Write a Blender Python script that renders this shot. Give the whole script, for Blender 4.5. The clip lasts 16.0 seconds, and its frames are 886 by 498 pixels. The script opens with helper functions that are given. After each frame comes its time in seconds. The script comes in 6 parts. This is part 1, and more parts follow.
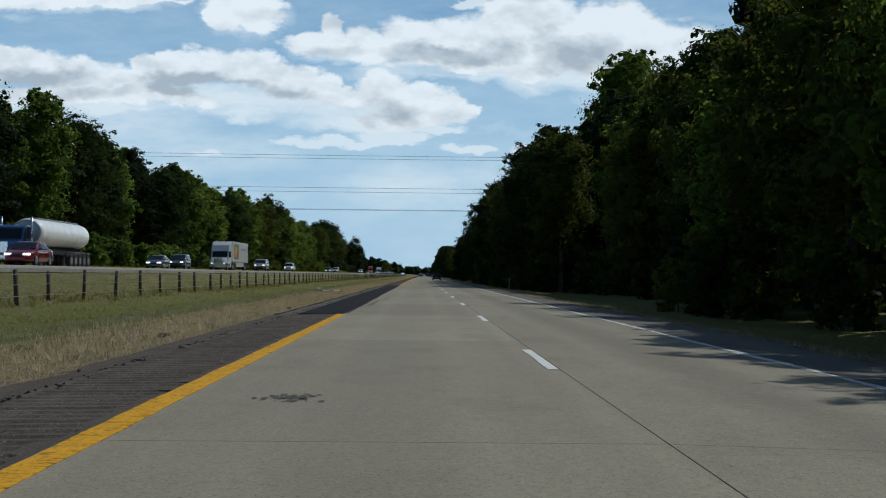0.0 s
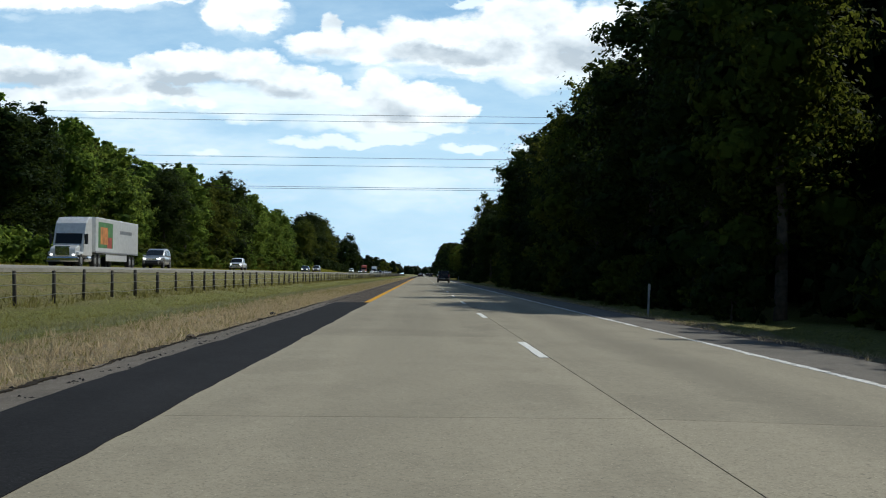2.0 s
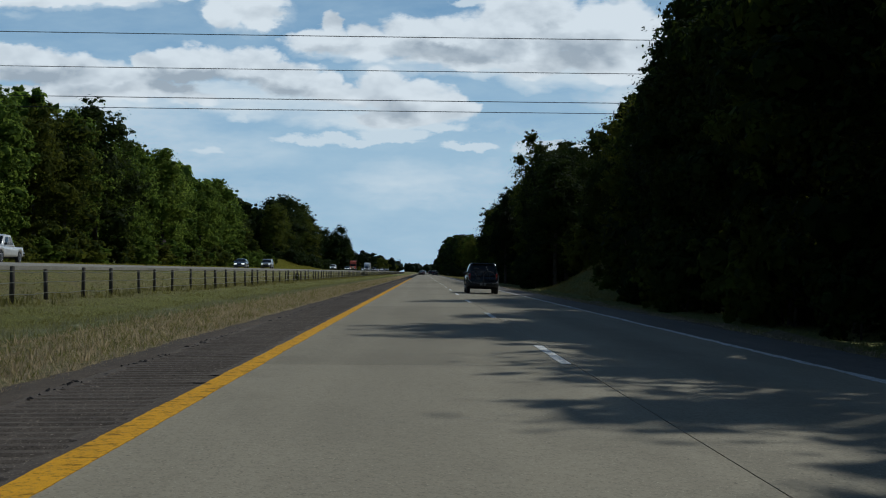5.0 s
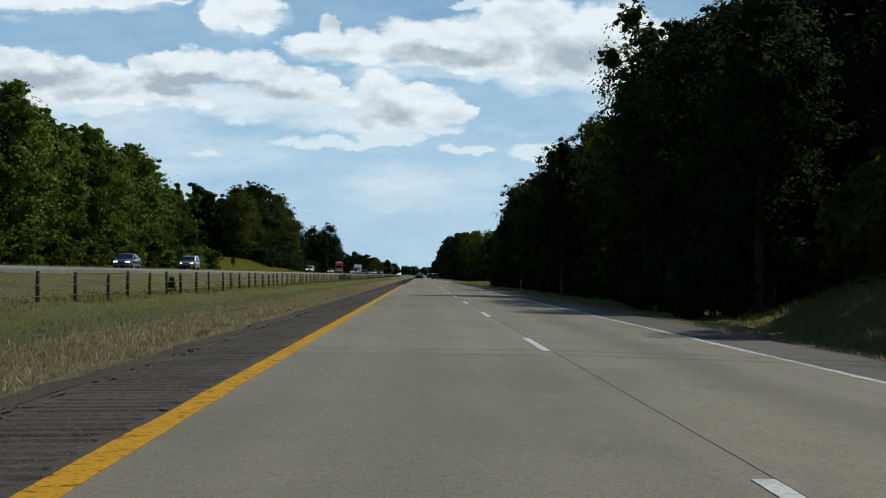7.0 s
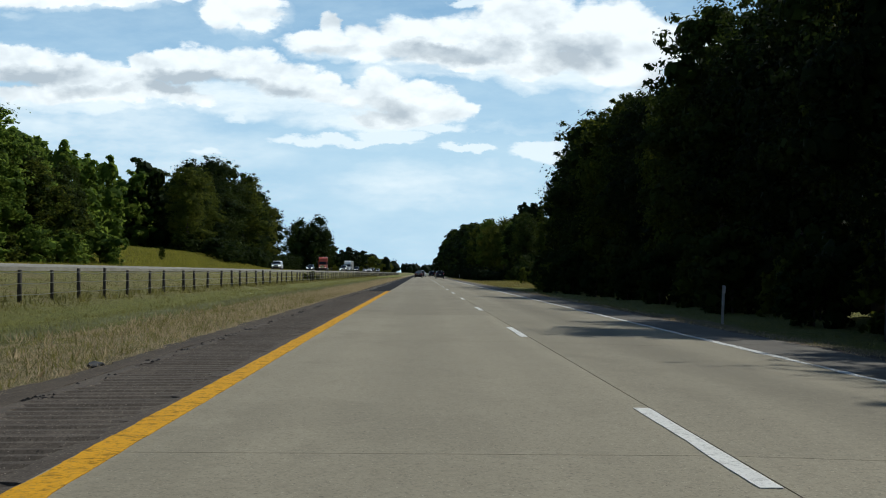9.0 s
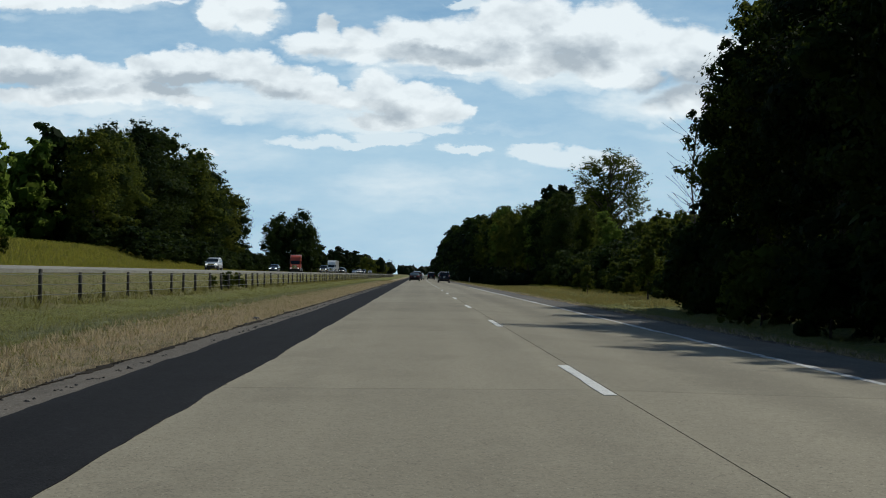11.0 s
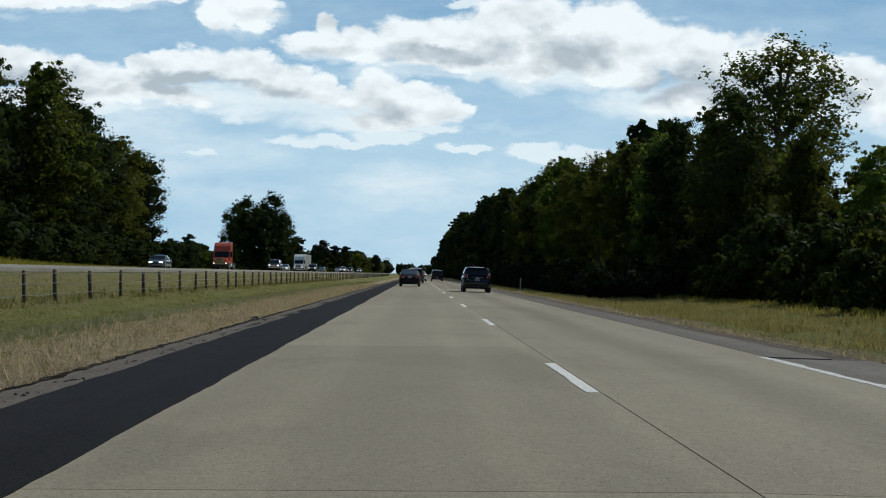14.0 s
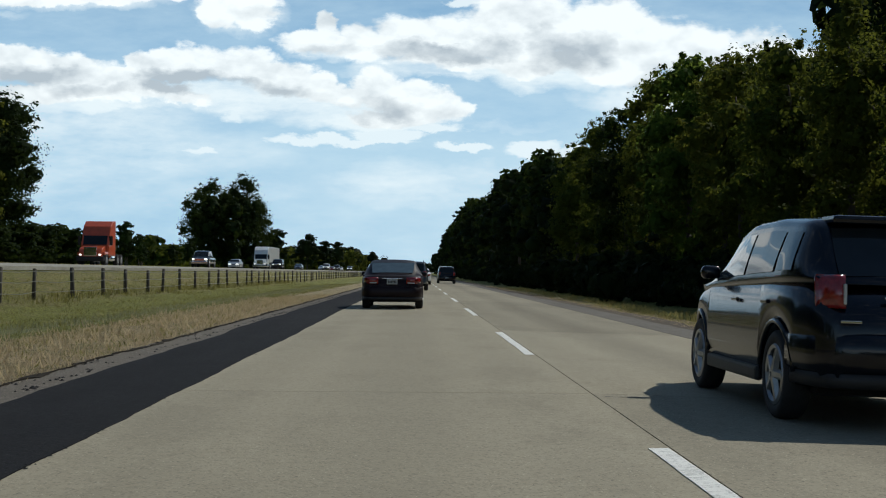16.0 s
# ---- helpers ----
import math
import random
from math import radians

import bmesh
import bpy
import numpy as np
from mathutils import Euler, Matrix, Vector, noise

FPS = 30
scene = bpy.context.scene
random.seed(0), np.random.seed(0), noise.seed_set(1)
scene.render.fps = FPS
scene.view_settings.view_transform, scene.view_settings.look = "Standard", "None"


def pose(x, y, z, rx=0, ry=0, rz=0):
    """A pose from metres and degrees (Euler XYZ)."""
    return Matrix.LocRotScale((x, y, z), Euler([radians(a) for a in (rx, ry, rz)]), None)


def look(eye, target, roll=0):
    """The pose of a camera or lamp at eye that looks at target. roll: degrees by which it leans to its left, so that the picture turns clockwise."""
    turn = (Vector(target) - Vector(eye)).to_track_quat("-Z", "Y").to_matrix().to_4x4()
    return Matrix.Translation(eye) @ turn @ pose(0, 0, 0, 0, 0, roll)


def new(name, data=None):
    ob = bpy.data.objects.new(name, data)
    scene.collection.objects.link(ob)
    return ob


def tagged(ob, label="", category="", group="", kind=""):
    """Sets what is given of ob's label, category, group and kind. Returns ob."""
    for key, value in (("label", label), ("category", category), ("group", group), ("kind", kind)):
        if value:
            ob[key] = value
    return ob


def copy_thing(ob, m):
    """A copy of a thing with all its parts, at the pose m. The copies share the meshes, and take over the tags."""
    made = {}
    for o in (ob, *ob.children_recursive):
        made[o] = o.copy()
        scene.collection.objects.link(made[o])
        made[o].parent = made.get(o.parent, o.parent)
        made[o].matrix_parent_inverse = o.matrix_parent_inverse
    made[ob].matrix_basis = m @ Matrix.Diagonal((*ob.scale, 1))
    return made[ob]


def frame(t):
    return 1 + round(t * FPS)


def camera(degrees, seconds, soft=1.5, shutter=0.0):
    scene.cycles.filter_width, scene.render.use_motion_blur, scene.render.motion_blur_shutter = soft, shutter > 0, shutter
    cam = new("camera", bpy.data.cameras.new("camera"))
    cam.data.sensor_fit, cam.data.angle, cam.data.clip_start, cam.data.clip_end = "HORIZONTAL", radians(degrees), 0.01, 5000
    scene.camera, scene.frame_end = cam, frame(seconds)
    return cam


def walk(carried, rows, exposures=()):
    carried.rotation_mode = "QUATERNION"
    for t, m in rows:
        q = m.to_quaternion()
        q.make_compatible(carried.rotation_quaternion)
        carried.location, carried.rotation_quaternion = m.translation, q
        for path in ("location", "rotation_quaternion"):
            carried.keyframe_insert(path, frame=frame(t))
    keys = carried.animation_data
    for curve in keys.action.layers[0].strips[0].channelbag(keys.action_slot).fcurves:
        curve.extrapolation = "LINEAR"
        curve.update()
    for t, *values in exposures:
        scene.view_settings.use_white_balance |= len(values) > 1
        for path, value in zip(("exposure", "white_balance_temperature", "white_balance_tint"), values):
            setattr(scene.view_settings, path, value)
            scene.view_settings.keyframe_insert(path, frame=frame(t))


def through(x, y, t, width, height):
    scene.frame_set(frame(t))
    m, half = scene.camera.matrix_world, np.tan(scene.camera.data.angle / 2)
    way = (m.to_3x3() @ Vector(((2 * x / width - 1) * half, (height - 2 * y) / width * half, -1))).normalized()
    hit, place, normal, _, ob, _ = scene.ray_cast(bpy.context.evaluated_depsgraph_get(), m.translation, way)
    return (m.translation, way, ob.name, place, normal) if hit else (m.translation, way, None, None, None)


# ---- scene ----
cam = camera(38.5, 16.0, 1.1)
EYE, LEAN = 1.077, 0.5
# seconds, metres right and ahead, and the way it looks: right and up, in radians
ROWS = [
    (0.0, 0.071, 0.83, 0.01650, 0.02033),
    (0.5, 0.025, 19.71, 0.01690, 0.02082),
    (1.0, -0.008, 38.54, 0.01846, 0.01904),
    (1.5, 0.000, 56.82, 0.01991, 0.01981),
    (2.0, -0.023, 75.00, 0.01676, 0.02017),
    (2.5, 0.014, 92.46, 0.01760, 0.01991),
    (3.0, -0.006, 111.10, 0.01863, 0.01881),
    (3.5, -0.009, 128.86, 0.01817, 0.02008),
    (4.0, -0.049, 146.77, 0.01611, 0.01835),
    (6.5, -0.218, 238.13, 0.01586, 0.01867),
    (7.0, -0.247, 256.28, 0.01806, 0.02081),
    (7.5, -0.216, 274.81, 0.01812, 0.02026),
    (8.0, -0.219, 293.12, 0.01810, 0.01878),
    (8.5, -0.200, 311.14, 0.01813, 0.01857),
    (9.0, -0.198, 329.02, 0.01758, 0.01907),
    (11.5, -0.158, 417.49, 0.02033, 0.02059),
    (12.0, -0.147, 434.63, 0.01956, 0.01893),
    (12.5, -0.123, 452.20, 0.01933, 0.02100),
    (13.0, -0.088, 470.33, 0.01986, 0.02068),
    (13.5, -0.074, 488.69, 0.01897, 0.01959),
    (14.0, -0.037, 506.68, 0.02053, 0.01985),
    (14.5, -0.012, 524.49, 0.02164, 0.01967),
    (15.0, 0.040, 542.24, 0.02143, 0.01862),
    (15.5, 0.075, 559.02, 0.02030, 0.01919),
    (16.0, 0.084, 577.16, 0.02078, 0.01864),
]


def gaze(x, y, right, up):
    eye = Vector((x, y, EYE))
    way = Vector((math.sin(right) * math.cos(up), math.cos(right) * math.cos(up), math.sin(up)))
    return look(eye, eye + way, LEAN)


# seconds, stops, kelvin, tint: the camera closes a little under the wood's shade
EXPOSURES = [(t, stops, kelvin, 6) for t, stops, kelvin in (
    (0.0, -0.85, 5900), (0.8, -0.65, 6000), (1.4, -0.62, 6050), (1.8, -0.42, 6100), (2.4, -0.38, 6150), (3.0, -0.72, 6050), (3.5, -1.0, 5900), (4.2, -1.1, 5850),
    (6.5, -0.85, 5950), (7.8, -0.68, 6150), (9.0, -0.54, 6150), (11.5, -0.84, 6150), (12.5, -0.92, 6150), (13.2, -0.72, 6200), (14.0, -0.68, 6200), (16.0, -0.58, 6250))]
walk(cam, [(t, gaze(x, y, right, up)) for t, x, y, right, up in ROWS], EXPOSURES)

# ---- sky, sun ----
SUN_UP, SUN_RIGHT = 46.0, 48.0  # degrees above the horizon, and to the right of the road's way
sun = new("sun", bpy.data.lights.new("sun", "SUN"))
sun.data.energy, sun.data.angle, sun.data.color = 3.9, radians(0.6), (1.0, 0.95, 0.86)
sun_way = Vector((math.cos(radians(SUN_UP)) * math.sin(radians(SUN_RIGHT)), math.cos(radians(SUN_UP)) * math.cos(radians(SUN_RIGHT)), math.sin(radians(SUN_UP))))
sun.matrix_world = look(sun_way * 900, (0, 0, 0))

world = bpy.data.worlds.new("sky")
scene.world = world
world.use_nodes = True
wn, wl = world.node_tree.nodes, world.node_tree.links
wn.clear()


def wnode(kind, **values):
    n = wn.new(kind)
    for i, v in values.items():
        n.inputs[int(i[1:])].default_value = v
    return n


def wmath(op, a, b=0.0, clamp=False):
    n = wn.new("ShaderNodeMath")
    n.operation, n.use_clamp = op, clamp
    for i, v in enumerate((a, b)):
        if isinstance(v, (int, float)):
            n.inputs[i].default_value = v
        else:
            wl.new(v, n.inputs[i])
    return n.outputs[0]


def wmix(fac, a, b):
    n = wn.new("ShaderNodeMix")
    n.data_type = "RGBA"
    for i, v in ((0, fac), (6, a), (7, b)):
        if isinstance(v, (int, float, tuple)):
            n.inputs[i].default_value = v
        else:
            wl.new(v, n.inputs[i])
    return n.outputs[2]


sky = wn.new("ShaderNodeTexSky")
sky.sky_type, sky.sun_disc, sky.sun_elevation, sky.sun_rotation = "NISHITA", False, radians(SUN_UP), radians(SUN_RIGHT)
sky.air_density, sky.dust_density, sky.ozone_density = 1.3, 0.4, 2.5
coords = wn.new("ShaderNodeTexCoord")
axes = wn.new("ShaderNodeSeparateXYZ")
wl.new(coords.outputs["Generated"], axes.inputs[0])
ahead = wmath("MAXIMUM", wmath("ABSOLUTE", axes.outputs[1]), 0.3)
across, height = wmath("DIVIDE", axes.outputs[0], ahead), wmath("DIVIDE", axes.outputs[2], ahead)


def wnoise(su, sv, shift, detail, rough, lift=0.0):
    v = wn.new("ShaderNodeCombineXYZ")
    wl.new(wmath("MULTIPLY", across, su), v.inputs[0])
    wl.new(wmath("MULTIPLY", wmath("ADD", height, lift), sv), v.inputs[1])
    v.inputs[2].default_value = shift
    n = wnode("ShaderNodeTexNoise", i2=1.0, i3=detail, i4=rough)
    wl.new(v.outputs[0], n.inputs["Vector"])
    return n.outputs[0]


place = wn.new("ShaderNodeCombineXYZ")
wl.new(across, place.inputs[0]), wl.new(height, place.inputs[1])


def wvec(op, a, b, c=None):
    n = wn.new("ShaderNodeVectorMath")
    n.operation = op
    for i, v in enumerate((a, b) if c is None else (a, b, c)):
        if isinstance(v, tuple):
            n.inputs[i].default_value = v
        else:
            wl.new(v, n.inputs[i])
    return n.outputs["Value" if op == "DOT_PRODUCT" else 0]


def stir(scale, reach):
    """A wandering shift of the sky's coordinates, so that cloud rims curl."""
    n = wnode("ShaderNodeTexNoise", i2=scale, i3=7.0, i4=0.58)
    wl.new(wvec("MULTIPLY", place.outputs[0], (1.0, 1.6, 1.0)), n.inputs["Vector"])
    return wvec("MULTIPLY", wvec("SUBTRACT", n.outputs["Color"], (0.5, 0.5, 0.5)), (reach, reach * 0.6, 0.0))


drifted = wvec("ADD", wvec("ADD", place.outputs[0], stir(16.0, 0.045)), stir(62.0, 0.02))


def lobe(u, v, ru, rv):
    """The square of the distance from a lobe's middle, 1 at its rim."""
    d = wvec("MULTIPLY_ADD", drifted, (1 / ru, 1 / rv, 0.0), (-u / ru, -v / rv, 0.0))
    return wvec("DOT_PRODUCT", d, d)


def bank(lobes):
    """A bank of cumulus out of lobes (middle across and up, half width and height): how deep inside it lies a place."""
    total = None
    for one in lobes:
        q = lobe(*one)
        total = q if total is None else wmath("MINIMUM", total, q)
    return wmath("SUBTRACT", 1.0, total)


def heap(lobes):
    """Soft lobes with a weight each, joined."""
    total = None
    for *one, thick in lobes:
        b = wmath("MULTIPLY", wmath("SUBTRACT", 1.0, lobe(*one), True), thick)
        total = b if total is None else wmath("MAXIMUM", total, b)
    return total


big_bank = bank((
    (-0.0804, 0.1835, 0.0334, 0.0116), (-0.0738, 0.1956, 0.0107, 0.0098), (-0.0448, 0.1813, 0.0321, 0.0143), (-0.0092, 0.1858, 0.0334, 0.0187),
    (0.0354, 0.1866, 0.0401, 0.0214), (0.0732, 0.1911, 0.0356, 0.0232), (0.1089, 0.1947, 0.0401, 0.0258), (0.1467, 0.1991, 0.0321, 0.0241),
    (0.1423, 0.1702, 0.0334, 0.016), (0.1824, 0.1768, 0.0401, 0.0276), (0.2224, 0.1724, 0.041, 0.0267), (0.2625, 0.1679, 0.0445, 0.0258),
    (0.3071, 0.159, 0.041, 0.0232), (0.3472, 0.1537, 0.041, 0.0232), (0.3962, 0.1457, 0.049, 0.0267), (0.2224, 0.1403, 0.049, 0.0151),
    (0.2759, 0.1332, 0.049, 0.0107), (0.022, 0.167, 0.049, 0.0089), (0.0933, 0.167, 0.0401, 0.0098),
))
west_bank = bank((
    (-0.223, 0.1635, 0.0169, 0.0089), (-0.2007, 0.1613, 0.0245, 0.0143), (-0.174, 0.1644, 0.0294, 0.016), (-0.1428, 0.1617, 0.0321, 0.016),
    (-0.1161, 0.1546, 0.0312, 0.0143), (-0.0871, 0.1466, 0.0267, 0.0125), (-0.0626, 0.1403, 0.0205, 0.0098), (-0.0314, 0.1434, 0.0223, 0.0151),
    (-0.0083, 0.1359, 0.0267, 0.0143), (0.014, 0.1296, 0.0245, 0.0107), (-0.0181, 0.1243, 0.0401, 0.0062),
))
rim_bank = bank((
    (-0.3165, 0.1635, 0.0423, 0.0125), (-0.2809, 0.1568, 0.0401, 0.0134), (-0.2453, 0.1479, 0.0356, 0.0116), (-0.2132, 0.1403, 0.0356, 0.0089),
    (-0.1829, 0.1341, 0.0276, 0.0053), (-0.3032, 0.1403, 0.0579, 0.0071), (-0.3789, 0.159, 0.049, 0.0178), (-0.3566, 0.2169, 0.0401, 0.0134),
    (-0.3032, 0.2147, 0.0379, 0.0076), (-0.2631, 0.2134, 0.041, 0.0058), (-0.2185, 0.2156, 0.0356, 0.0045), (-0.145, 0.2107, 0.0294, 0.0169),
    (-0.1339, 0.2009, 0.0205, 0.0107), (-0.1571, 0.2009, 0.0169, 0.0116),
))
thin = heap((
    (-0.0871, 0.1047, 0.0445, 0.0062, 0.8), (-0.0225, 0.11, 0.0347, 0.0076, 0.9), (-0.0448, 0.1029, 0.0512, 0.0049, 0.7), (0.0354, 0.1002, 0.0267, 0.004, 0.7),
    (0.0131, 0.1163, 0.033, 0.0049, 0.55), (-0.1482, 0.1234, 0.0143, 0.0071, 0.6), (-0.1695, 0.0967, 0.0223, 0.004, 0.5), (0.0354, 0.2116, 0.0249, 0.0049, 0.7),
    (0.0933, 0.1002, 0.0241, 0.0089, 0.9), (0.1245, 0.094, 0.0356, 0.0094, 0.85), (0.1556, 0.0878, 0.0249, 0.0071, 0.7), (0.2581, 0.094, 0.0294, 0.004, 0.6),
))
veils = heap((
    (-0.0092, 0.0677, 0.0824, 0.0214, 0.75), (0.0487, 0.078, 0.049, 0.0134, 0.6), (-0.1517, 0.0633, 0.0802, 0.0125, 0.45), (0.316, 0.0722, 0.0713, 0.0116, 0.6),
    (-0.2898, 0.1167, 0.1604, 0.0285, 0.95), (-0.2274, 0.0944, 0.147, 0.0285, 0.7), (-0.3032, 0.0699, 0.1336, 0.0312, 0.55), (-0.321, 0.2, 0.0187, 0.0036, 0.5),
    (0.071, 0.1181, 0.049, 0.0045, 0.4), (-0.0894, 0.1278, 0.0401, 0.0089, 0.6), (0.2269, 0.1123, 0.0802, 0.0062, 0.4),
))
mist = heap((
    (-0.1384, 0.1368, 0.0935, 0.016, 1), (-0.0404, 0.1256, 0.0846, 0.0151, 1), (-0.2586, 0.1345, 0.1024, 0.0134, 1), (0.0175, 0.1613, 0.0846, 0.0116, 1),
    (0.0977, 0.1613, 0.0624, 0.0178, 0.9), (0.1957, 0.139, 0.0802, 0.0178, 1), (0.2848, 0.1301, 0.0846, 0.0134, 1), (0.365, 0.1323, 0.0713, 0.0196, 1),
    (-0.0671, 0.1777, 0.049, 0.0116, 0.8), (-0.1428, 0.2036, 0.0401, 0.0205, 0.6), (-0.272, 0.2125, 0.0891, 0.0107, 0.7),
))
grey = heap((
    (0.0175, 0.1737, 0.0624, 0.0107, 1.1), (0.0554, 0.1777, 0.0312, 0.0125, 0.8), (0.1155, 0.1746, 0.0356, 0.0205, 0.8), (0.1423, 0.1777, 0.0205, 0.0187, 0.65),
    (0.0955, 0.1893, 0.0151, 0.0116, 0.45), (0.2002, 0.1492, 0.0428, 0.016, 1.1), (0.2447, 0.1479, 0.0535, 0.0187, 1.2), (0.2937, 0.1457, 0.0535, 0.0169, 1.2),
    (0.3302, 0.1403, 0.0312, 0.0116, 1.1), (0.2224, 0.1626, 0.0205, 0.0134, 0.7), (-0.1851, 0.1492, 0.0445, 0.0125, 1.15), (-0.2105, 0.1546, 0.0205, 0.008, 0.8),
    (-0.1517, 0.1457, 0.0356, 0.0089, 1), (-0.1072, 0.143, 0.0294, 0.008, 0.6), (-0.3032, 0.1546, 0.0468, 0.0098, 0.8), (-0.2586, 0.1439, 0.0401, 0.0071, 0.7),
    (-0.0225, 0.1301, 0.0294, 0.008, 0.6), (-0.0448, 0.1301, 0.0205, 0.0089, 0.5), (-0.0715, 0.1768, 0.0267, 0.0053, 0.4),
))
billow = wnoise(22.0, 34.0, 3.1, 9.0, 0.53)
tops = wnoise(22.0, 34.0, 3.1, 9.0, 0.53, 0.008)  # the same billows a little higher up: tells sunlit tops from undersides
over = wnoise(4.0, 7.0, 8.7, 4.0, 0.5)
wisp = wnoise(14.0, 46.0, 6.4, 10.0, 0.64)
high = wmath("MULTIPLY", wmath("SUBTRACT", height, 0.26, True), 3.0, True)  # broken cloud above the view too
above = wmath("MULTIPLY", high, wmath("MULTIPLY", wmath("SUBTRACT", over, 0.60, True), 5.0, True))
ragged = wmath("ADD", wmath("MULTIPLY", wmath("SUBTRACT", billow, 0.5), 2.6), wmath("MULTIPLY", wmath("SUBTRACT", wisp, 0.5), 1.1))
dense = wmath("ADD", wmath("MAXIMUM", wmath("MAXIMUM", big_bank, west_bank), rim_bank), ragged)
edge = wmath("MULTIPLY", wmath("ADD", dense, 0.28, True), 1.5, True)
edge = wmath("MULTIPLY", wmath("MULTIPLY", edge, edge), wmath("SUBTRACT", 3.0, wmath("MULTIPLY", edge, 2.0)))
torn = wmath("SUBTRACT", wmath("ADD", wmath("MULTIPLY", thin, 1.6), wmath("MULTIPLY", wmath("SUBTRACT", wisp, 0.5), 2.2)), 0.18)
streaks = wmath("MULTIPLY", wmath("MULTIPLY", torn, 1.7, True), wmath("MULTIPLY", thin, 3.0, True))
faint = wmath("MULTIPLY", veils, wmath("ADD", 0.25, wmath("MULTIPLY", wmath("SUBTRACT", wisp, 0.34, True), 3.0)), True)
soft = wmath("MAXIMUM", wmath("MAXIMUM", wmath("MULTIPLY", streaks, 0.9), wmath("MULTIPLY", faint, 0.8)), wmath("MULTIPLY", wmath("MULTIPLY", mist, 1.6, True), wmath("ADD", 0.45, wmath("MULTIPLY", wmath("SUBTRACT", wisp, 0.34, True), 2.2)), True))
edge = wmath("MAXIMUM", edge, above)
veil = wmath("MULTIPLY", wmath("SUBTRACT", wmath("ADD", wmath("MULTIPLY", wisp, 0.6), wmath("MULTIPLY", over, 0.4)), 0.33, True), 3.0, True)
under = wmath("ADD", wmath("MULTIPLY", wmath("SUBTRACT", tops, billow), 2.0), wmath("MULTIPLY", wmath("SUBTRACT", wnoise(15.0, 30.0, 5.3, 6.0, 0.5), 0.44), 0.9))
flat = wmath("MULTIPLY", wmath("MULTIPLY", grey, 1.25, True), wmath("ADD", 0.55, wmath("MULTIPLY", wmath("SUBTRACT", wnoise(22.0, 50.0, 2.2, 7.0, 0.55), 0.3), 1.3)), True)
shade = wmath("ADD", wmath("ADD", under, 0.05), flat, True)
haze = wmath("MULTIPLY", wmath("SUBTRACT", 1.5, wmath("MULTIPLY", wmath("ABSOLUTE", height), 5.4), True), 0.86)
low = wmath("SUBTRACT", 1.0, wmath("MULTIPLY", wmath("ABSOLUTE", height), 2.2), True)
air = wmix(wmath("MULTIPLY", low, 1.25, True), wmix(0.62, sky.outputs[0], (0.35, 0.8, 1.7, 1)), (1.75, 4.75, 8.9, 1))
air = wmix(haze, air, (6.4, 9.0, 10.8, 1))
air = wmix(wmath("MULTIPLY", wmath("MULTIPLY", veil, low), 0.8), air, (8.8, 10.8, 11.9, 1))
air = wmix(wmath("MULTIPLY", soft, 0.95), air, (11.6, 12.5, 12.9, 1))
puff = wmix(wmath("MULTIPLY", shade, 0.9), (13.5, 13.8, 13.8, 1), (5.8, 6.5, 7.2, 1))
back = wnode("ShaderNodeBackground", i1=0.112)
wl.new(wmix(wmath("MULTIPLY", edge, 0.94), air, puff), back.inputs[0])
wl.new(back.outputs[0], wn.new("ShaderNodeOutputWorld").inputs[0])

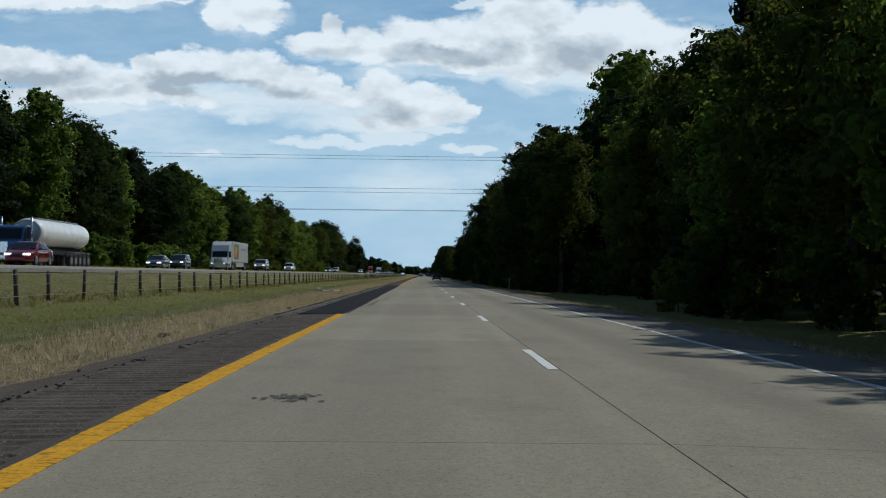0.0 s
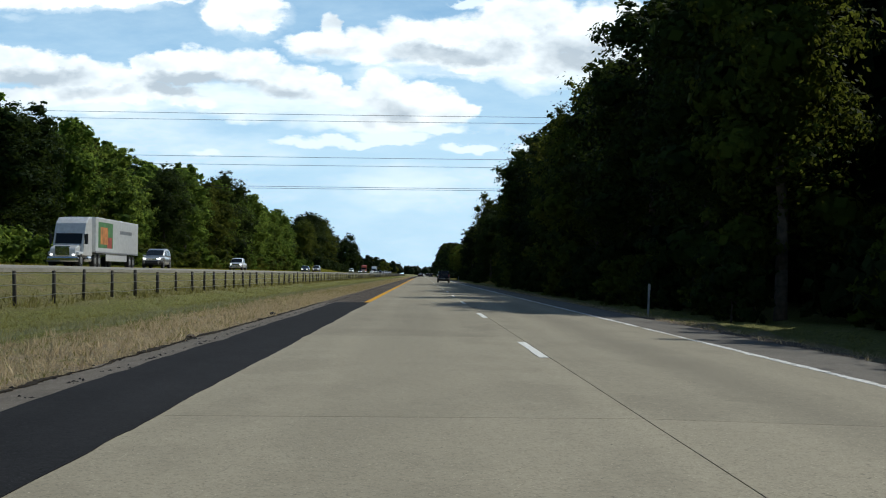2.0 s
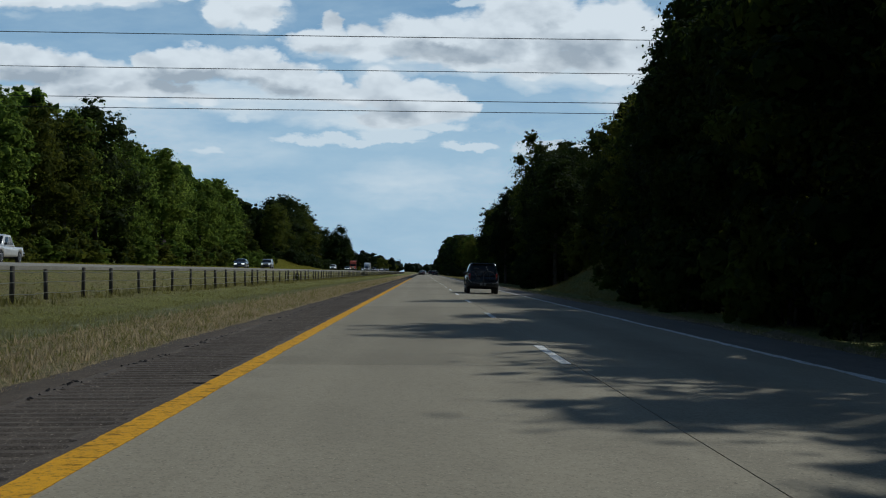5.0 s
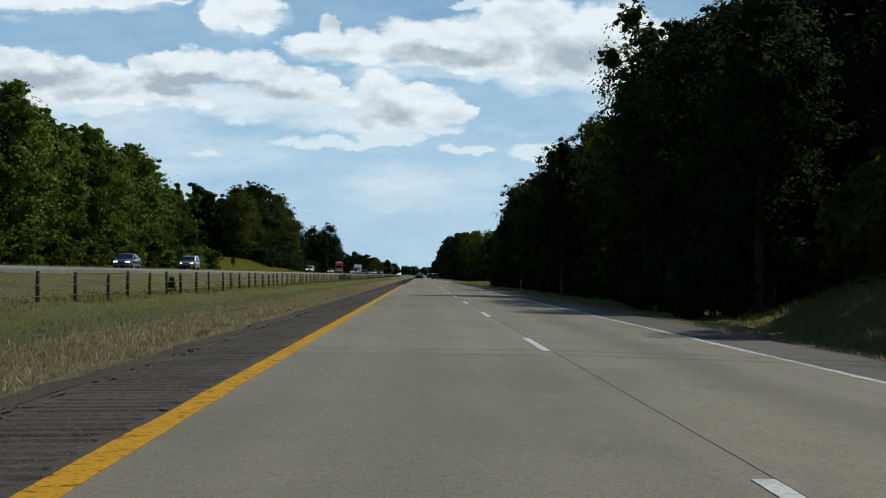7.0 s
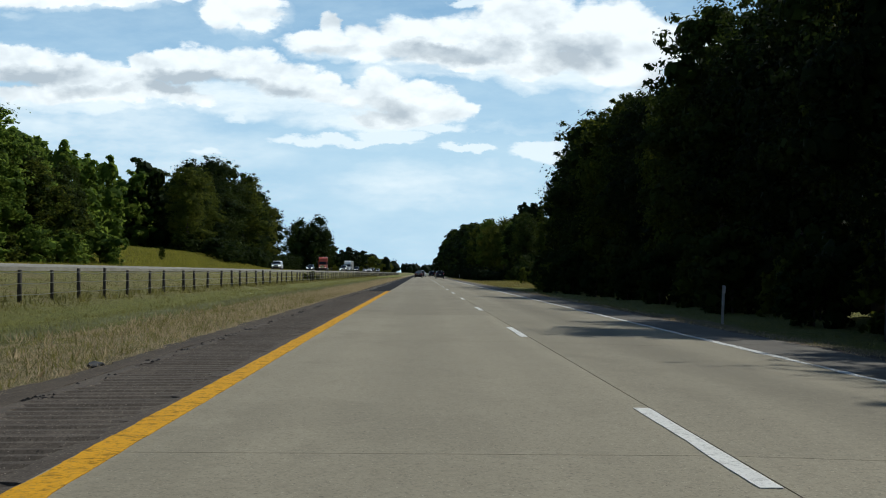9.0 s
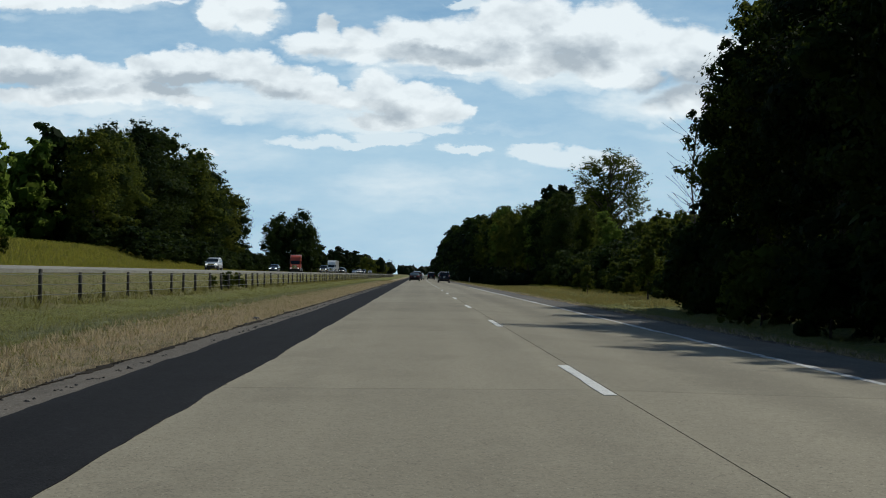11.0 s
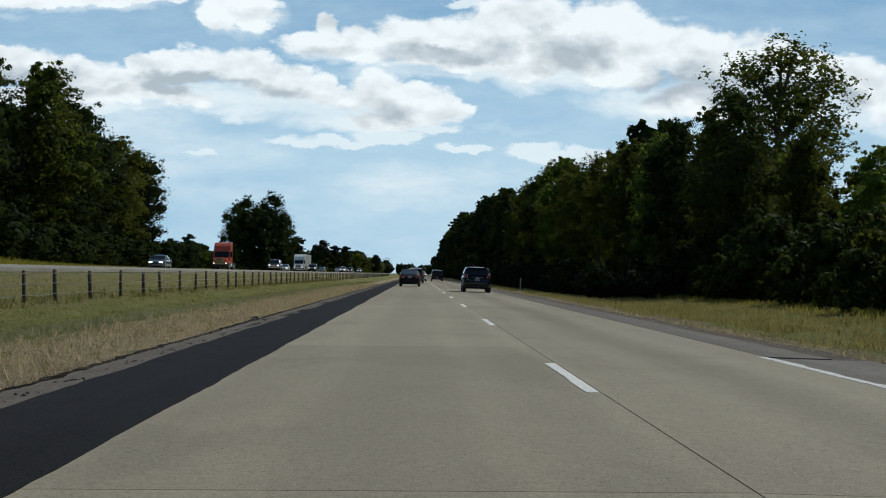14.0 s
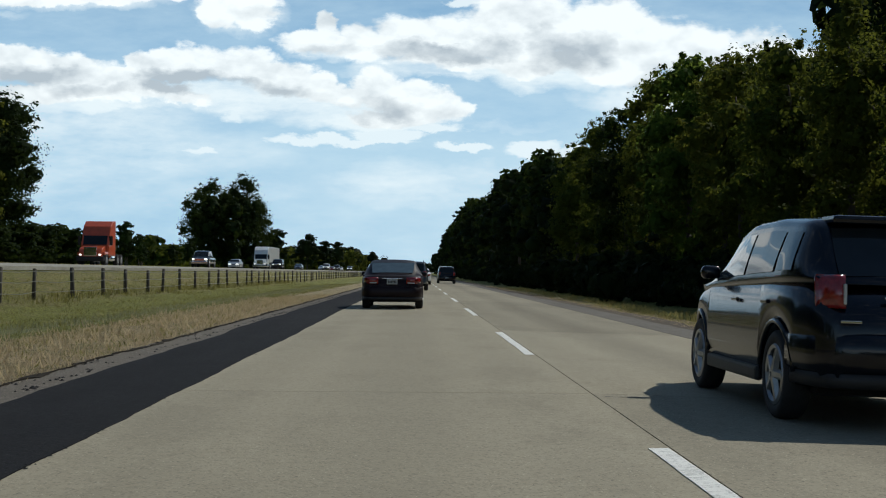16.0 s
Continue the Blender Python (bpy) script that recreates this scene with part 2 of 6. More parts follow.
# ---- materials ----
class Nodes:
    """A small helper to write a material's nodes."""

    def __init__(self, name):
        self.m = bpy.data.materials.new(name)
        self.m.use_nodes = True
        self.t = self.m.node_tree
        self.bsdf = self.t.nodes["Principled BSDF"]
        self.where = self.t.nodes.new("ShaderNodeNewGeometry")

    def put(self, socket, v):
        if isinstance(v, (int, float)):
            socket.default_value = v
        elif isinstance(v, tuple):
            socket.default_value = (*v, 1)[:4] if len(socket.default_value) == 4 else v[:3]
        else:
            self.t.links.new(v, socket)

    def set(self, **values):
        for k, v in values.items():
            self.put(self.bsdf.inputs[k.replace("_", " ")], v)
        return self

    def math(self, op, a, b=0.0, clamp=False):
        n = self.t.nodes.new("ShaderNodeMath")
        n.operation, n.use_clamp = op, clamp
        self.put(n.inputs[0], a), self.put(n.inputs[1], b)
        return n.outputs[0]

    def mix(self, f, a, b, how="MIX"):
        n = self.t.nodes.new("ShaderNodeMix")
        n.data_type, n.blend_type = "RGBA", how
        self.put(n.inputs[0], f), self.put(n.inputs[6], a), self.put(n.inputs[7], b)
        return n.outputs[2]

    def scaled(self, s, vector=None):
        n = self.t.nodes.new("ShaderNodeVectorMath")
        n.operation = "MULTIPLY"
        self.put(n.inputs[0], vector or self.where.outputs["Position"])
        n.inputs[1].default_value = s
        return n.outputs[0]

    def noise(self, scale, detail=4.0, rough=0.55, stretch=(1, 1, 1), local=False):
        n = self.t.nodes.new("ShaderNodeTexNoise")
        v = self.t.nodes.new("ShaderNodeTexCoord").outputs["Object"] if local else None
        self.put(n.inputs["Vector"], self.scaled(stretch, v))
        n.inputs["Scale"].default_value, n.inputs["Detail"].default_value, n.inputs["Roughness"].default_value = scale, detail, rough
        return n.outputs[0]

    def speck(self, scale):
        n = self.t.nodes.new("ShaderNodeTexVoronoi")
        self.put(n.inputs["Vector"], self.where.outputs["Position"])
        n.inputs["Scale"].default_value = scale
        return n.outputs

    def ramp(self, f, lo, hi):
        return self.math("DIVIDE", self.math("SUBTRACT", f, lo), hi - lo, True)

    def axis(self, i):
        n = self.t.nodes.new("ShaderNodeSeparateXYZ")
        self.put(n.inputs[0], self.where.outputs["Position"])
        return n.outputs[i]

    def bump(self, f, strength=0.3, far=0.01):
        n = self.t.nodes.new("ShaderNodeBump")
        n.inputs["Strength"].default_value, n.inputs["Distance"].default_value = strength, far
        self.put(n.inputs["Height"], f)
        self.put(self.bsdf.inputs["Normal"], n.outputs[0])
        return self

    def random(self):
        return self.t.nodes.new("ShaderNodeObjectInfo").outputs["Random"]

    def island(self):
        return self.where.outputs["Random Per Island"]


def paving(name, base, worn, grit, rough=0.85, joint=0.25, flecks=0.25, lanes=(), blots=0.0, gloss=0.35):
    n = Nodes(name)
    cloudy = n.ramp(n.noise(0.22, 5, 0.6, (1, 0.35, 1)), 0.35, 0.68)
    fine = n.noise(38.0, 4, 0.7)
    col = n.mix(cloudy, base, worn)
    col = n.mix(n.math("MULTIPLY", n.ramp(fine, 0.35, 0.75), 0.5), col, grit, "MIX")
    stain = n.ramp(n.noise(0.9, 6, 0.65, (1, 0.22, 1)), 0.60, 0.78)
    col = n.mix(n.math("MULTIPLY", stain, 0.35), col, tuple(v * 0.55 for v in base))
    mottle = n.ramp(n.noise(1.5, 7, 0.7, (1, 0.6, 1)), 0.42, 0.66)
    col = n.mix(n.math("MULTIPLY", mottle, 0.52), col, tuple(v * 0.66 for v in base))
    blot = n.ramp(n.noise(0.5, 7, 0.66, (1, 0.5, 1)), 0.51, 0.58)
    col = n.mix(n.math("MULTIPLY", blot, blots), col, tuple(v * 0.56 for v in base))
    streak = n.ramp(n.noise(1.1, 5, 0.6, (1, 0.012, 1)), 0.38, 0.66)
    col = n.mix(n.math("MULTIPLY", streak, 0.5), col, tuple(v * 0.62 for v in base))
    # oil darkens the middle of each lane, tyres polish the tracks beside it
    for middle in lanes:
        far = n.math("ABSOLUTE", n.math("SUBTRACT", n.math("ADD", n.axis(0), n.math("MULTIPLY", n.math("SUBTRACT", n.noise(0.08, 3, 0.5), 0.5), 0.8)), middle))
        col = n.mix(n.math("MULTIPLY", n.ramp(far, 0.70, 0.12), 0.44), col, tuple(v * 0.6 for v in base))
        track = n.math("MULTIPLY", n.ramp(far, 0.5, 0.75), n.ramp(far, 1.15, 0.85))
        col = n.mix(n.math("MULTIPLY", track, 0.3), col, tuple(min(1, v * 1.15) for v in worn))
        rim = n.ramp(n.math("ADD", far, n.math("MULTIPLY", n.noise(1.2, 5, 0.7), 0.5)), 1.83, 2.03)
        col = n.mix(n.math("MULTIPLY", rim, 0.5), col, tuple(min(1, v * 1.25) for v in worn))
    grain = n.noise(13.0, 5, 0.75)
    col = n.mix(n.math("MULTIPLY", n.ramp(grain, 0.50, 0.66), 0.34), col, tuple(v * 0.55 for v in base))
    col = n.mix(n.math("MULTIPLY", n.ramp(grain, 0.45, 0.33), 0.30), col, tuple(min(0.7, v * 1.1) for v in grit))
    stones = n.ramp(n.speck(34.0)[0], 0.05, 0.42)
    col = n.mix(0.48, col, stones, "MULTIPLY")
    pale = n.ramp(n.noise(47.0, 3, 0.6), 0.63, 0.70)
    col = n.mix(n.math("MULTIPLY", pale, flecks), col, tuple(min(0.7, v * 1.7) for v in grit))
    spot = n.ramp(n.noise(31.0, 3, 0.6, (1, 0.5, 1)), 0.36, 0.30)
    col = n.mix(n.math("MULTIPLY", spot, flecks), col, tuple(v * 0.4 for v in base))
    col = n.mix(joint, col, n.mix(n.random(), tuple(v * 0.8 for v in base), tuple(min(1, v * 1.2) for v in worn)))
    n.set(Base_Color=col, Roughness=rough, Specular_IOR_Level=gloss).bump(n.math("ADD", fine, n.math("MULTIPLY", stones, 0.5)), 0.45, 0.006)
    return n.m


def plain(name, base, rough=0.6, metal=0.0, vary=0.25, scale=6.0, bump=0.1, coat=0.0, local=True, gloss=0.5):
    n = Nodes(name)
    f = n.noise(scale, 5, 0.6, local=local)
    fine = n.noise(scale * 9, 3, 0.6, local=local)
    col = n.mix(n.ramp(f, 0.3, 0.7), tuple(v * (1 - vary) for v in base), tuple(min(1, v * (1 + vary)) for v in base))
    n.set(Base_Color=col, Roughness=n.math("ADD", rough - 0.08, n.math("MULTIPLY", fine, 0.16)), Metallic=metal, Specular_IOR_Level=gloss)
    if coat:
        n.set(Coat_Weight=coat, Coat_Roughness=0.04)
    if bump:
        n.bump(fine, bump, 0.004)
    return n.m


def leaves(name, dark, light, tip, through=0.35):
    n = Nodes(name)
    col = n.mix(n.island(), dark, light)
    col = n.mix(n.math("MULTIPLY", n.ramp(n.random(), 0.55, 1.0), 0.55), col, tip)
    # dark trees and patches: shaded gaps among crowns put into the leaf colour
    col = n.mix(n.math("MULTIPLY", n.ramp(n.random(), 0.42, 0.08), 0.6), col, dark)
    col = n.mix(n.math("MULTIPLY", n.ramp(n.noise(0.35, 3, 0.5), 0.45, 0.7), 0.5), col, dark)
    n.set(Base_Color=col, Roughness=0.75, Specular_IOR_Level=0.12)
    t = n.t.nodes.new("ShaderNodeBsdfTranslucent")
    n.put(t.inputs[0], n.mix(0.5, col, tip))
    m = n.t.nodes.new("ShaderNodeMixShader")
    m.inputs[0].default_value = through
    n.t.links.new(n.bsdf.outputs[0], m.inputs[1]), n.t.links.new(t.outputs[0], m.inputs[2])
    n.t.links.new(m.outputs[0], n.t.nodes["Material Output"].inputs[0])
    return n.m


def turf():
    n = Nodes("verge_turf")
    x = n.axis(0)
    wob = n.math("MULTIPLY", n.math("SUBTRACT", n.noise(0.25, 4, 0.6, (1, 0.3, 1)), 0.5), 2.6)
    xs = n.math("ADD", x, wob)
    patch, blade = n.noise(0.7, 8, 0.72), n.noise(11.0, 6, 0.8)
    clump = n.noise(2.3, 7, 0.75, (1, 0.55, 1))
    green = n.mix(n.ramp(blade, 0.38, 0.64), (0.055, 0.068, 0.016), (0.33, 0.32, 0.085))
    straw = n.mix(n.ramp(blade, 0.38, 0.64), (0.17, 0.128, 0.07), (0.66, 0.53, 0.345))
    straw = n.mix(n.math("MULTIPLY", n.ramp(clump, 0.52, 0.66), 0.65), straw, (0.20, 0.155, 0.09))
    pale = n.mix(n.ramp(blade, 0.35, 0.65), (0.10, 0.115, 0.045), (0.42, 0.43, 0.27))
    gold = n.mix(n.ramp(blade, 0.3, 0.7), (0.11, 0.12, 0.024), (0.40, 0.36, 0.07))
    dry = n.math("MULTIPLY", n.ramp(xs, -7.9, -6.0), n.ramp(xs, 6.0, 3.6))
    col = n.mix(n.math("ADD", n.math("MULTIPLY", dry, n.math("ADD", 0.42, n.math("MULTIPLY", n.ramp(patch, 0.38, 0.60), 0.70))), n.math("MULTIPLY", n.ramp(patch, 0.52, 0.72), 0.35), True), green, straw)
    lush = n.math("MULTIPLY", n.ramp(n.axis(1), 130.0, 175.0), n.ramp(n.axis(1), 425.0, 375.0))
    col = n.mix(n.math("MULTIPLY", lush, 0.35), col, green)
    # darker green band paints shade into a dip along the median
    hollow_shade = n.math("MULTIPLY", n.ramp(xs, -8.2, -7.7), n.ramp(xs, -6.6, -7.1))
    col = n.mix(n.math("MULTIPLY", n.math("MULTIPLY", hollow_shade, n.ramp(clump, 0.36, 0.6)), 0.4), col, (0.065, 0.078, 0.024))
    band = n.math("MULTIPLY", n.ramp(xs, -9.3, -8.8), n.ramp(xs, -8.0, -8.5))
    col = n.mix(n.math("MULTIPLY", n.math("MULTIPLY", band, n.ramp(patch, 0.42, 0.62)), 0.85), col, pale)
    soil = n.ramp(n.math("ADD", x, n.math("MULTIPLY", n.math("SUBTRACT", clump, 0.5), 1.6)), -4.35, -3.95)
    soil = n.math("MULTIPLY", soil, n.ramp(x, 6.0, 3.0))
    col = n.mix(n.math("MULTIPLY", soil, 0.5), col, (0.075, 0.055, 0.036))
    seeding = n.math("MULTIPLY", n.ramp(xs, -12.6, -14.0), n.ramp(xs, -20.0, -18.4))
    col = n.mix(n.math("MULTIPLY", n.math("MULTIPLY", seeding, n.ramp(patch, 0.3, 0.62)), 0.6), col, n.mix(n.ramp(blade, 0.38, 0.64), (0.10, 0.075, 0.04), (0.36, 0.28, 0.16)))
    dust = n.math("MULTIPLY", n.ramp(n.math("ADD", x, n.math("MULTIPLY", clump, 2.2)), 10.4, 8.6), n.ramp(x, 5.0, 6.0))
    col = n.mix(n.math("MULTIPLY", dust, 0.75), col, n.mix(n.ramp(blade, 0.38, 0.62), (0.14, 0.105, 0.065), (0.33, 0.265, 0.18)))
    hill = n.math("MULTIPLY", n.ramp(xs, -32.0, -37.0), n.ramp(n.axis(1), 430.0, 500.0))
    col = n.mix(n.math("MULTIPLY", n.math("MULTIPLY", hill, n.ramp(patch, 0.3, 0.6)), 0.8), col, gold)
    n.set(Base_Color=col, Roughness=0.9, Specular_IOR_Level=0.15).bump(n.math("ADD", blade, patch), 0.9, 0.12)
    return n.m


def marking(name, base, dirt, gone, chips=0.25):
    n = Nodes(name)
    f = n.ramp(n.noise(3.0, 6, 0.7), 0.42, 0.75)
    g = n.ramp(n.noise(26.0, 4, 0.7), 0.52, 0.72)
    col = n.mix(n.math("MULTIPLY", f, 0.45), base, dirt)
    col = n.mix(n.math("MULTIPLY", g, gone), col, (0.10, 0.09, 0.08))
    chip = n.ramp(n.noise(8.0, 6, 0.72, (0.6, 1.0, 1)), 0.555, 0.61)
    col = n.mix(n.math("MULTIPLY", chip, chips), col, tuple(v * 0.22 for v in base))
    n.set(Base_Color=col, Roughness=0.85, Specular_IOR_Level=0.2).bump(n.math("SUBTRACT", g, chip), 0.6, 0.006)
    return n.m


def glazing(name, tint, rough=0.03, gloss=0.34, coat=0.05):
    n = Nodes(name)
    n.set(Base_Color=n.mix(n.ramp(n.noise(5.0, 3, 0.5, local=True), 0.3, 0.7), tint, tuple(v * 1.3 for v in tint)), Roughness=rough, Specular_IOR_Level=gloss, Coat_Weight=coat, Coat_Roughness=0.02)
    return n.m


def lit(name, base, strength):
    n = Nodes(name)
    n.set(Base_Color=base, Roughness=0.2, Emission_Color=base, Emission_Strength=strength)
    return n.m


CONCRETE = paving("weathered_concrete", (0.222, 0.193, 0.134), (0.325, 0.286, 0.202), (0.39, 0.35, 0.25), flecks=0.85, lanes=(-0.25, 3.35), blots=0.85)
JOINT = plain("joint_sealant", (0.02, 0.019, 0.018), 0.7, vary=0.4, scale=2.0, local=False)
STAIN = paving("oily_stain", (0.085, 0.074, 0.055), (0.14, 0.12, 0.09), (0.22, 0.2, 0.15), 0.8, 0.0)
OLD_ASPHALT = paving("old_asphalt", (0.125, 0.110, 0.088), (0.190, 0.168, 0.136), (0.29, 0.26, 0.215), joint=0.0)
NEW_ASPHALT = paving("fresh_asphalt", (0.0135, 0.0135, 0.0145), (0.021, 0.021, 0.0225), (0.042, 0.042, 0.044), 0.9, 0.0, 0.6, gloss=0.1)
PALE_GRAVEL = paving("pale_gravel", (0.30, 0.28, 0.23), (0.42, 0.40, 0.34), (0.55, 0.52, 0.46), 0.95, 0.0)
RUMBLE = paving("milled_asphalt", (0.074, 0.058, 0.044), (0.130, 0.105, 0.081), (0.25, 0.205, 0.16), 0.97, 0.0, 0.8)
GRAVEL = paving("dusty_gravel", (0.066, 0.049, 0.033), (0.115, 0.088, 0.06), (0.24, 0.19, 0.14), 0.98, 0.0, 0.8)
GREY_GRAVEL = paving("grey_gravel", (0.10, 0.084, 0.064), (0.175, 0.150, 0.118), (0.30, 0.26, 0.21), 0.97, 0.0, 0.8)
CLODS = paving("dark_clods", (0.022, 0.018, 0.013), (0.045, 0.036, 0.026), (0.09, 0.075, 0.055), 0.97, 0.0, 0.4, gloss=0.1)
YELLOW = marking("yellow_road_paint", (0.80, 0.40, 0.010), (0.50, 0.25, 0.012), 0.7, 0.8)
WORN_WHITE = marking("worn_white_road_paint", (0.80, 0.79, 0.75), (0.45, 0.43, 0.38), 0.9, 0.95)
WHITE = marking("white_road_paint", (0.88, 0.87, 0.81), (0.64, 0.62, 0.57), 0.5)
TURF = turf()
STRAW = leaves("straw_blades", (0.38, 0.29, 0.165), (0.80, 0.66, 0.45), (0.58, 0.46, 0.28), 0.62)
BLADES = leaves("green_blades", (0.080, 0.098, 0.022), (0.33, 0.335, 0.085), (0.40, 0.31, 0.12), 0.5)
SEEDHEAD = leaves("pale_seed_heads", (0.18, 0.19, 0.09), (0.50, 0.50, 0.32), (0.44, 0.41, 0.25), 0.5)
BARK = plain("furrowed_bark", (0.085, 0.068, 0.052), 0.9, vary=0.45, scale=5.0, bump=0.6)
LEAF = leaves("summer_leaves", (0.011, 0.025, 0.006), (0.042, 0.072, 0.012), (0.072, 0.092, 0.017), 0.42)
LEAF_LIGHT = leaves("yellowing_leaves", (0.036, 0.062, 0.010), (0.105, 0.145, 0.020), (0.17, 0.17, 0.025), 0.58)
# leaf green raised above the others: sunlight is put into the colour
LEAF_SUNLIT = leaves("sunny_leaves", (0.046, 0.092, 0.014), (0.185, 0.30, 0.046), (0.27, 0.33, 0.055), 0.64)
GOLDEN = leaves("golden_weeds", (0.12, 0.15, 0.026), (0.42, 0.40, 0.07), (0.50, 0.42, 0.07), 0.5)
# near-black leaf green, with the wood's shade put into the colour
LEAF_SHADED = leaves("deep_leaves", (0.007, 0.016, 0.005), (0.023, 0.040, 0.010), (0.034, 0.048, 0.011), 0.36)
POST_WOOD = plain("weathered_fence_wood", (0.070, 0.060, 0.048), 0.9, vary=0.4, scale=8.0, bump=0.5)
WIRE = plain("galvanised_wire", (0.42, 0.43, 0.43), 0.45, 0.6, 0.2, 3.0, 0.0)
CABLE = plain("dark_cable", (0.03, 0.03, 0.032), 0.6, vary=0.2, scale=0.5, bump=0.0)
STEEL = plain("grey_steel", (0.32, 0.33, 0.34), 0.5, 0.7, 0.2, 3.0)
RUBBER = plain("tyre_rubber", (0.018, 0.018, 0.019), 0.8, vary=0.3, scale=14.0, bump=0.3)
ALLOY = plain("dull_alloy", (0.36, 0.37, 0.38), 0.38, 0.85, 0.15, 9.0)
TRIM = plain("black_plastic", (0.016, 0.016, 0.017), 0.6, vary=0.3, scale=12.0, bump=0.2)
GLASS = glazing("dark_car_glass", (0.012, 0.015, 0.017))
CLEAR_GLASS = glazing("clear_car_glass", (0.06, 0.085, 0.095), 0.02, 0.8, 0.35)
RED_LENS = plain("red_lamp_lens", (0.22, 0.009, 0.008), 0.15, vary=0.3, scale=25.0, bump=0.1, coat=0.8)
LAMP_LENS = plain("clear_lamp_lens", (0.62, 0.63, 0.62), 0.15, 0.3, 0.2, 20.0, 0.1, 0.8)
HEADLAMP = lit("lit_headlamp", (1.0, 0.96, 0.88), 2.6)
PLATE = plain("number_plate_white", (0.36, 0.37, 0.36), 0.5, vary=0.1, scale=9.0, bump=0.0)
CHROME = plain("chrome", (0.75, 0.76, 0.77), 0.12, 1.0, 0.1, 6.0, 0.0)


# ---- building helpers ----
def link(name, verts, faces, material, parent=None, label="", smooth=False):
    me = bpy.data.meshes.new(name)
    me.from_pydata([tuple(v) for v in verts], [], faces)
    me.materials.append(material)
    if smooth:
        me.shade_smooth()
    ob = new(name, me)
    if parent is not None:
        ob.parent = parent
    if label:
        ob["label"] = label
    return ob


def part(name, bm, material, parent=None, label="", smooth=False):
    me = bpy.data.meshes.new(name)
    bm.normal_update()
    bm.to_mesh(me)
    bm.free()
    me.materials.append(material)
    if smooth:
        me.shade_smooth()
    ob = new(name, me)
    if parent is not None:
        ob.parent = parent
    if label:
        ob["label"] = label
    return ob


def again(ob, parent, m, name=None):
    """Another piece on the same mesh."""
    o = new(name or ob.name.split(".")[0], ob.data)
    o.parent = parent
    o.matrix_basis = m
    return o


def box(bm, x0, x1, y0, y1, z0, z1, bevel=0.0, seg=1):
    made = bmesh.ops.create_cube(bm, size=1.0, matrix=Matrix.LocRotScale(((x0 + x1) / 2, (y0 + y1) / 2, (z0 + z1) / 2), None, (x1 - x0, y1 - y0, z1 - z0)))
    if bevel:
        edges = list({e for v in made["verts"] for e in v.link_edges})
        bmesh.ops.bevel(bm, geom=edges, offset=bevel, segments=seg, affect="EDGES", profile=0.6)
    return bm


def tube(bm, a, b, r0, r1=None, sides=8):
    """A closed rod from a to b."""
    a, b = Vector(a), Vector(b)
    r1 = r0 if r1 is None else r1
    m = Matrix.Translation((a + b) / 2) @ (b - a).to_track_quat("Z", "Y").to_matrix().to_4x4()
    bmesh.ops.create_cone(bm, cap_ends=True, segments=sides, radius1=r0, radius2=r1, depth=(b - a).length, matrix=m)
    return bm


def bent(bm, points, r, sides=6):
    """One rod swept along points."""
    pts = [Vector(p) for p in points]
    rings, prev = [], None
    for i, p in enumerate(pts):
        way = (pts[min(i + 1, len(pts) - 1)] - pts[max(i - 1, 0)]).normalized()
        a = prev - way * prev.dot(way) if prev is not None else way.orthogonal()
        a = a.normalized() if a.length > 1e-6 else way.orthogonal().normalized()
        prev, b = a, way.cross(a)
        rings.append([bm.verts.new(p + (a * math.cos(2 * math.pi * k / sides) + b * math.sin(2 * math.pi * k / sides)) * r) for k in range(sides)])
    for s, e in zip(rings, rings[1:]):
        for k in range(sides):
            bm.faces.new((s[k], s[(k + 1) % sides], e[(k + 1) % sides], e[k]))
    bm.faces.new(rings[0][::-1]), bm.faces.new(rings[-1])
    return bm


# ---- the lie of the land ----
PROFILE_X = [-400, -120, -70, -46, -36, -32, -30.6, -21.7, -19.9, -18.4, -14.2, -11, -7.5, -3.7, -2.0, 1.6, 5.0, 6.7, 9.0, 12, 20, 60, 400]
PROFILE_Z = [3.0, 2.6, 2.2, 1.7, 1.2, 1.2, 1.32, 1.32, 1.10, 0.86, -0.12, -0.38, -0.26, -0.05, -0.01, -0.01, -0.095, -0.14, -0.42, -0.55, -0.35, 0.0, 0.5]


def rise(x, y):
    """The height of the ground."""
    z = np.interp(x, PROFILE_X, PROFILE_Z)
    bank_x = np.clip((-33.0 - x) / 14.0, 0, 1)
    bank_y = np.clip((y - 445.0) / 60.0, 0, 1) * np.clip((660.0 - y) / 60.0, 0, 1)
    z = z + 2.8 * bank_x * bank_x * (3 - 2 * bank_x) * bank_y * bank_y * (3 - 2 * bank_y)
    side_x = np.clip((x - 10.0) / 7.5, 0, 1) * np.clip((90.0 - x) / 40.0, 0, 1)
    side_y = np.clip((y - 250.0) / 22.0, 0, 1) * np.clip((312.0 - y) / 22.0, 0, 1)
    return z + 3.6 * side_x * side_x * (3 - 2 * side_x) * side_y * side_y * (3 - 2 * side_y)


def lane_z(x):
    """The carriageway: the left lane level, the right lane falling to the right."""
    return 0.0 if x <= 1.6 else -0.025 * (x - 1.6)


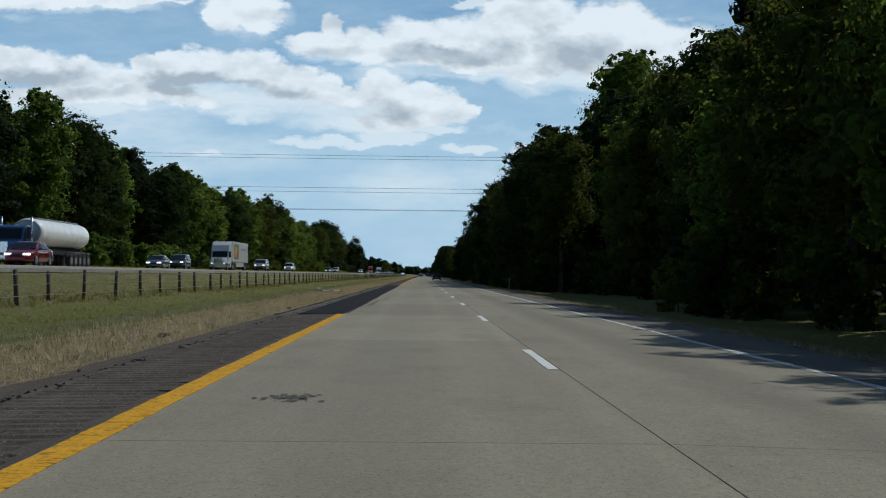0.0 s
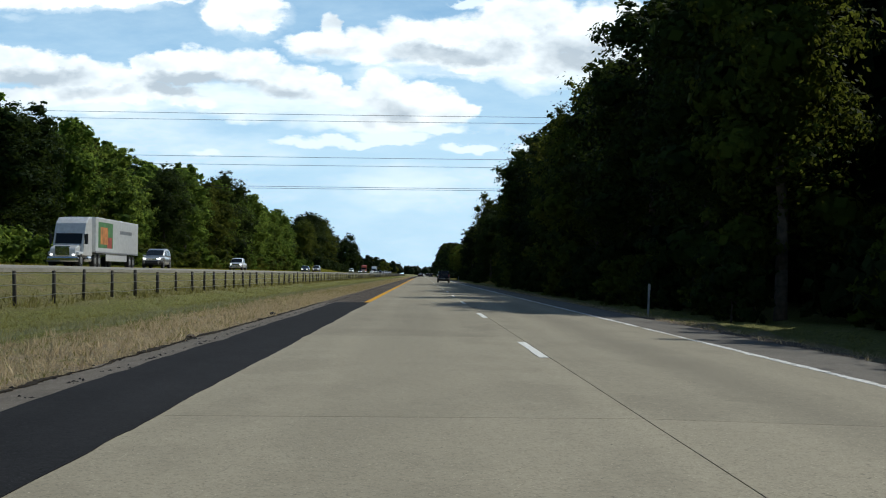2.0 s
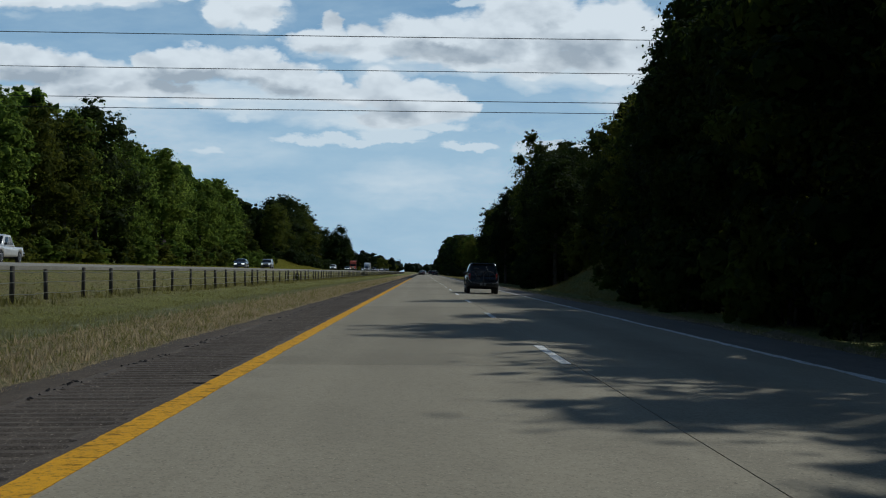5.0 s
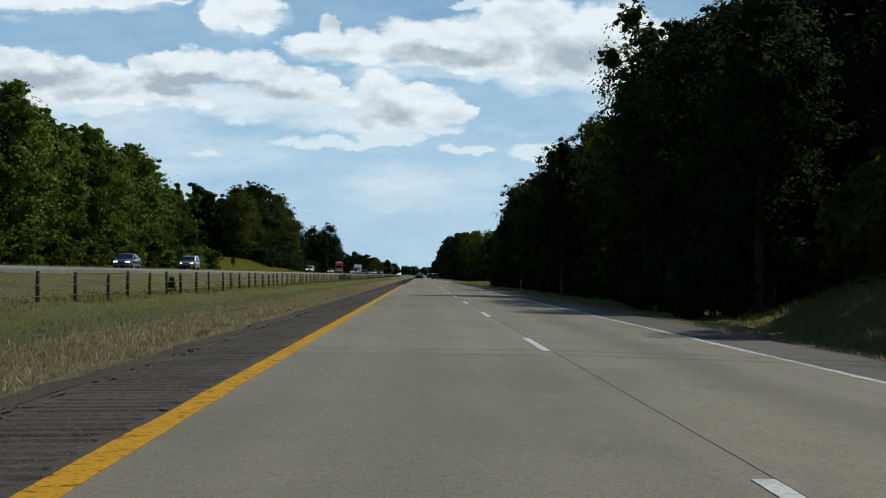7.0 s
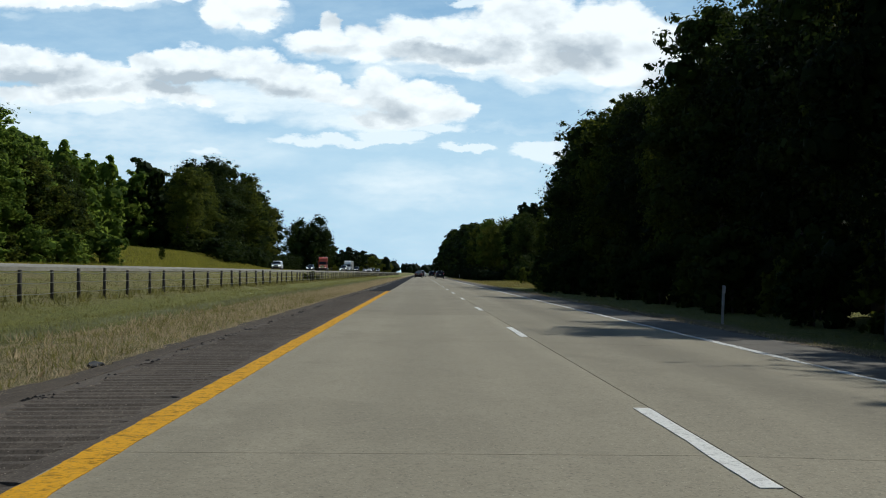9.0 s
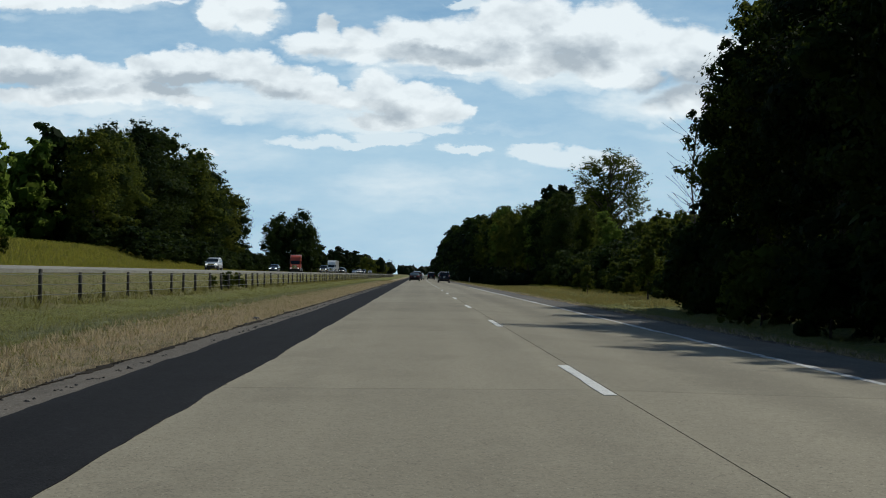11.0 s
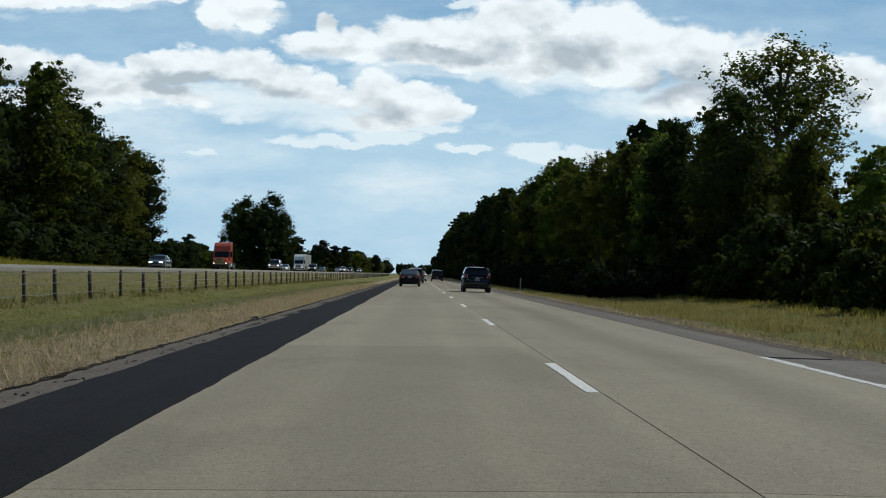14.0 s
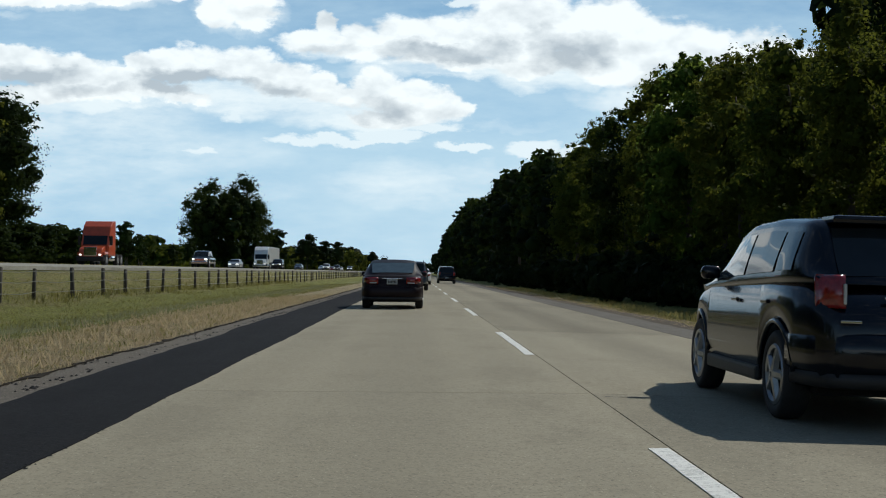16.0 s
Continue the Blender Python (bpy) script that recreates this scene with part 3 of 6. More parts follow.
def ground():
    xs = np.unique(np.r_[-4000, -1500, -700, np.array(PROFILE_X, float), np.arange(-70, -30, 4.0), np.arange(-20, -3.6, 0.7), np.arange(6.7, 14, 0.7), 30, 90, 150, 700, 1500, 4000])
    ys = np.unique(np.r_[-600, -150, np.arange(-40, 720, 2.5), np.arange(720, 1000, 15), 1100, 1300, 1600, 2200, 3200, 4800])
    gx, gy = np.meshgrid(xs, ys)
    gz = rise(gx, gy)
    rough = np.random.RandomState(3).normal(0, 0.035, gz.shape)
    free = ((gx < -4.2) & (gx > -19)) | ((gx > 7.2) & (gx < 60)) | (gx < -32)
    gz = np.where(free, gz + rough * np.clip(np.abs(gx + 3) / 6, 0, 1.5), gz)
    under = ((gx > -3.8) & (gx < 6.8)) | ((gx > -30.7) & (gx < -19.8))
    gz = np.where(under, gz - 0.12, gz)
    w = len(xs)
    idx = np.arange(len(xs) * len(ys)).reshape(len(ys), w)
    faces = np.stack([idx[:-1, :-1], idx[:-1, 1:], idx[1:, 1:], idx[1:, :-1]], -1).reshape(-1, 4)
    ob = link("ground", np.stack([gx, gy, gz], -1).reshape(-1, 3).tolist(), faces.tolist(), TURF, smooth=True)
    return tagged(ob, "grassy verge and median, straw dry beside the road", "ground", kind="structure")


def slab(name, x0, x1, y0, y1, zs, thick, material, parent, label="", step=None, wobble0=0.0, wobble1=0.0, seed=1):
    """A strip of paving from x0 to x1, its top following zs(x), with uneven long edges if wanted."""
    rng = random.Random(seed)
    n = max(1, int((y1 - y0) / step)) if step else 1
    verts, faces, e0, e1 = [], [], 0.0, 0.0
    for i in range(n + 1):
        y = y0 + (y1 - y0) * i / n
        e0, e1 = 0.86 * e0 + rng.gauss(0, 0.5) * wobble0, 0.86 * e1 + rng.gauss(0, 0.5) * wobble1
        a, b = x0 + e0, x1 + e1
        c = a + (b - a) * 0.5
        verts += [(a, y, zs(a) - thick), (a, y, zs(a)), (c, y, zs(c)), (b, y, zs(b)), (b, y, zs(b) - thick)]
    for i in range(n):
        k = i * 5
        for j in range(4):
            faces.append((k + j, k + 5 + j, k + 6 + j, k + 1 + j))
    faces += [(0, 1, 2, 3, 4), tuple(n * 5 + j for j in (4, 3, 2, 1, 0))]
    return link(name, verts, faces, material, parent, label)


def rumble(x0, x1, y0, y1, parent):
    """Asphalt shoulder milled with grooves across it."""
    rng = random.Random(11)
    verts, faces, y, rows = [], [], y0, 0
    while y < y1:
        e, deep, s = rng.gauss(0, 0.05), rng.uniform(0.012, 0.028), rng.gauss(0, 0.04)
        for dy, dz in ((0.0, 0.0), (0.10 + rng.gauss(0, 0.012), 0.0), (0.16, -deep), (0.24, -deep)):
            for x, z in ((x0, 0.0), (x0 + 0.13 + s, 0.0), (x0 + 0.17 + s, dz), (x1 - 0.16 + e, dz), (x1 - 0.11 + e, 0.0), (x1, 0.0)):
                verts.append((x, y + dy, -0.004 + z - 0.02 * (x1 - x) / (x1 - x0)))
            rows += 1
        y += 0.30 + rng.uniform(-0.012, 0.012)
    for r in range(rows - 1):
        for j in range(5):
            k = r * 6 + j
            faces.append((k, k + 1, k + 7, k + 6))
    ob = link("rumble_strip", verts, faces, RUMBLE, parent, "worn dark asphalt shoulder milled with cross grooves")
    return tagged(ob, kind="stuff")


def crumbs(y0, y1, parent, seed, x0=-3.42, tall=1.0):
    """Black lumps of asphalt broken off along the shoulder's edge."""
    r = random.Random(seed)
    verts, faces, y = [], [], max(y0, 4.0)
    while y < y1:
        y += r.expovariate(2.4)
        for i in range(r.choice((1, 1, 2, 4))):
            x, yy, w, h = x0 + r.gauss(-0.03, 0.05) * tall, y + r.gauss(0, 0.15), r.uniform(0.008, 0.034) * (0.4 + 0.6 * tall), r.uniform(0.006, 0.02) * tall
            z, k, a = (-0.012 + 0.05 * (x + 3.36) if x < -3.2 else 0.003), len(verts), r.uniform(0, 1.5)
            for j in range(5):
                t = a + j * 1.257
                verts.append((x + w * math.cos(t), yy + w * r.uniform(0.7, 1.8) * math.sin(t), z))
            verts.append((x + r.gauss(0, w * 0.2), yy, z + h))
            faces += [(k + j, k + (j + 1) % 5, k + 5) for j in range(5)]
    return tagged(link("asphalt_crumbs", verts, faces, NEW_ASPHALT, parent, "black crumbs broken off the asphalt edge"), kind="stuff")


def spots(x, y, wide, long, count, seed, parent):
    """A stain: thin ragged dark flakes lying close together on the concrete."""
    r = random.Random(seed)
    verts, faces = [], []
    for i in range(count * 5):
        cx, cy, w, k = r.gauss(x, wide * 0.4), r.gauss(y, long * 0.5), abs(r.gauss(0, 0.013)) + 0.005, len(verts)
        for j in range(7):
            a = j * 0.8976
            verts.append((cx + w * r.uniform(0.5, 1.2) * math.cos(a), cy + w * r.uniform(1.2, 3.2) * math.sin(a), lane_z(cx) + 0.0035 + 0.0001 * (i % 9)))
        faces.append(tuple(range(k, k + 7)))
    tagged(link("tar_spots", verts, faces, STAIN, parent, "dark oily stain on the concrete"), kind="stuff")


DASH, DASH_Y, DASH_STEP = 3.81, 15.4, 15.24
YELLOW_RUNS = ((-60.0, 35.0), (123.0, 404.0))
PATCH_RUNS = ((35.0, 123.0), (404.0, 1400.0))


def near_road():
    road = tagged(new("road"), "two-lane worn concrete carriageway with sealed joints", "road", kind="structure")
    link("roadbed", [(-3.6, -600, -0.105), (6.6, -600, -0.2), (6.6, 3000, -0.2), (-3.6, 3000, -0.105)], [(0, 1, 2, 3)], JOINT, road, "dark joint filling")
    # the far carriageway, beyond where slabs can be told apart
    for x0, x1 in ((-2.195, 1.66), (1.69, 5.05)):
        slab("far_paving", x0, x1, 903.6, 3000, lane_z, 0.1, CONCRETE, road)
        slab("far_paving", x0, x1, -600, -41.4, lane_z, 0.1, CONCRETE, road)
    length = 12.6
    for x0, x1 in ((-2.195, 1.669), (1.681, 5.05)):
        first = slab("concrete_slab", x0, x1, 0.005, length - 0.005, lane_z, 0.1, CONCRETE, road)
        first.location.y = -41.4
        for i in range(1, 75):
            again(first, road, pose(0, -41.4 + i * length, 0.0))
    # left shoulder: milled asphalt, or a strip of fresh asphalt laid over the line
    for n, (a, b) in enumerate(YELLOW_RUNS):
        rumble(-3.55, -2.197, a, b, road)
    for n, (a, b) in enumerate(PATCH_RUNS):
        slab("asphalt_patch", -3.24, -2.0, a, b, lambda x: 0.006, 0.1, NEW_ASPHALT, road, "smooth fresh black asphalt strip", 0.35, 0.026, 0.016, 5 + n)
        slab("gravel_edge", -3.84, -3.20, a, b, lambda x: -0.012 + 0.05 * (x + 3.36), 0.1, GREY_GRAVEL, road, "dusty crumbled gravel edge", 0.22, 0.05, 0.0, 8 + n)
        slab("turf_edge", -3.84, -3.82, a, min(b, 720), lambda x: -0.022, 0.06, CLODS, road, "broken dark turf edge", 0.10, 0.05, 0.035, 38 + n)
    for n, (x, y, w, k) in enumerate(((-3.36, 540.0, 0.05, 0.8), (-3.34, 543.4, 0.06, 1.0), (-3.60, 536.7, 0.05, 0.35), (-3.36, 553.0, 0.05, 1.1), (-3.42, 533.6, 0.04, 0.3), (-3.34, 571.0, 0.05, 0.9))):
        slab("rubber_scrap", x - w, x + w, y - k, y + k, lambda x: -0.004 + 0.05 * (x + 3.36), 0.02, CLODS, road, "dark torn rubber scrap", 0.12, w * 0.8, w * 0.8, 50 + n)
    for n, (a, b) in enumerate(YELLOW_RUNS):
        slab("edge_rubble", -3.94, -3.54, a, b, lambda x: -0.022 + 0.045 * (x + 3.54), 0.1, GRAVEL, road, "broken gravelly shoulder edge", 0.22, 0.06, 0.03, 18 + n)
        slab("yellow_line", -2.188, -1.962, a, b, lambda x: 0.005, 0.004, YELLOW, road, "chipped yellow edge line", 0.07, 0.006, 0.004, 28 + n)
        crumbs(a, b, road, 60 + n)
    for n, (a, b) in enumerate(PATCH_RUNS):
        crumbs(a, min(b, 640.0), road, 70 + n)
        crumbs(a, min(b, 640.0), road, 80 + n, -3.80)
        crumbs(a, min(b, 640.0), road, 90 + n, -2.02, 0.35)
    slab("tar_smear", -2.02, -1.93, 35.6, 62.0, lambda x: 0.004, 0.003, RUMBLE, road, "dark smear of tar beside the fresh strip", 0.10, 0.0, 0.02, 49)
    # right shoulder
    fall = lambda x: lane_z(x) - 0.012
    slab("right_shoulder", 5.052, 6.55, -600, 525, fall, 0.1, OLD_ASPHALT, road, "weathered asphalt shoulder", 1.0, 0.0, 0.07, 41)
    slab("right_shoulder", 5.052, 6.0, 525, 1400, lambda x: lane_z(x) + 0.004, 0.1, OLD_ASPHALT, road, "grey asphalt strip beside the lane", 0.5, 0.0, 0.05, 42)
    slab("gravel_edge", 6.0, 6.75, 525, 1400, lambda x: lane_z(x) - 0.03, 0.1, GRAVEL, road, "pale gravel edge", 0.5, 0.0, 0.12, 43)
    slab("gravel_edge", 6.5, 6.95, -60, 525, lambda x: lane_z(x) - 0.05, 0.1, GRAVEL, road, "dusty gravel edge", 0.5, 0.0, 0.14, 44)
    slab("white_edge_line", 4.90, 5.03, -600, 525, lambda x: lane_z(x) + 0.004, 0.004, WORN_WHITE, road, "worn white edge line", 0.12, 0.02, 0.022, 45)
    first = slab("lane_dash", 1.53, 1.655, 0, DASH, lambda x: 0.005, 0.004, WHITE, road, "", 0.2, 0.005, 0.005, 46)
    first.location.y = DASH_Y - 3 * DASH_STEP
    for k in range(-2, 37):
        again(first, road, pose(0, DASH_Y + k * DASH_STEP, 0))
    # further on the dashes were painted twice, and so run longer
    first = slab("lane_dash", 1.53, 1.655, -0.6, DASH + 1.9, lambda x: 0.005, 0.004, WHITE, road, "", 0.2, 0.005, 0.005, 48)
    first.location.y = DASH_Y + 37 * DASH_STEP
    for k in range(38, 90):
        again(first, road, pose(0, DASH_Y + k * DASH_STEP, 0))
    # dark oily spots and scuffs
    spots(-1.55, 480.8, 0.34, 0.5, 26, 90, road), spots(-1.5, 487.0, 0.3, 2.6, 40, 91, road), spots(-1.05, 11.9, 0.30, 0.30, 26, 92, road)
    spots(-1.72, 48.0, 0.16, 6.0, 120, 93, road), spots(-1.5, 58.0, 0.14, 4.0, 50, 94, road), spots(1.72, 117.0, 0.12, 0.4, 16, 95, road)
    # a few cracks and dark tar smears
    rng = random.Random(5)
    for y, x0, x1 in ((588.3, 1.75, 2.15), (489.5, -1.6, -0.4), (200, -0.5, 1.4), (286, 0.2, 1.5), (430, 1.7, 4.2), (505, 1.6, 3.4), (532.1, 1.74, 1.95)):
        verts, faces, n = [], [], 24
        for i in range(n + 1):
            x, yy, w = x0 + (x1 - x0) * i / n, y + rng.gauss(0, 0.03), 0.005 + abs(rng.gauss(0, 0.007))
            verts += [(x, yy - w, lane_z(x) + 0.004), (x, yy + w, lane_z(x) + 0.004)]
            if i:
                faces.append((2 * i - 2, 2 * i, 2 * i + 1, 2 * i - 1))
        link("tar_seam", verts, faces, JOINT, road)
    return road


def far_road():
    road = tagged(new("opposite_road"), "raised opposite carriageway of pale concrete beyond the fence", "road", kind="structure")
    z = lambda x: 1.40
    slab("paving", -29.3, -21.7, -600, 3000, z, 0.15, CONCRETE, road)
    slab("inner_shoulder", -21.68, -19.6, -600, 1400, lambda x: 1.40 - 0.085 * (x + 21.68), 0.2, PALE_GRAVEL, road, "pale gravel shoulder sloping to the median", 0.8, 0.0, 0.1, 47)
    slab("outer_shoulder", -31.8, -29.32, -600, 3000, lambda x: 1.38, 0.15, OLD_ASPHALT, road)
    slab("yellow_line", -21.98, -21.85, -600, 3000, lambda x: 1.404, 0.004, YELLOW, road)
    slab("white_edge_line", -29.2, -29.07, -600, 3000, lambda x: 1.404, 0.004, WHITE, road)
    first = slab("lane_dash", -25.56, -25.44, 0, DASH, lambda x: 1.404, 0.004, WHITE, road)
    for k in range(1, 80):
        again(first, road, pose(0, k * DASH_STEP, 0))
    return road


# ---- wire fence in the median ----
FENCE_X = -14.2


def fence():
    rng = random.Random(21)
    root = tagged(new("wire_fence"), "wire fence on dark wooden posts along the grassy median", "fence", kind="structure")
    bm = bmesh.new()
    tube(bm, (0, 0, -0.35), (0, 0, 1.2), 0.082, 0.078, 8)
    tube(bm, (0, 0, 1.2), (0, 0, 1.225), 0.078, 0.05, 8)
    first, tops, y, n = None, [], 16.0, 0
    me = None
    while y < 1150:
        x = FENCE_X + rng.gauss(0, 0.05)
        z = float(rise(x, y))
        m = pose(x, y, z, rng.gauss(0, 1.0), rng.gauss(0, 1.0), rng.uniform(0, 360)) @ Matrix.Diagonal((rng.uniform(0.85, 1.15),) * 2 + (rng.uniform(0.95, 1.06), 1))
        if first is None:
            first = part("post", bm, POST_WOOD, root, smooth=True)
            first.matrix_basis = m
        else:
            again(first, root, m)
        tops.append((x, y, z))
        y += rng.choice((4.1, 5.4, 4.8, 5.0))
        n += 1
    for h in (0.32, 0.72, 1.10):
        bm, line = bmesh.new(), []
        for (xa, ya, za), (xb, yb, zb) in zip(tops, tops[1:]):
            mid = ((xa + xb) / 2 + 0.08, (ya + yb) / 2, (za + zb) / 2 + h - rng.uniform(0.01, 0.07))
            line += [(xa + 0.08, ya, za + h), mid]
        part("wire", bent(bm, line, 0.014, 3), WIRE, root)
    return root


# ---- power line across the road ----
def pylon(x):
    root = tagged(new("pylon"), "tall grey steel pole with three crossarms for power cables", "pylon")
    z0 = float(rise(x, 298))
    bm = bmesh.new()
    tube(bm, (x, 298, z0 - 0.3), (x, 298, 33), 0.55, 0.22, 12)
    part("pole", bm, STEEL, root, smooth=True)
    for z, half in ((28.2, 6), (20.5, 10), (15.9, 5)):
        bm = bmesh.new()
        box(bm, x - 0.15, x + 0.15, 298 - half - 0.5, 298 + half + 0.5, z + 0.9, z + 1.2, 0.04)
        part("crossarm", bm, STEEL, root)
        for s in (-1, 1):
            bm = bmesh.new()
            tube(bm, (x, 298 + s * half, z), (x, 298 + s * half, z + 1.0), 0.09, 0.09, 8)
            part("insulator", bm, TRIM, root)
    return root


def power_line():
    for x in (-150, 150):
        pylon(x)
    for z, half in ((28.2, 6), (20.5, 10), (15.9, 5)):
        for s in (-1, 1):
            bm = bmesh.new()
            pts = [(-150 + 300 * i / 36, 298 + s * half, z + 1.1 - 1.1 * (1 - ((i - 20) / 20) ** 2) + (0.35 if s > 0 else 0) * (1 - ((i - 18) / 18) ** 2)) for i in range(37)]
            pts[0], pts[-1] = (-150, 298 + s * half, z), (150, 298 + s * half, z)
            bent(bm, pts, 0.034, 5)
            tagged(part("power_cable", bm, CABLE), "thin dark power cable strung high across the road", "cable", "power cables over the road")


def delineators():
    for y in (122, 365, 610):
        x = 8.4
        z = float(rise(x, y))
        root = tagged(new("marker_post"), "slim grey marker post with a white reflector in the verge", "post", "marker posts")
        root.matrix_basis = pose(x, y, z, 0, 2, 0)
        bm = bmesh.new()
        box(bm, -0.04, 0.04, -0.015, 0.015, -0.25, 1.15, 0.008)
        part("stake", bm, STEEL, root)
        bm = bmesh.new()
        box(bm, -0.05, 0.05, -0.028, -0.016, 0.92, 1.12, 0.004)
        part("reflector", bm, PLATE, root, "white reflector")


ground()
near_road()
far_road()
fence()
power_line()
delineators()


# ---- trees ----
def quads(centres, normals, size, rng, slim=0.62):
    """Leaf sprays: one bent lozenge of two faces at each centre, facing about its normal."""
    n = len(centres)
    t = rng.normal(size=(n, 3))
    t -= normals * (t * normals).sum(1, keepdims=True)
    t /= np.linalg.norm(t, axis=1, keepdims=True) + 1e-9
    b = np.cross(normals, t)
    s = size * rng.uniform(0.6, 1.35, (n, 1))
    bend = normals * s * rng.uniform(-0.3, 0.3, (n, 1))
    v = np.stack([centres - t * s, centres - b * s * slim + bend, centres + t * s, centres + b * s * slim + bend], 1).reshape(-1, 3)
    k = np.arange(n) * 4
    f = np.concatenate([np.stack([k, k + 1, k + 2], 1), np.stack([k, k + 2, k + 3], 1)])
    return v, f


def ball(centre, radii, rng, lumps=0.07):
    """A lumpy closed core of about 80 triangles."""
    bm = bmesh.new()
    bmesh.ops.create_icosphere(bm, subdivisions=2, radius=1.0)
    v = np.array([x.co[:] for x in bm.verts])
    f = [[y.index for y in x.verts] for x in bm.faces]
    bm.free()
    v *= 1 + rng.normal(0, lumps * 1.8, (len(v), 1))
    return v * radii + centre, np.array(f)


def mesh_of(name, chunks, material, smooth=False):
    verts, faces, off = [], [], 0
    for v, f in chunks:
        verts.append(v), faces.append(f + off)
        off += len(v)
    v, f = np.concatenate(verts), np.concatenate(faces)
    me = bpy.data.meshes.new(name)
    me.vertices.add(len(v)), me.loops.add(f.size), me.polygons.add(len(f))
    me.vertices.foreach_set("co", v.astype(np.float32).ravel())
    me.loops.foreach_set("vertex_index", f.astype(np.int32).ravel())
    me.polygons.foreach_set("loop_start", np.arange(0, f.size, 3, dtype=np.int32))
    me.update(calc_edges=True)
    me.materials.append(material)
    return me


def crown_chunks(lobes, count, size, rng, core=0.74, inner=True):
    chunks = []
    weight = np.array([r[0] * r[2] for _, r in lobes])
    for (c, r), w in zip(lobes, weight / weight.sum()):
        c, r = np.array(c), np.array(r)
        n = max(12, int(count * w))
        d = rng.normal(size=(n, 3))
        d /= np.linalg.norm(d, axis=1, keepdims=True)
        # sprays gather in leafy clumps, some standing out and some set back, with gaps between them
        hub = rng.normal(size=(max(12, n // (34 if inner else 9)), 3))
        hub /= np.linalg.norm(hub, axis=1, keepdims=True)
        heart = c + hub * r * rng.uniform(0.70 if inner else 0.3, 1.06, (len(hub), 1))
        girth = r.mean() * rng.uniform(0.12, 0.30, (len(hub), 1))
        pick = rng.randint(len(hub), size=n)
        p = heart[pick] + d * girth[pick] * rng.uniform(0.2, 1.05, (n, 1)) * np.array((1.15, 1.15, 0.85))
        normal = d + hub[pick] * 0.5 + rng.normal(0, 0.45, (n, 3)) + np.array((0, 0, 0.35))
        normal /= np.linalg.norm(normal, axis=1, keepdims=True)
        chunks.append(quads(p, normal, size, rng))
        if core:
            chunks.append(ball(c, r * core, rng))
        else:
            # no core: larger sprays inside shut out the light
            n = n // 4
            d = rng.normal(size=(n, 3))
            d /= np.linalg.norm(d, axis=1, keepdims=True)
            p = c + d * r * rng.uniform(0.25, 0.66, (n, 1))
            chunks.append(quads(p, d, size * 2.1 if inner else size, rng, 0.8))
    return chunks


def lobes_for(height, radius, low, rng, count):
    """Rounded masses of a broadleaved crown, from low to the top."""
    out = [((0, 0, low + (height - low) * 0.55), (radius * 0.72, radius * 0.72, (height - low) * 0.42))]
    for i in range(count):
        f = (i + 0.5) / count
        z = low + (height - low) * (0.10 + 0.80 * f)
        reach = radius * (0.85 * math.sin(math.pi * (0.16 + 0.72 * f)) ** 0.8)
        a = i * 2.4 + rng.uniform(-0.5, 0.5)
        r = radius * rng.uniform(0.30, 0.46)
        out.append(((math.cos(a) * reach * 0.75, math.sin(a) * reach * 0.75, z), (r, r, r * rng.uniform(0.75, 1.05))))
    out.append(((rng.uniform(-0.4, 0.4), rng.uniform(-0.4, 0.4), height - radius * 0.30), (radius * 0.34, radius * 0.34, radius * 0.32)))
    return out


def tree_kind(name, seed, height, radius, low, count, size, leaf, label, category="tree", masses=11, core=0.6, stems=1):
    rng = np.random.RandomState(seed)
    root = tagged(new(name), label, category)
    lobes = lobes_for(height, radius, low, rng, masses)
    bm = bmesh.new()
    for s in range(stems):
        ox, oy = (rng.uniform(-0.5, 0.5, 2) * radius * 0.6) if stems > 1 else (0, 0)
        pts, n = [], 6
        for i in range(n + 1):
            f = i / n
            pts.append((ox + rng.normal(0, 0.12) * f * 1.5, oy + rng.normal(0, 0.12) * f * 1.5, -0.4 + (height * 0.82 + 0.4) * f))
        thick = height * 0.0165
        for i in range(n):
            tube(bm, pts[i], pts[i + 1], thick * (1 - 0.13 * i), thick * (1 - 0.13 * (i + 1)), 7)
    part("trunk", bm, BARK, root, smooth=True)
    for c, r in lobes[1:] if low > 0.3 * height or height < 7 else ():
        bm = bmesh.new()
        z = max(0.3 * height, c[2] - r[2] - 0.25 * height * 0.3)
        tube(bm, (0, 0, min(z, height * 0.75)), c, height * 0.007, height * 0.0025, 5)
        part("limb", bm, BARK, root)
    me = mesh_of("crown", crown_chunks(lobes, count, size, rng, core, low < 0.3 * height), leaf)
    crown = new("crown", me)
    crown.parent = root
    return root


class Stand:
    """Sets copies of a few kinds of tree; the first of each kind stands where it is first wanted."""

    def __init__(self):
        self.kinds, self.used = {}, set()

    def add(self, key, ob, height):
        self.kinds[key] = (ob, height)

    def plant(self, key, x, y, height, turn, group="", wide=1.0, sink=0.0):
        ob, h = self.kinds[key]
        s = height / h
        m = pose(x, y, float(rise(x, y)) - sink, 0, 0, turn) @ Matrix.Diagonal((s * wide, s * wide, s, 1))
        if key not in self.used:
            self.used.add(key)
            ob.matrix_basis = m
        else:
            ob = copy_thing(ob, m)
            ob.matrix_basis = m
        if group:
            ob["group"] = group
        return ob


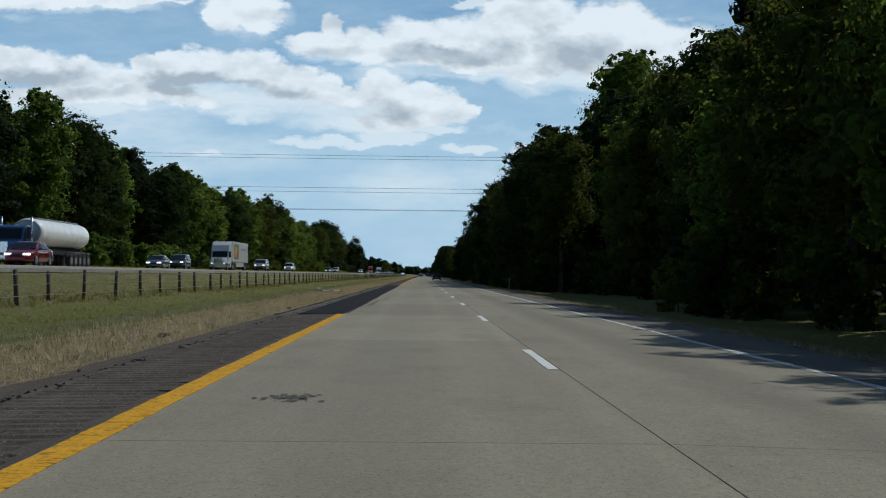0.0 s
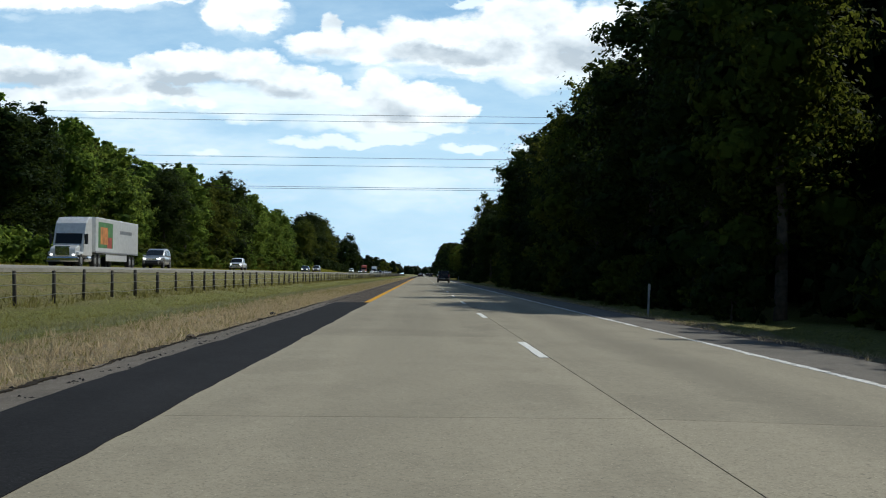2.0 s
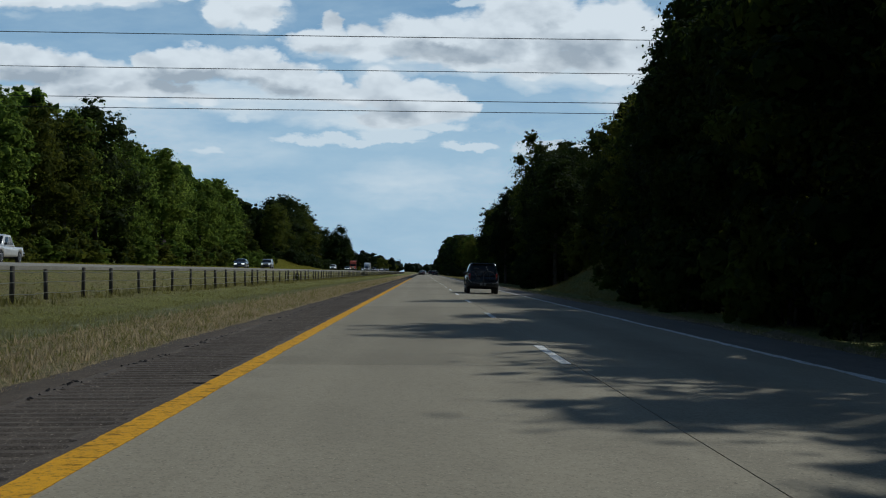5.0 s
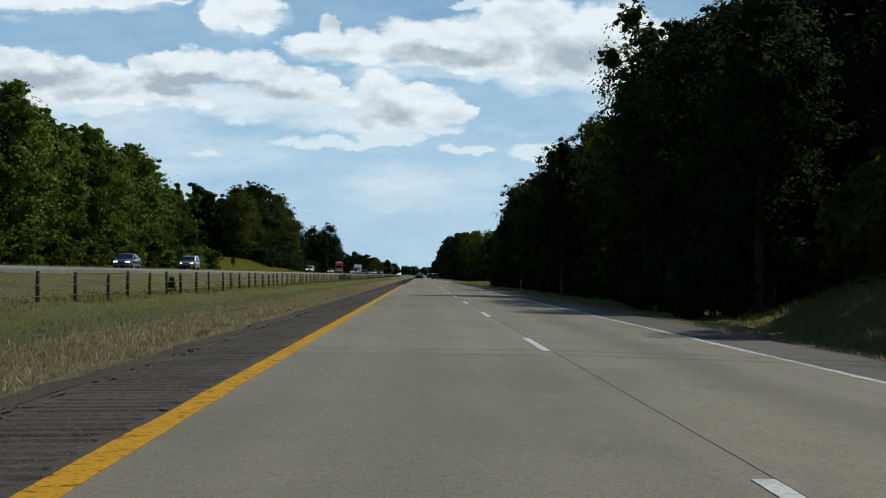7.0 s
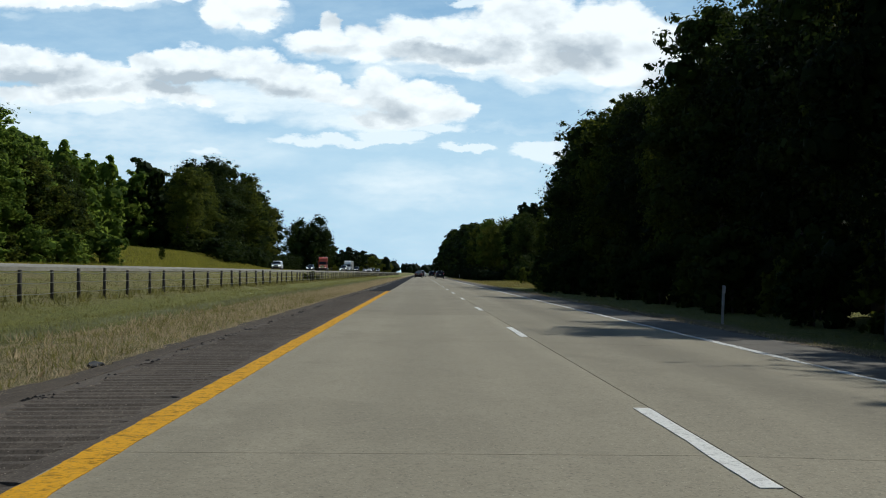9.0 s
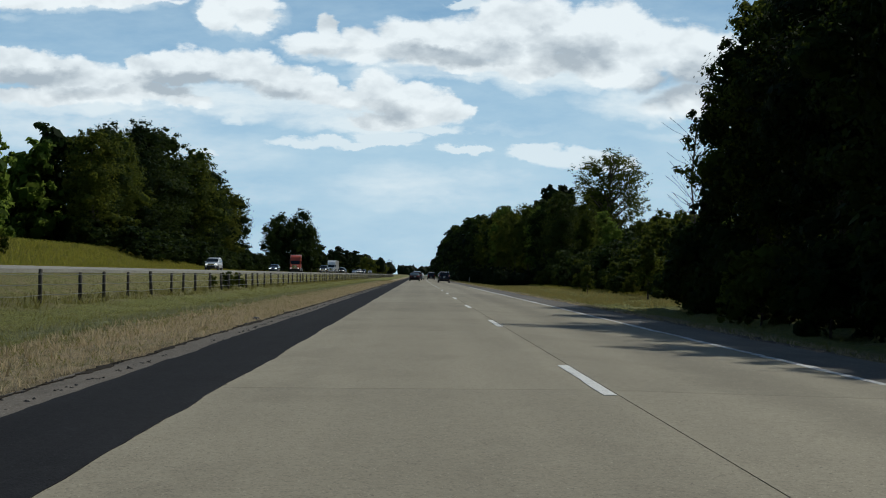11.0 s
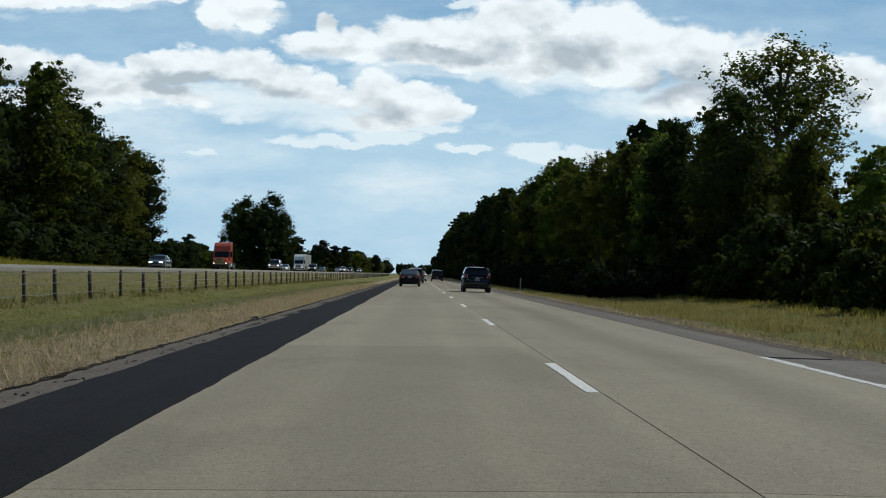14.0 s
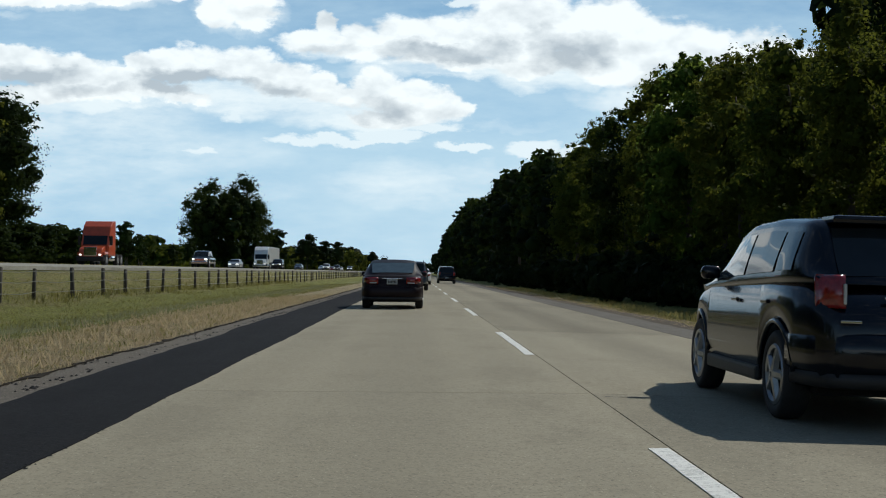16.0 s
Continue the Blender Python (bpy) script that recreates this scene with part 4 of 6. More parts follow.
stand = Stand()
for key, *spec in (
    ("oak_a", 1, 18, 4.6, 0.8, 11500, 0.135, LEAF, "tall dark green broadleaved tree at the wood's edge"),
    ("oak_b", 2, 18, 4.0, 0.6, 10800, 0.135, LEAF_SHADED, "tall deep green tree with dense foliage at the wood's edge"),
    ("oak_c", 3, 18, 5.2, 0.9, 12500, 0.138, LEAF, "broad spreading dark green tree at the wood's edge"),
    ("maple", 4, 16, 4.2, 0.7, 11000, 0.13, LEAF_LIGHT, "yellowing green broadleaved tree at the wood's edge"),
    ("ash", 5, 18, 3.4, 1.0, 9400, 0.128, LEAF, "slender dark green tree with an uneven crown"),
    ("ash_light", 15, 18, 3.0, 1.0, 9000, 0.125, LEAF_LIGHT, "slender pale green tree with a feathery crown"),
    ("sunny_a", 21, 17, 4.8, 0.6, 9000, 0.17, LEAF_SUNLIT, "broad sunlit green tree beyond the opposite road"),
    ("sunny_b", 22, 17, 3.9, 0.6, 8000, 0.165, LEAF_SUNLIT, "tall sunlit olive green tree with a billowing crown"),
):
    stand.add(key, tree_kind("tree", *spec, core=0.0), spec[1])
stand.add("far_a", tree_kind("tree", 6, 18, 5.0, 1.2, 1150, 0.52, LEAF_SHADED, "dense dark green woodland tree", masses=7), 18)
stand.add("far_b", tree_kind("tree", 7, 18, 4.4, 1.0, 1150, 0.50, LEAF, "dense green woodland tree with a rounded crown", masses=7), 18)
stand.add("sparse", tree_kind("tree", 8, 19, 4.6, 7.0, 9500, 0.122, LEAF_LIGHT, "tall thin-leaved tree with sky showing through its crown", masses=22, core=0.0), 19)
stand.add("sapling", tree_kind("young_tree", 9, 6, 1.6, 0.2, 2600, 0.11, LEAF_LIGHT, "young leafy green tree in the grass", masses=9, core=0.0), 6)
stand.add("shrub", tree_kind("shrub", 10, 4, 2.5, -0.4, 2100, 0.14, LEAF, "rounded green shrub at the foot of the wood", "shrub", 8, 0.0), 4)
stand.add("shrub_sunny", tree_kind("shrub", 12, 4, 2.5, -0.4, 1900, 0.15, LEAF_SUNLIT, "rounded green shrub beyond the opposite road, coloured as sunlit", "shrub", 8, 0.0), 4)
stand.add("shrub_light", tree_kind("shrub", 11, 3.2, 2.1, -0.4, 1700, 0.135, LEAF_LIGHT, "pale green shrub at the foot of the wood", "shrub", 8, 0.0), 3.2)

rng = random.Random(77)
near_kinds = ("oak_a", "oak_b", "oak_c", "maple", "ash", "oak_b")


def thicket(name, label, xs, ys, heights, count, size, seed, material, wide=(3.0, 4.6), sprays=280, levels=(0.22, 0.55, 0.84), thick=0.24):
    """Deep woodland behind the edge trees, too crowded to count: leafy masses from the ground up."""
    r = np.random.RandomState(seed)
    chunks = []
    for i in range(count):
        x, y, h = r.uniform(*xs), r.uniform(*ys), r.uniform(*heights)
        z0 = float(rise(x, y))
        for f in levels:
            rad = np.array((r.uniform(*wide), r.uniform(*wide), h * thick)) * (1.0 if f < 0.7 else 0.72)
            c = np.array((x + r.normal(0, 0.7), y + r.normal(0, 0.7), z0 + h * f))
            chunks += crown_chunks([(c, rad)], sprays, size * 0.97, r, 0.0)
    tagged(new(name, mesh_of(name, chunks, material)), label, "woodland", kind="stuff")


def bare_tree(x, y, height):
    """A dead tree: a trunk with bare forking branches."""
    r = random.Random(3)
    root = tagged(new("bare_tree"), "dead leafless grey tree at the wood's corner", "tree")
    root.matrix_basis = pose(x, y, float(rise(x, y)))
    part("trunk", bent(bmesh.new(), [(0, 0, -0.4), (0.1, 0, height * 0.4), (-0.15, 0.1, height * 0.7), (0.1, 0, height)], 0.045, 8), BARK, root, smooth=True)
    for i in range(54):
        z = height * r.uniform(0.35, 0.95)
        a, n = r.uniform(0, 6.28), height * r.uniform(0.08, 0.19)
        pts = [(0, 0, z)]
        for k in range(3):
            x0, y0, z0 = pts[-1]
            a += r.uniform(-0.5, 0.5)
            pts.append((x0 + math.cos(a) * n / 3, y0 + math.sin(a) * n / 3, z0 + n * r.uniform(0.15, 0.4)))
        part("branch", bent(bmesh.new(), pts, 0.012, 4), BARK, root)


# how high the trees' tops stand along the road: beside the right lane, and beyond the opposite road
RIGHT_Y = (-24, 58, 71, 87, 112, 116, 126, 135, 150, 172, 185, 206, 218, 228, 245, 285, 302, 318, 324, 350, 395, 445, 468)
RIGHT_TOP = (13, 13, 16.2, 17.8, 18, 18, 17.8, 16.6, 16.2, 16.8, 15.9, 16.6, 17, 15, 14.4, 14, 14.4, 14.2, 16.6, 16.4, 16.4, 14.8, 13.6)
FAR_Y = (588, 640, 650, 662, 680, 698, 720, 750, 805, 850, 1050, 1250)
FAR_TOP = (15.5, 14, 16.3, 17, 16, 15, 16.5, 18.2, 20.5, 21.6, 24.5, 24)
LEFT_Y = (92, 147, 167, 185, 193, 205, 222, 239, 250, 262, 269, 279, 288, 304, 327, 340, 357, 377, 392, 400, 444, 458, 466, 478)
LEFT_TOP = (21, 23, 20.3, 18.6, 17, 22.6, 20.6, 18, 19.6, 19.2, 13.6, 15.4, 18.4, 21.4, 20.4, 22.5, 22.8, 19.2, 23, 19, 19.4, 19.2, 15.4, 13.8)
CLUMP_Y = (583, 600, 626, 640, 667, 682, 705, 718, 742)
CLUMP_TOP = (20.3, 21.5, 26, 26.8, 27, 23.5, 23.2, 20.8, 17.6)


def right_wood():
    group = "wood beside the right lane"
    y = -24.0
    while y < 457:
        near = y < 62 or 120 < y < 322
        x = (14.2 if y < 62 else 13.2 if near else 19.5 if y < 120 else 16.6) + rng.uniform(-0.8, 0.9)
        if 258 < y < 300:
            x += 2.4
        if y > 424:
            x -= 1.1
        h = float(np.interp(y, RIGHT_Y, RIGHT_TOP)) * rng.uniform(0.84, 1.03) - float(rise(x, y))
        stand.plant(rng.choice(near_kinds if y > 120 else ("maple", "oak_a", "sunny_b", "oak_c", "maple")), x, y, h, rng.uniform(0, 360), group, rng.uniform(0.9, 1.2))
        if rng.random() < (0.35 if 262 < y < 296 else 0.9):
            stand.plant(rng.choice(("shrub", "shrub", "shrub_light")), x - (2.0 if near else 3.4) + rng.uniform(-0.4, 0.7), y + rng.uniform(-2, 2), rng.uniform(2.2, 4.2), rng.uniform(0, 360), "shrubs along the wood")
        y += rng.uniform(3.8, 4.9)
    # foliage behind and beneath the edge is coloured dark in place of shade
    thicket("right_thicket", "woodland behind the edge trees, darkened for shade", (24, 37), (22, 452), (16.5, 20.0), 110, 0.55, 51, LEAF_SHADED)
    thicket("right_thicket_tall", "tall woodland behind the edge trees, darkened for shade", (23, 33), (64, 140), (19, 22.5), 26, 0.5, 58, LEAF_SHADED)
    thicket("right_thicket_high", "high woodland behind the edge trees, darkened for shade", (18.5, 27), (130, 178), (19, 22), 24, 0.5, 60, LEAF_SHADED)
    thicket("right_understory", "undergrowth beneath the edge trees, darkened for shade", (15.2, 21), (-20, 466), (2.2, 5.0), 150, 0.3, 70, LEAF_SHADED, (1.6, 2.8), 150, (0.45,), 0.56)
    # unseen tall trees added behind the wood, to throw shade on the road
    thicket("right_thicket_deep", "unseen tall woodland added behind the edge trees to shade the road", (27, 34), (130, 362), (21, 26), 84, 0.75, 64, LEAF_SHADED, (3.6, 5.4), 150)
    # sunny_b and maple at 176 and 183 m: sunlit fronts put into leaf colour
    for key, x, y, h in (("maple", 14.4, 321, 14.0), ("ash_light", 12.8, 334, 18.6), ("ash", 11.9, 224, 16.2), ("maple", 16.0, 96, 13.0), ("sunny_b", 28.5, 176, 33.0), ("maple", 30.5, 183, 34.5), ("oak_b", 28.0, 192, 30.5), ("ash", 13.0, 241, 18.4), ("oak_b", 11.4, 360, 12.8), ("oak_a", 14.6, 454.5, 13.4), ("oak_b", 15.2, 459.5, 12.2), ("shrub", 13.0, 457.5, 4.2), ("shrub", 13.4, 462.0, 3.6)):
        stand.plant(key, x, y, h, rng.uniform(0, 360), group)
    # the wood steps back behind a belt of shrubs
    y = 472.0
    while y < 606:
        stand.plant(rng.choice(("ash_light", "shrub", "maple", "sunny_b")), 31 + rng.uniform(-4, 5), y, rng.uniform(7.0, 10.0), rng.uniform(0, 360), "trees behind the belt of shrubs")
        stand.plant(rng.choice(("shrub", "shrub", "shrub_light", "shrub")), 24 + rng.uniform(-3, 3), y + 3, rng.uniform(4, 6), rng.uniform(0, 360), "belt of shrubs")
        stand.plant(rng.choice(("shrub", "shrub", "shrub_light", "shrub")), 21 + rng.uniform(-2, 2), y + 1.5, rng.uniform(3, 4.8), rng.uniform(0, 360), "belt of shrubs")
        stand.plant(rng.choice(("shrub", "shrub_light", "shrub")), 18.5 + rng.uniform(-2.0, 1.5) + 1.5 * (y > 540), y, rng.uniform(1.6, 3.2), rng.uniform(0, 360), "belt of shrubs")
        y += rng.uniform(3.6, 5.4)
    # paler leaf colour brightens the bay's brush in place of haze and glow
    thicket("bay_brush", "tangled low green brush filling the grassy bay", (20.5, 38), (472, 612), (2.2, 5.0), 100, 0.2, 63, LEAF_LIGHT, (1.5, 2.6), 400, (0.45,), 0.56)
    bare_tree(14.9, 469.0, 9.6)
    thicket("bay_thicket", "low woodland behind the grassy bay", (38, 52), (462, 640), (9, 12.5), 40, 0.3, 52, LEAF_LIGHT, sprays=480)
    for x, y, h in ((22.7, 519, 6.5), (15.5, 486, 4.4), (25, 531, 7.5), (14.2, 507, 2.6)):
        stand.plant("sapling", x, y, h, rng.uniform(0, 360), "young trees in the bay")
    for x, y, h in ((-14.9, 492, 0.9), (-14.5, 496, 1.3), (-14.8, 500, 1.0), (-14.3, 503, 0.8), (-15.1, 506, 1.1), (-14.6, 330, 0.9)):
        stand.plant("shrub_light", x, y, h, rng.uniform(0, 360), "weedy bushes by the fence", 0.6)
    stand.plant("sparse", 34, 625, 23.8, 40, wide=1.45)
    stand.plant("sparse", 26, 653, 16.8, 90, wide=1.1)
    stand.plant("sparse", 22, 658, 16.2, 300, wide=1.1)
    stand.plant("sparse", 22, 634, 12.6, 250, wide=1.2)
    y = 588.0
    while y < 1250:
        edge = 17.2 + max(0.0, (632 - y) / 7.0)
        h = float(np.interp(y, FAR_Y, FAR_TOP)) * rng.uniform(0.84, 1.03)
        # lighter-leaved kinds up to 720 m put haze and backlit glow into colour
        stand.plant(rng.choice(("oak_a", "maple", "sunny_b", "maple", "ash_light") if y < 720 else ("far_a", "far_b")), edge + rng.uniform(-1, 1.5), y, h, rng.uniform(0, 360), "far wood beside the right lane")
        y += rng.uniform(5.0, 7.5) if y < 800 else rng.uniform(10, 15)
    # brush along this edge takes the shade-darkened leaf colour too
    thicket("wood_edge_brush", "dark low brush along the far wood's edge", (12.6, 16.5), (592, 650), (1.0, 3.2), 90, 0.14, 66, LEAF_SHADED, (0.7, 1.5), 460, (0.45,), 0.56)
    thicket("wood_edge_bushes", "dark bushes along the far wood's edge", (12.2, 15.6), (650, 760), (1.8, 3.8), 64, 0.25, 69, LEAF_SHADED, (1.1, 2.0), 330, (0.45,), 0.56)
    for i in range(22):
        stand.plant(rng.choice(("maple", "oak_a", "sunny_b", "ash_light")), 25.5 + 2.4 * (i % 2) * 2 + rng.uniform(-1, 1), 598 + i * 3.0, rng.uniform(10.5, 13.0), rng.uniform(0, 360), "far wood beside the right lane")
    thicket("far_edge_brush", "dark brush far along the wood's edge", (13.0, 16.5), (760, 1150), (2.0, 4.0), 90, 0.4, 67, LEAF_SHADED, (1.8, 3.0), 160, (0.45,), 0.56)
    thicket("far_right_thicket", "dark woodland further along the road", (24, 38), (650, 1250), (16, 20), 95, 0.75, 53, LEAF_SHADED, sprays=150)


def left_wood():
    group = "wood beyond the opposite road"
    y = 92.0
    while y < 478:
        h = float(np.interp(y, LEFT_Y, LEFT_TOP)) * rng.uniform(0.86, 1.02) - 1.5
        # past 235 m most kinds have sunlight in their leaf colour
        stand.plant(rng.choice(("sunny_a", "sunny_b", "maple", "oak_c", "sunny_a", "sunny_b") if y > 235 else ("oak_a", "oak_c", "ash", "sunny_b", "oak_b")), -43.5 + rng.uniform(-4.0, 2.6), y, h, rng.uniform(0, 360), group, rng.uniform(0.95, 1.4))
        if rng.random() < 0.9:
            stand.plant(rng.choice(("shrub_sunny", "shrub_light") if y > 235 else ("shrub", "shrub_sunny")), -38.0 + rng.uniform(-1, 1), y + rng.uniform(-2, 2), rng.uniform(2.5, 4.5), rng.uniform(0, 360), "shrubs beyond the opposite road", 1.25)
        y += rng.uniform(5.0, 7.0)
    thicket("left_thicket", "green woodland behind the edge trees", (-62, -48), (92, 474), (16, 22.5), 105, 0.6, 54, LEAF_SUNLIT)
    for x, y, h in ((-43, 487, 7.4), (-45, 500, 4.5), (-37.5, 464, 6.6), (-36.5, 480, 2.6), (-39, 520, 2.2)):
        stand.plant("sapling", x, y, h, rng.uniform(0, 360), "young trees on the bank")
    thicket("bank_thicket", "woodland behind the grassy bank", (-80, -62), (480, 660), (15.5, 20), 46, 0.6, 55, LEAF_SUNLIT)
    y = 585.0
    while y < 729:
        stand.plant(rng.choice(("oak_a", "oak_c", "maple")), -48.5 + rng.uniform(-3.5, 2.5), y, float(np.interp(y, CLUMP_Y, CLUMP_TOP)) * rng.uniform(0.88, 1.02) - 1.5, rng.uniform(0, 360), "tall clump beyond the opposite road", 1.15)
        for x in (-40.5, -46.5):
            stand.plant("shrub", x + rng.uniform(-1, 1), y + rng.uniform(-2, 2), rng.uniform(3, 5), rng.uniform(0, 360), "shrubs under the tall clump", 1.4)
        y += rng.uniform(6, 8)
    thicket("clump_thicket", "dark foliage inside the tall clump", (-66, -54), (622, 716), (19, 24), 24, 0.6, 56, LEAF)
    for x, y, h in ((-57, 936, 25), (-50, 942, 27), (-46, 948, 21), (-61, 930, 22)):
        stand.plant("oak_c", x, y, h, rng.uniform(0, 360), "lone clump in the fields", 0.95)
    thicket("lone_clump_thicket", "dense green foliage within the lone clump", (-61, -47), (930, 950), (17, 22), 10, 0.45, 68, LEAF, sprays=420)
    for x, y, h in ((-59, 836, 9), (-66, 850, 8), (-52, 870, 6)):
        stand.plant("far_b", x, y, h, rng.uniform(0, 360), "field trees", 1.3)
    y = 740.0
    while y < 1200:
        x = -60 - 0.05 * (y - 760)
        stand.plant(rng.choice(("far_b", "far_a")), x + rng.uniform(-6, 6), y, rng.uniform(4, 7), rng.uniform(0, 360), "hedge across the fields", 1.3)
        y += rng.uniform(7, 12)
    # paler leaves here, lightened in colour for the haze of distance
    thicket("field_thicket", "low hedges and copses across the fields", (-130, -66), (760, 1300), (4.5, 8.5), 60, 0.8, 57, LEAF_LIGHT, (4, 8), 180)
    for x, y, h in ((-48, 1010, 14), (-55, 1040, 13), (-44, 1090, 15), (-52, 1150, 14), (-60, 1100, 12), (-46, 1210, 15), (-42, 1260, 16), (-38, 1330, 15)):
        stand.plant("far_a", x, y, h, rng.uniform(0, 360), "far field trees", 1.4)


def closing_woods():
    thicket("end_wood_right", "far woodland closing the view beside the road", (17, 46), (1250, 1750), (13, 18), 70, 1.1, 61, LEAF_SHADED, (4, 7), 130)
    # lightened leaf colour stands in for distance haze
    thicket("end_wood_left", "far woodland beyond the opposite road", (-95, -36), (1280, 1750), (9, 15), 85, 1.1, 62, LEAF_LIGHT, (4, 8), 130)


def distant_woods():
    """The woods at the far end of the road, too far to count."""
    r = np.random.RandomState(19)
    chunks = []
    for i in range(260):
        x, y = r.uniform(-420, 320), r.uniform(1350, 1900)
        if -32 < x < 18:
            continue
        h = r.uniform(11, 17)
        c, rad = np.array((x, y, float(rise(x, y)) + h * 0.5)), np.array((r.uniform(5, 9), r.uniform(5, 9), h * 0.55))
        chunks.append(ball(c, rad * 0.85, r, 0.12))
        d = r.normal(size=(90, 3))
        d /= np.linalg.norm(d, axis=1, keepdims=True)
        chunks.append(quads(c + d * rad * r.uniform(0.8, 1.1, (90, 1)), d, 1.1, r))
    for i in range(60):
        x, y, h = r.uniform(-160, 130), r.uniform(3030, 3200), r.uniform(14, 22)
        c, rad = np.array((x, y, h * 0.5)), np.array((r.uniform(6, 10), r.uniform(5, 9), h * 0.55))
        chunks.append(ball(c, rad * 0.9, r, 0.12))
    ob = new("distant_woods", mesh_of("distant_woods", chunks, LEAF_SHADED))
    tagged(ob, "hazy line of distant green woods", "woods", kind="stuff")


right_wood()
left_wood()
closing_woods()
distant_woods()


# ---- grass along the verges ----
def grass(name, label, material, areas, size, lean, seed, blades=3):
    r = np.random.RandomState(seed)
    pts = []
    for x0, x1, y0, y1, n in areas:
        pts.append(np.stack([r.uniform(x0, x1, n), r.uniform(y0, y1, n)], 1))
    p = np.concatenate(pts)
    z = rise(p[:, 0], p[:, 1]) - 0.03
    base = np.repeat(np.c_[p, z], blades, 0)
    n = len(base)
    base[:, :2] += r.normal(0, size * 0.25, (n, 2))
    a = r.uniform(0, 2 * math.pi, n)
    side = np.stack([np.cos(a), np.sin(a), 0 * a], 1) * size * r.uniform(0.05, 0.11, (n, 1))
    tip = base + np.c_[r.normal(0, lean, (n, 2)) * size, size * r.uniform(0.55, 1.25, n)]
    v = np.stack([base - side, base + side, tip], 1).reshape(-1, 3)
    f = np.arange(n * 3).reshape(-1, 3)
    tagged(new(name, mesh_of(name, [(v, f)], material)), label, "grass", kind="stuff")


grass("dry_grass", "straw-coloured dry grass beside the shoulder", STRAW, ((-7.4, -3.88, 4, 150, 36000), (-7.4, -3.9, 150, 400, 46000), (-7.4, -3.88, 400, 640, 60000), (6.8, 8.4, 20, 700, 9000)), 0.09, 0.6, 31)
grass("dry_tufts", "taller straw tufts standing out of the dry grass", STRAW, ((-7.8, -4.2, 4, 640, 5200),), 0.19, 0.45, 40, 5)
grass("green_grass", "rough green grass of the median and verges", BLADES, ((-17.5, -6.2, 10, 720, 60000), (-7.0, -4.1, 10, 640, 15000), (-7.0, -4.2, 150, 400, 12000), (6.9, 12.0, 20, 700, 15000), (10, 22, 466, 606, 22000)), 0.12, 0.55, 32)
grass("seeding_grass", "pale seeding grass in a band along the median", SEEDHEAD, ((-9.4, -7.9, 10, 700, 12000),), 0.15, 0.4, 33)
grass("weeds", "taller weeds round the fence posts", BLADES, ((-15.0, -13.4, 16, 720, 5000),), 0.30, 0.35, 34)
grass("golden_weeds", "tall golden weeds and grass on the bank", GOLDEN, ((-52, -33, 440, 660, 26000), (-36, -32.2, 90, 450, 7000)), 0.55, 0.35, 35)
grass("bank_grass", "rough green grass on the bank", BLADES, ((-52, -32.2, 430, 700, 16000),), 0.45, 0.4, 36)
grass("bay_weeds", "tall yellow-green weeds between the shoulder and the brush", BLADES, ((9.5, 21, 468, 604, 9000), (8.0, 11, 468, 700, 2200), (10.5, 17.5, 254, 304, 3500)), 0.24, 0.5, 38)
grass("goldenrod", "golden weeds glowing in the bay", GOLDEN, ((16.5, 22, 486, 604, 3000),), 0.32, 0.35, 39)
grass("edge_tufts", "ragged tufts creeping over the gravel edge", STRAW, ((-4.2, -3.75, 4, 700, 7000), (6.4, 7.2, 20, 700, 7000)), 0.06, 0.8, 37)


# ---- vehicles ----
def paint(name, base, rough=0.22, metal=0.35):
    return plain(name, base, rough, metal, 0.12, 3.0, 0.0, 0.7)


BLACK_PAINT = plain("black_car_paint", (0.003, 0.004, 0.008), 0.22, 0.0, 0.12, 3.0, 0.0, 0.4, gloss=0.25)
SLATE_PAINT = plain("slate_blue_car_paint", (0.007, 0.014, 0.022), 0.25, 0.0, 0.12, 3.0, 0.0, 0.4, gloss=0.25)
WINE_PAINT = plain("dark_wine_car_paint", (0.010, 0.004, 0.006), 0.5, 0.0, 0.12, 3.0, 0.0, 0.06, gloss=0.22)
RED_PAINT = paint("red_car_paint", (0.19, 0.014, 0.020))
SILVER_PAINT = paint("silver_car_paint", (0.46, 0.47, 0.47), 0.3, 0.6)
WHITE_PAINT = paint("white_paint", (0.72, 0.73, 0.72), 0.35, 0.0)
BLUE_PAINT = paint("blue_truck_paint", (0.03, 0.08, 0.22), 0.3, 0.2)
ORANGE_PAINT = paint("orange_red_truck_paint", (0.55, 0.085, 0.022), 0.35, 0.0)
GREY_PAINT = paint("grey_blue_car_paint", (0.10, 0.12, 0.14), 0.25, 0.5)
TANK_METAL = plain("white_tank_metal", (0.90, 0.91, 0.89), 0.4, 0.0, 0.1, 1.2, 0.0, 0.3)
ARCH = plain("dark_underbody", (0.008, 0.008, 0.008), 0.9, vary=0.3, scale=5.0)
SEAT = plain("grey_seat_cloth", (0.05, 0.05, 0.05), 0.9, vary=0.3, scale=9.0)


def curve_at(points, y):
    ys, zs = zip(*points)
    return float(np.interp(y, ys, zs))


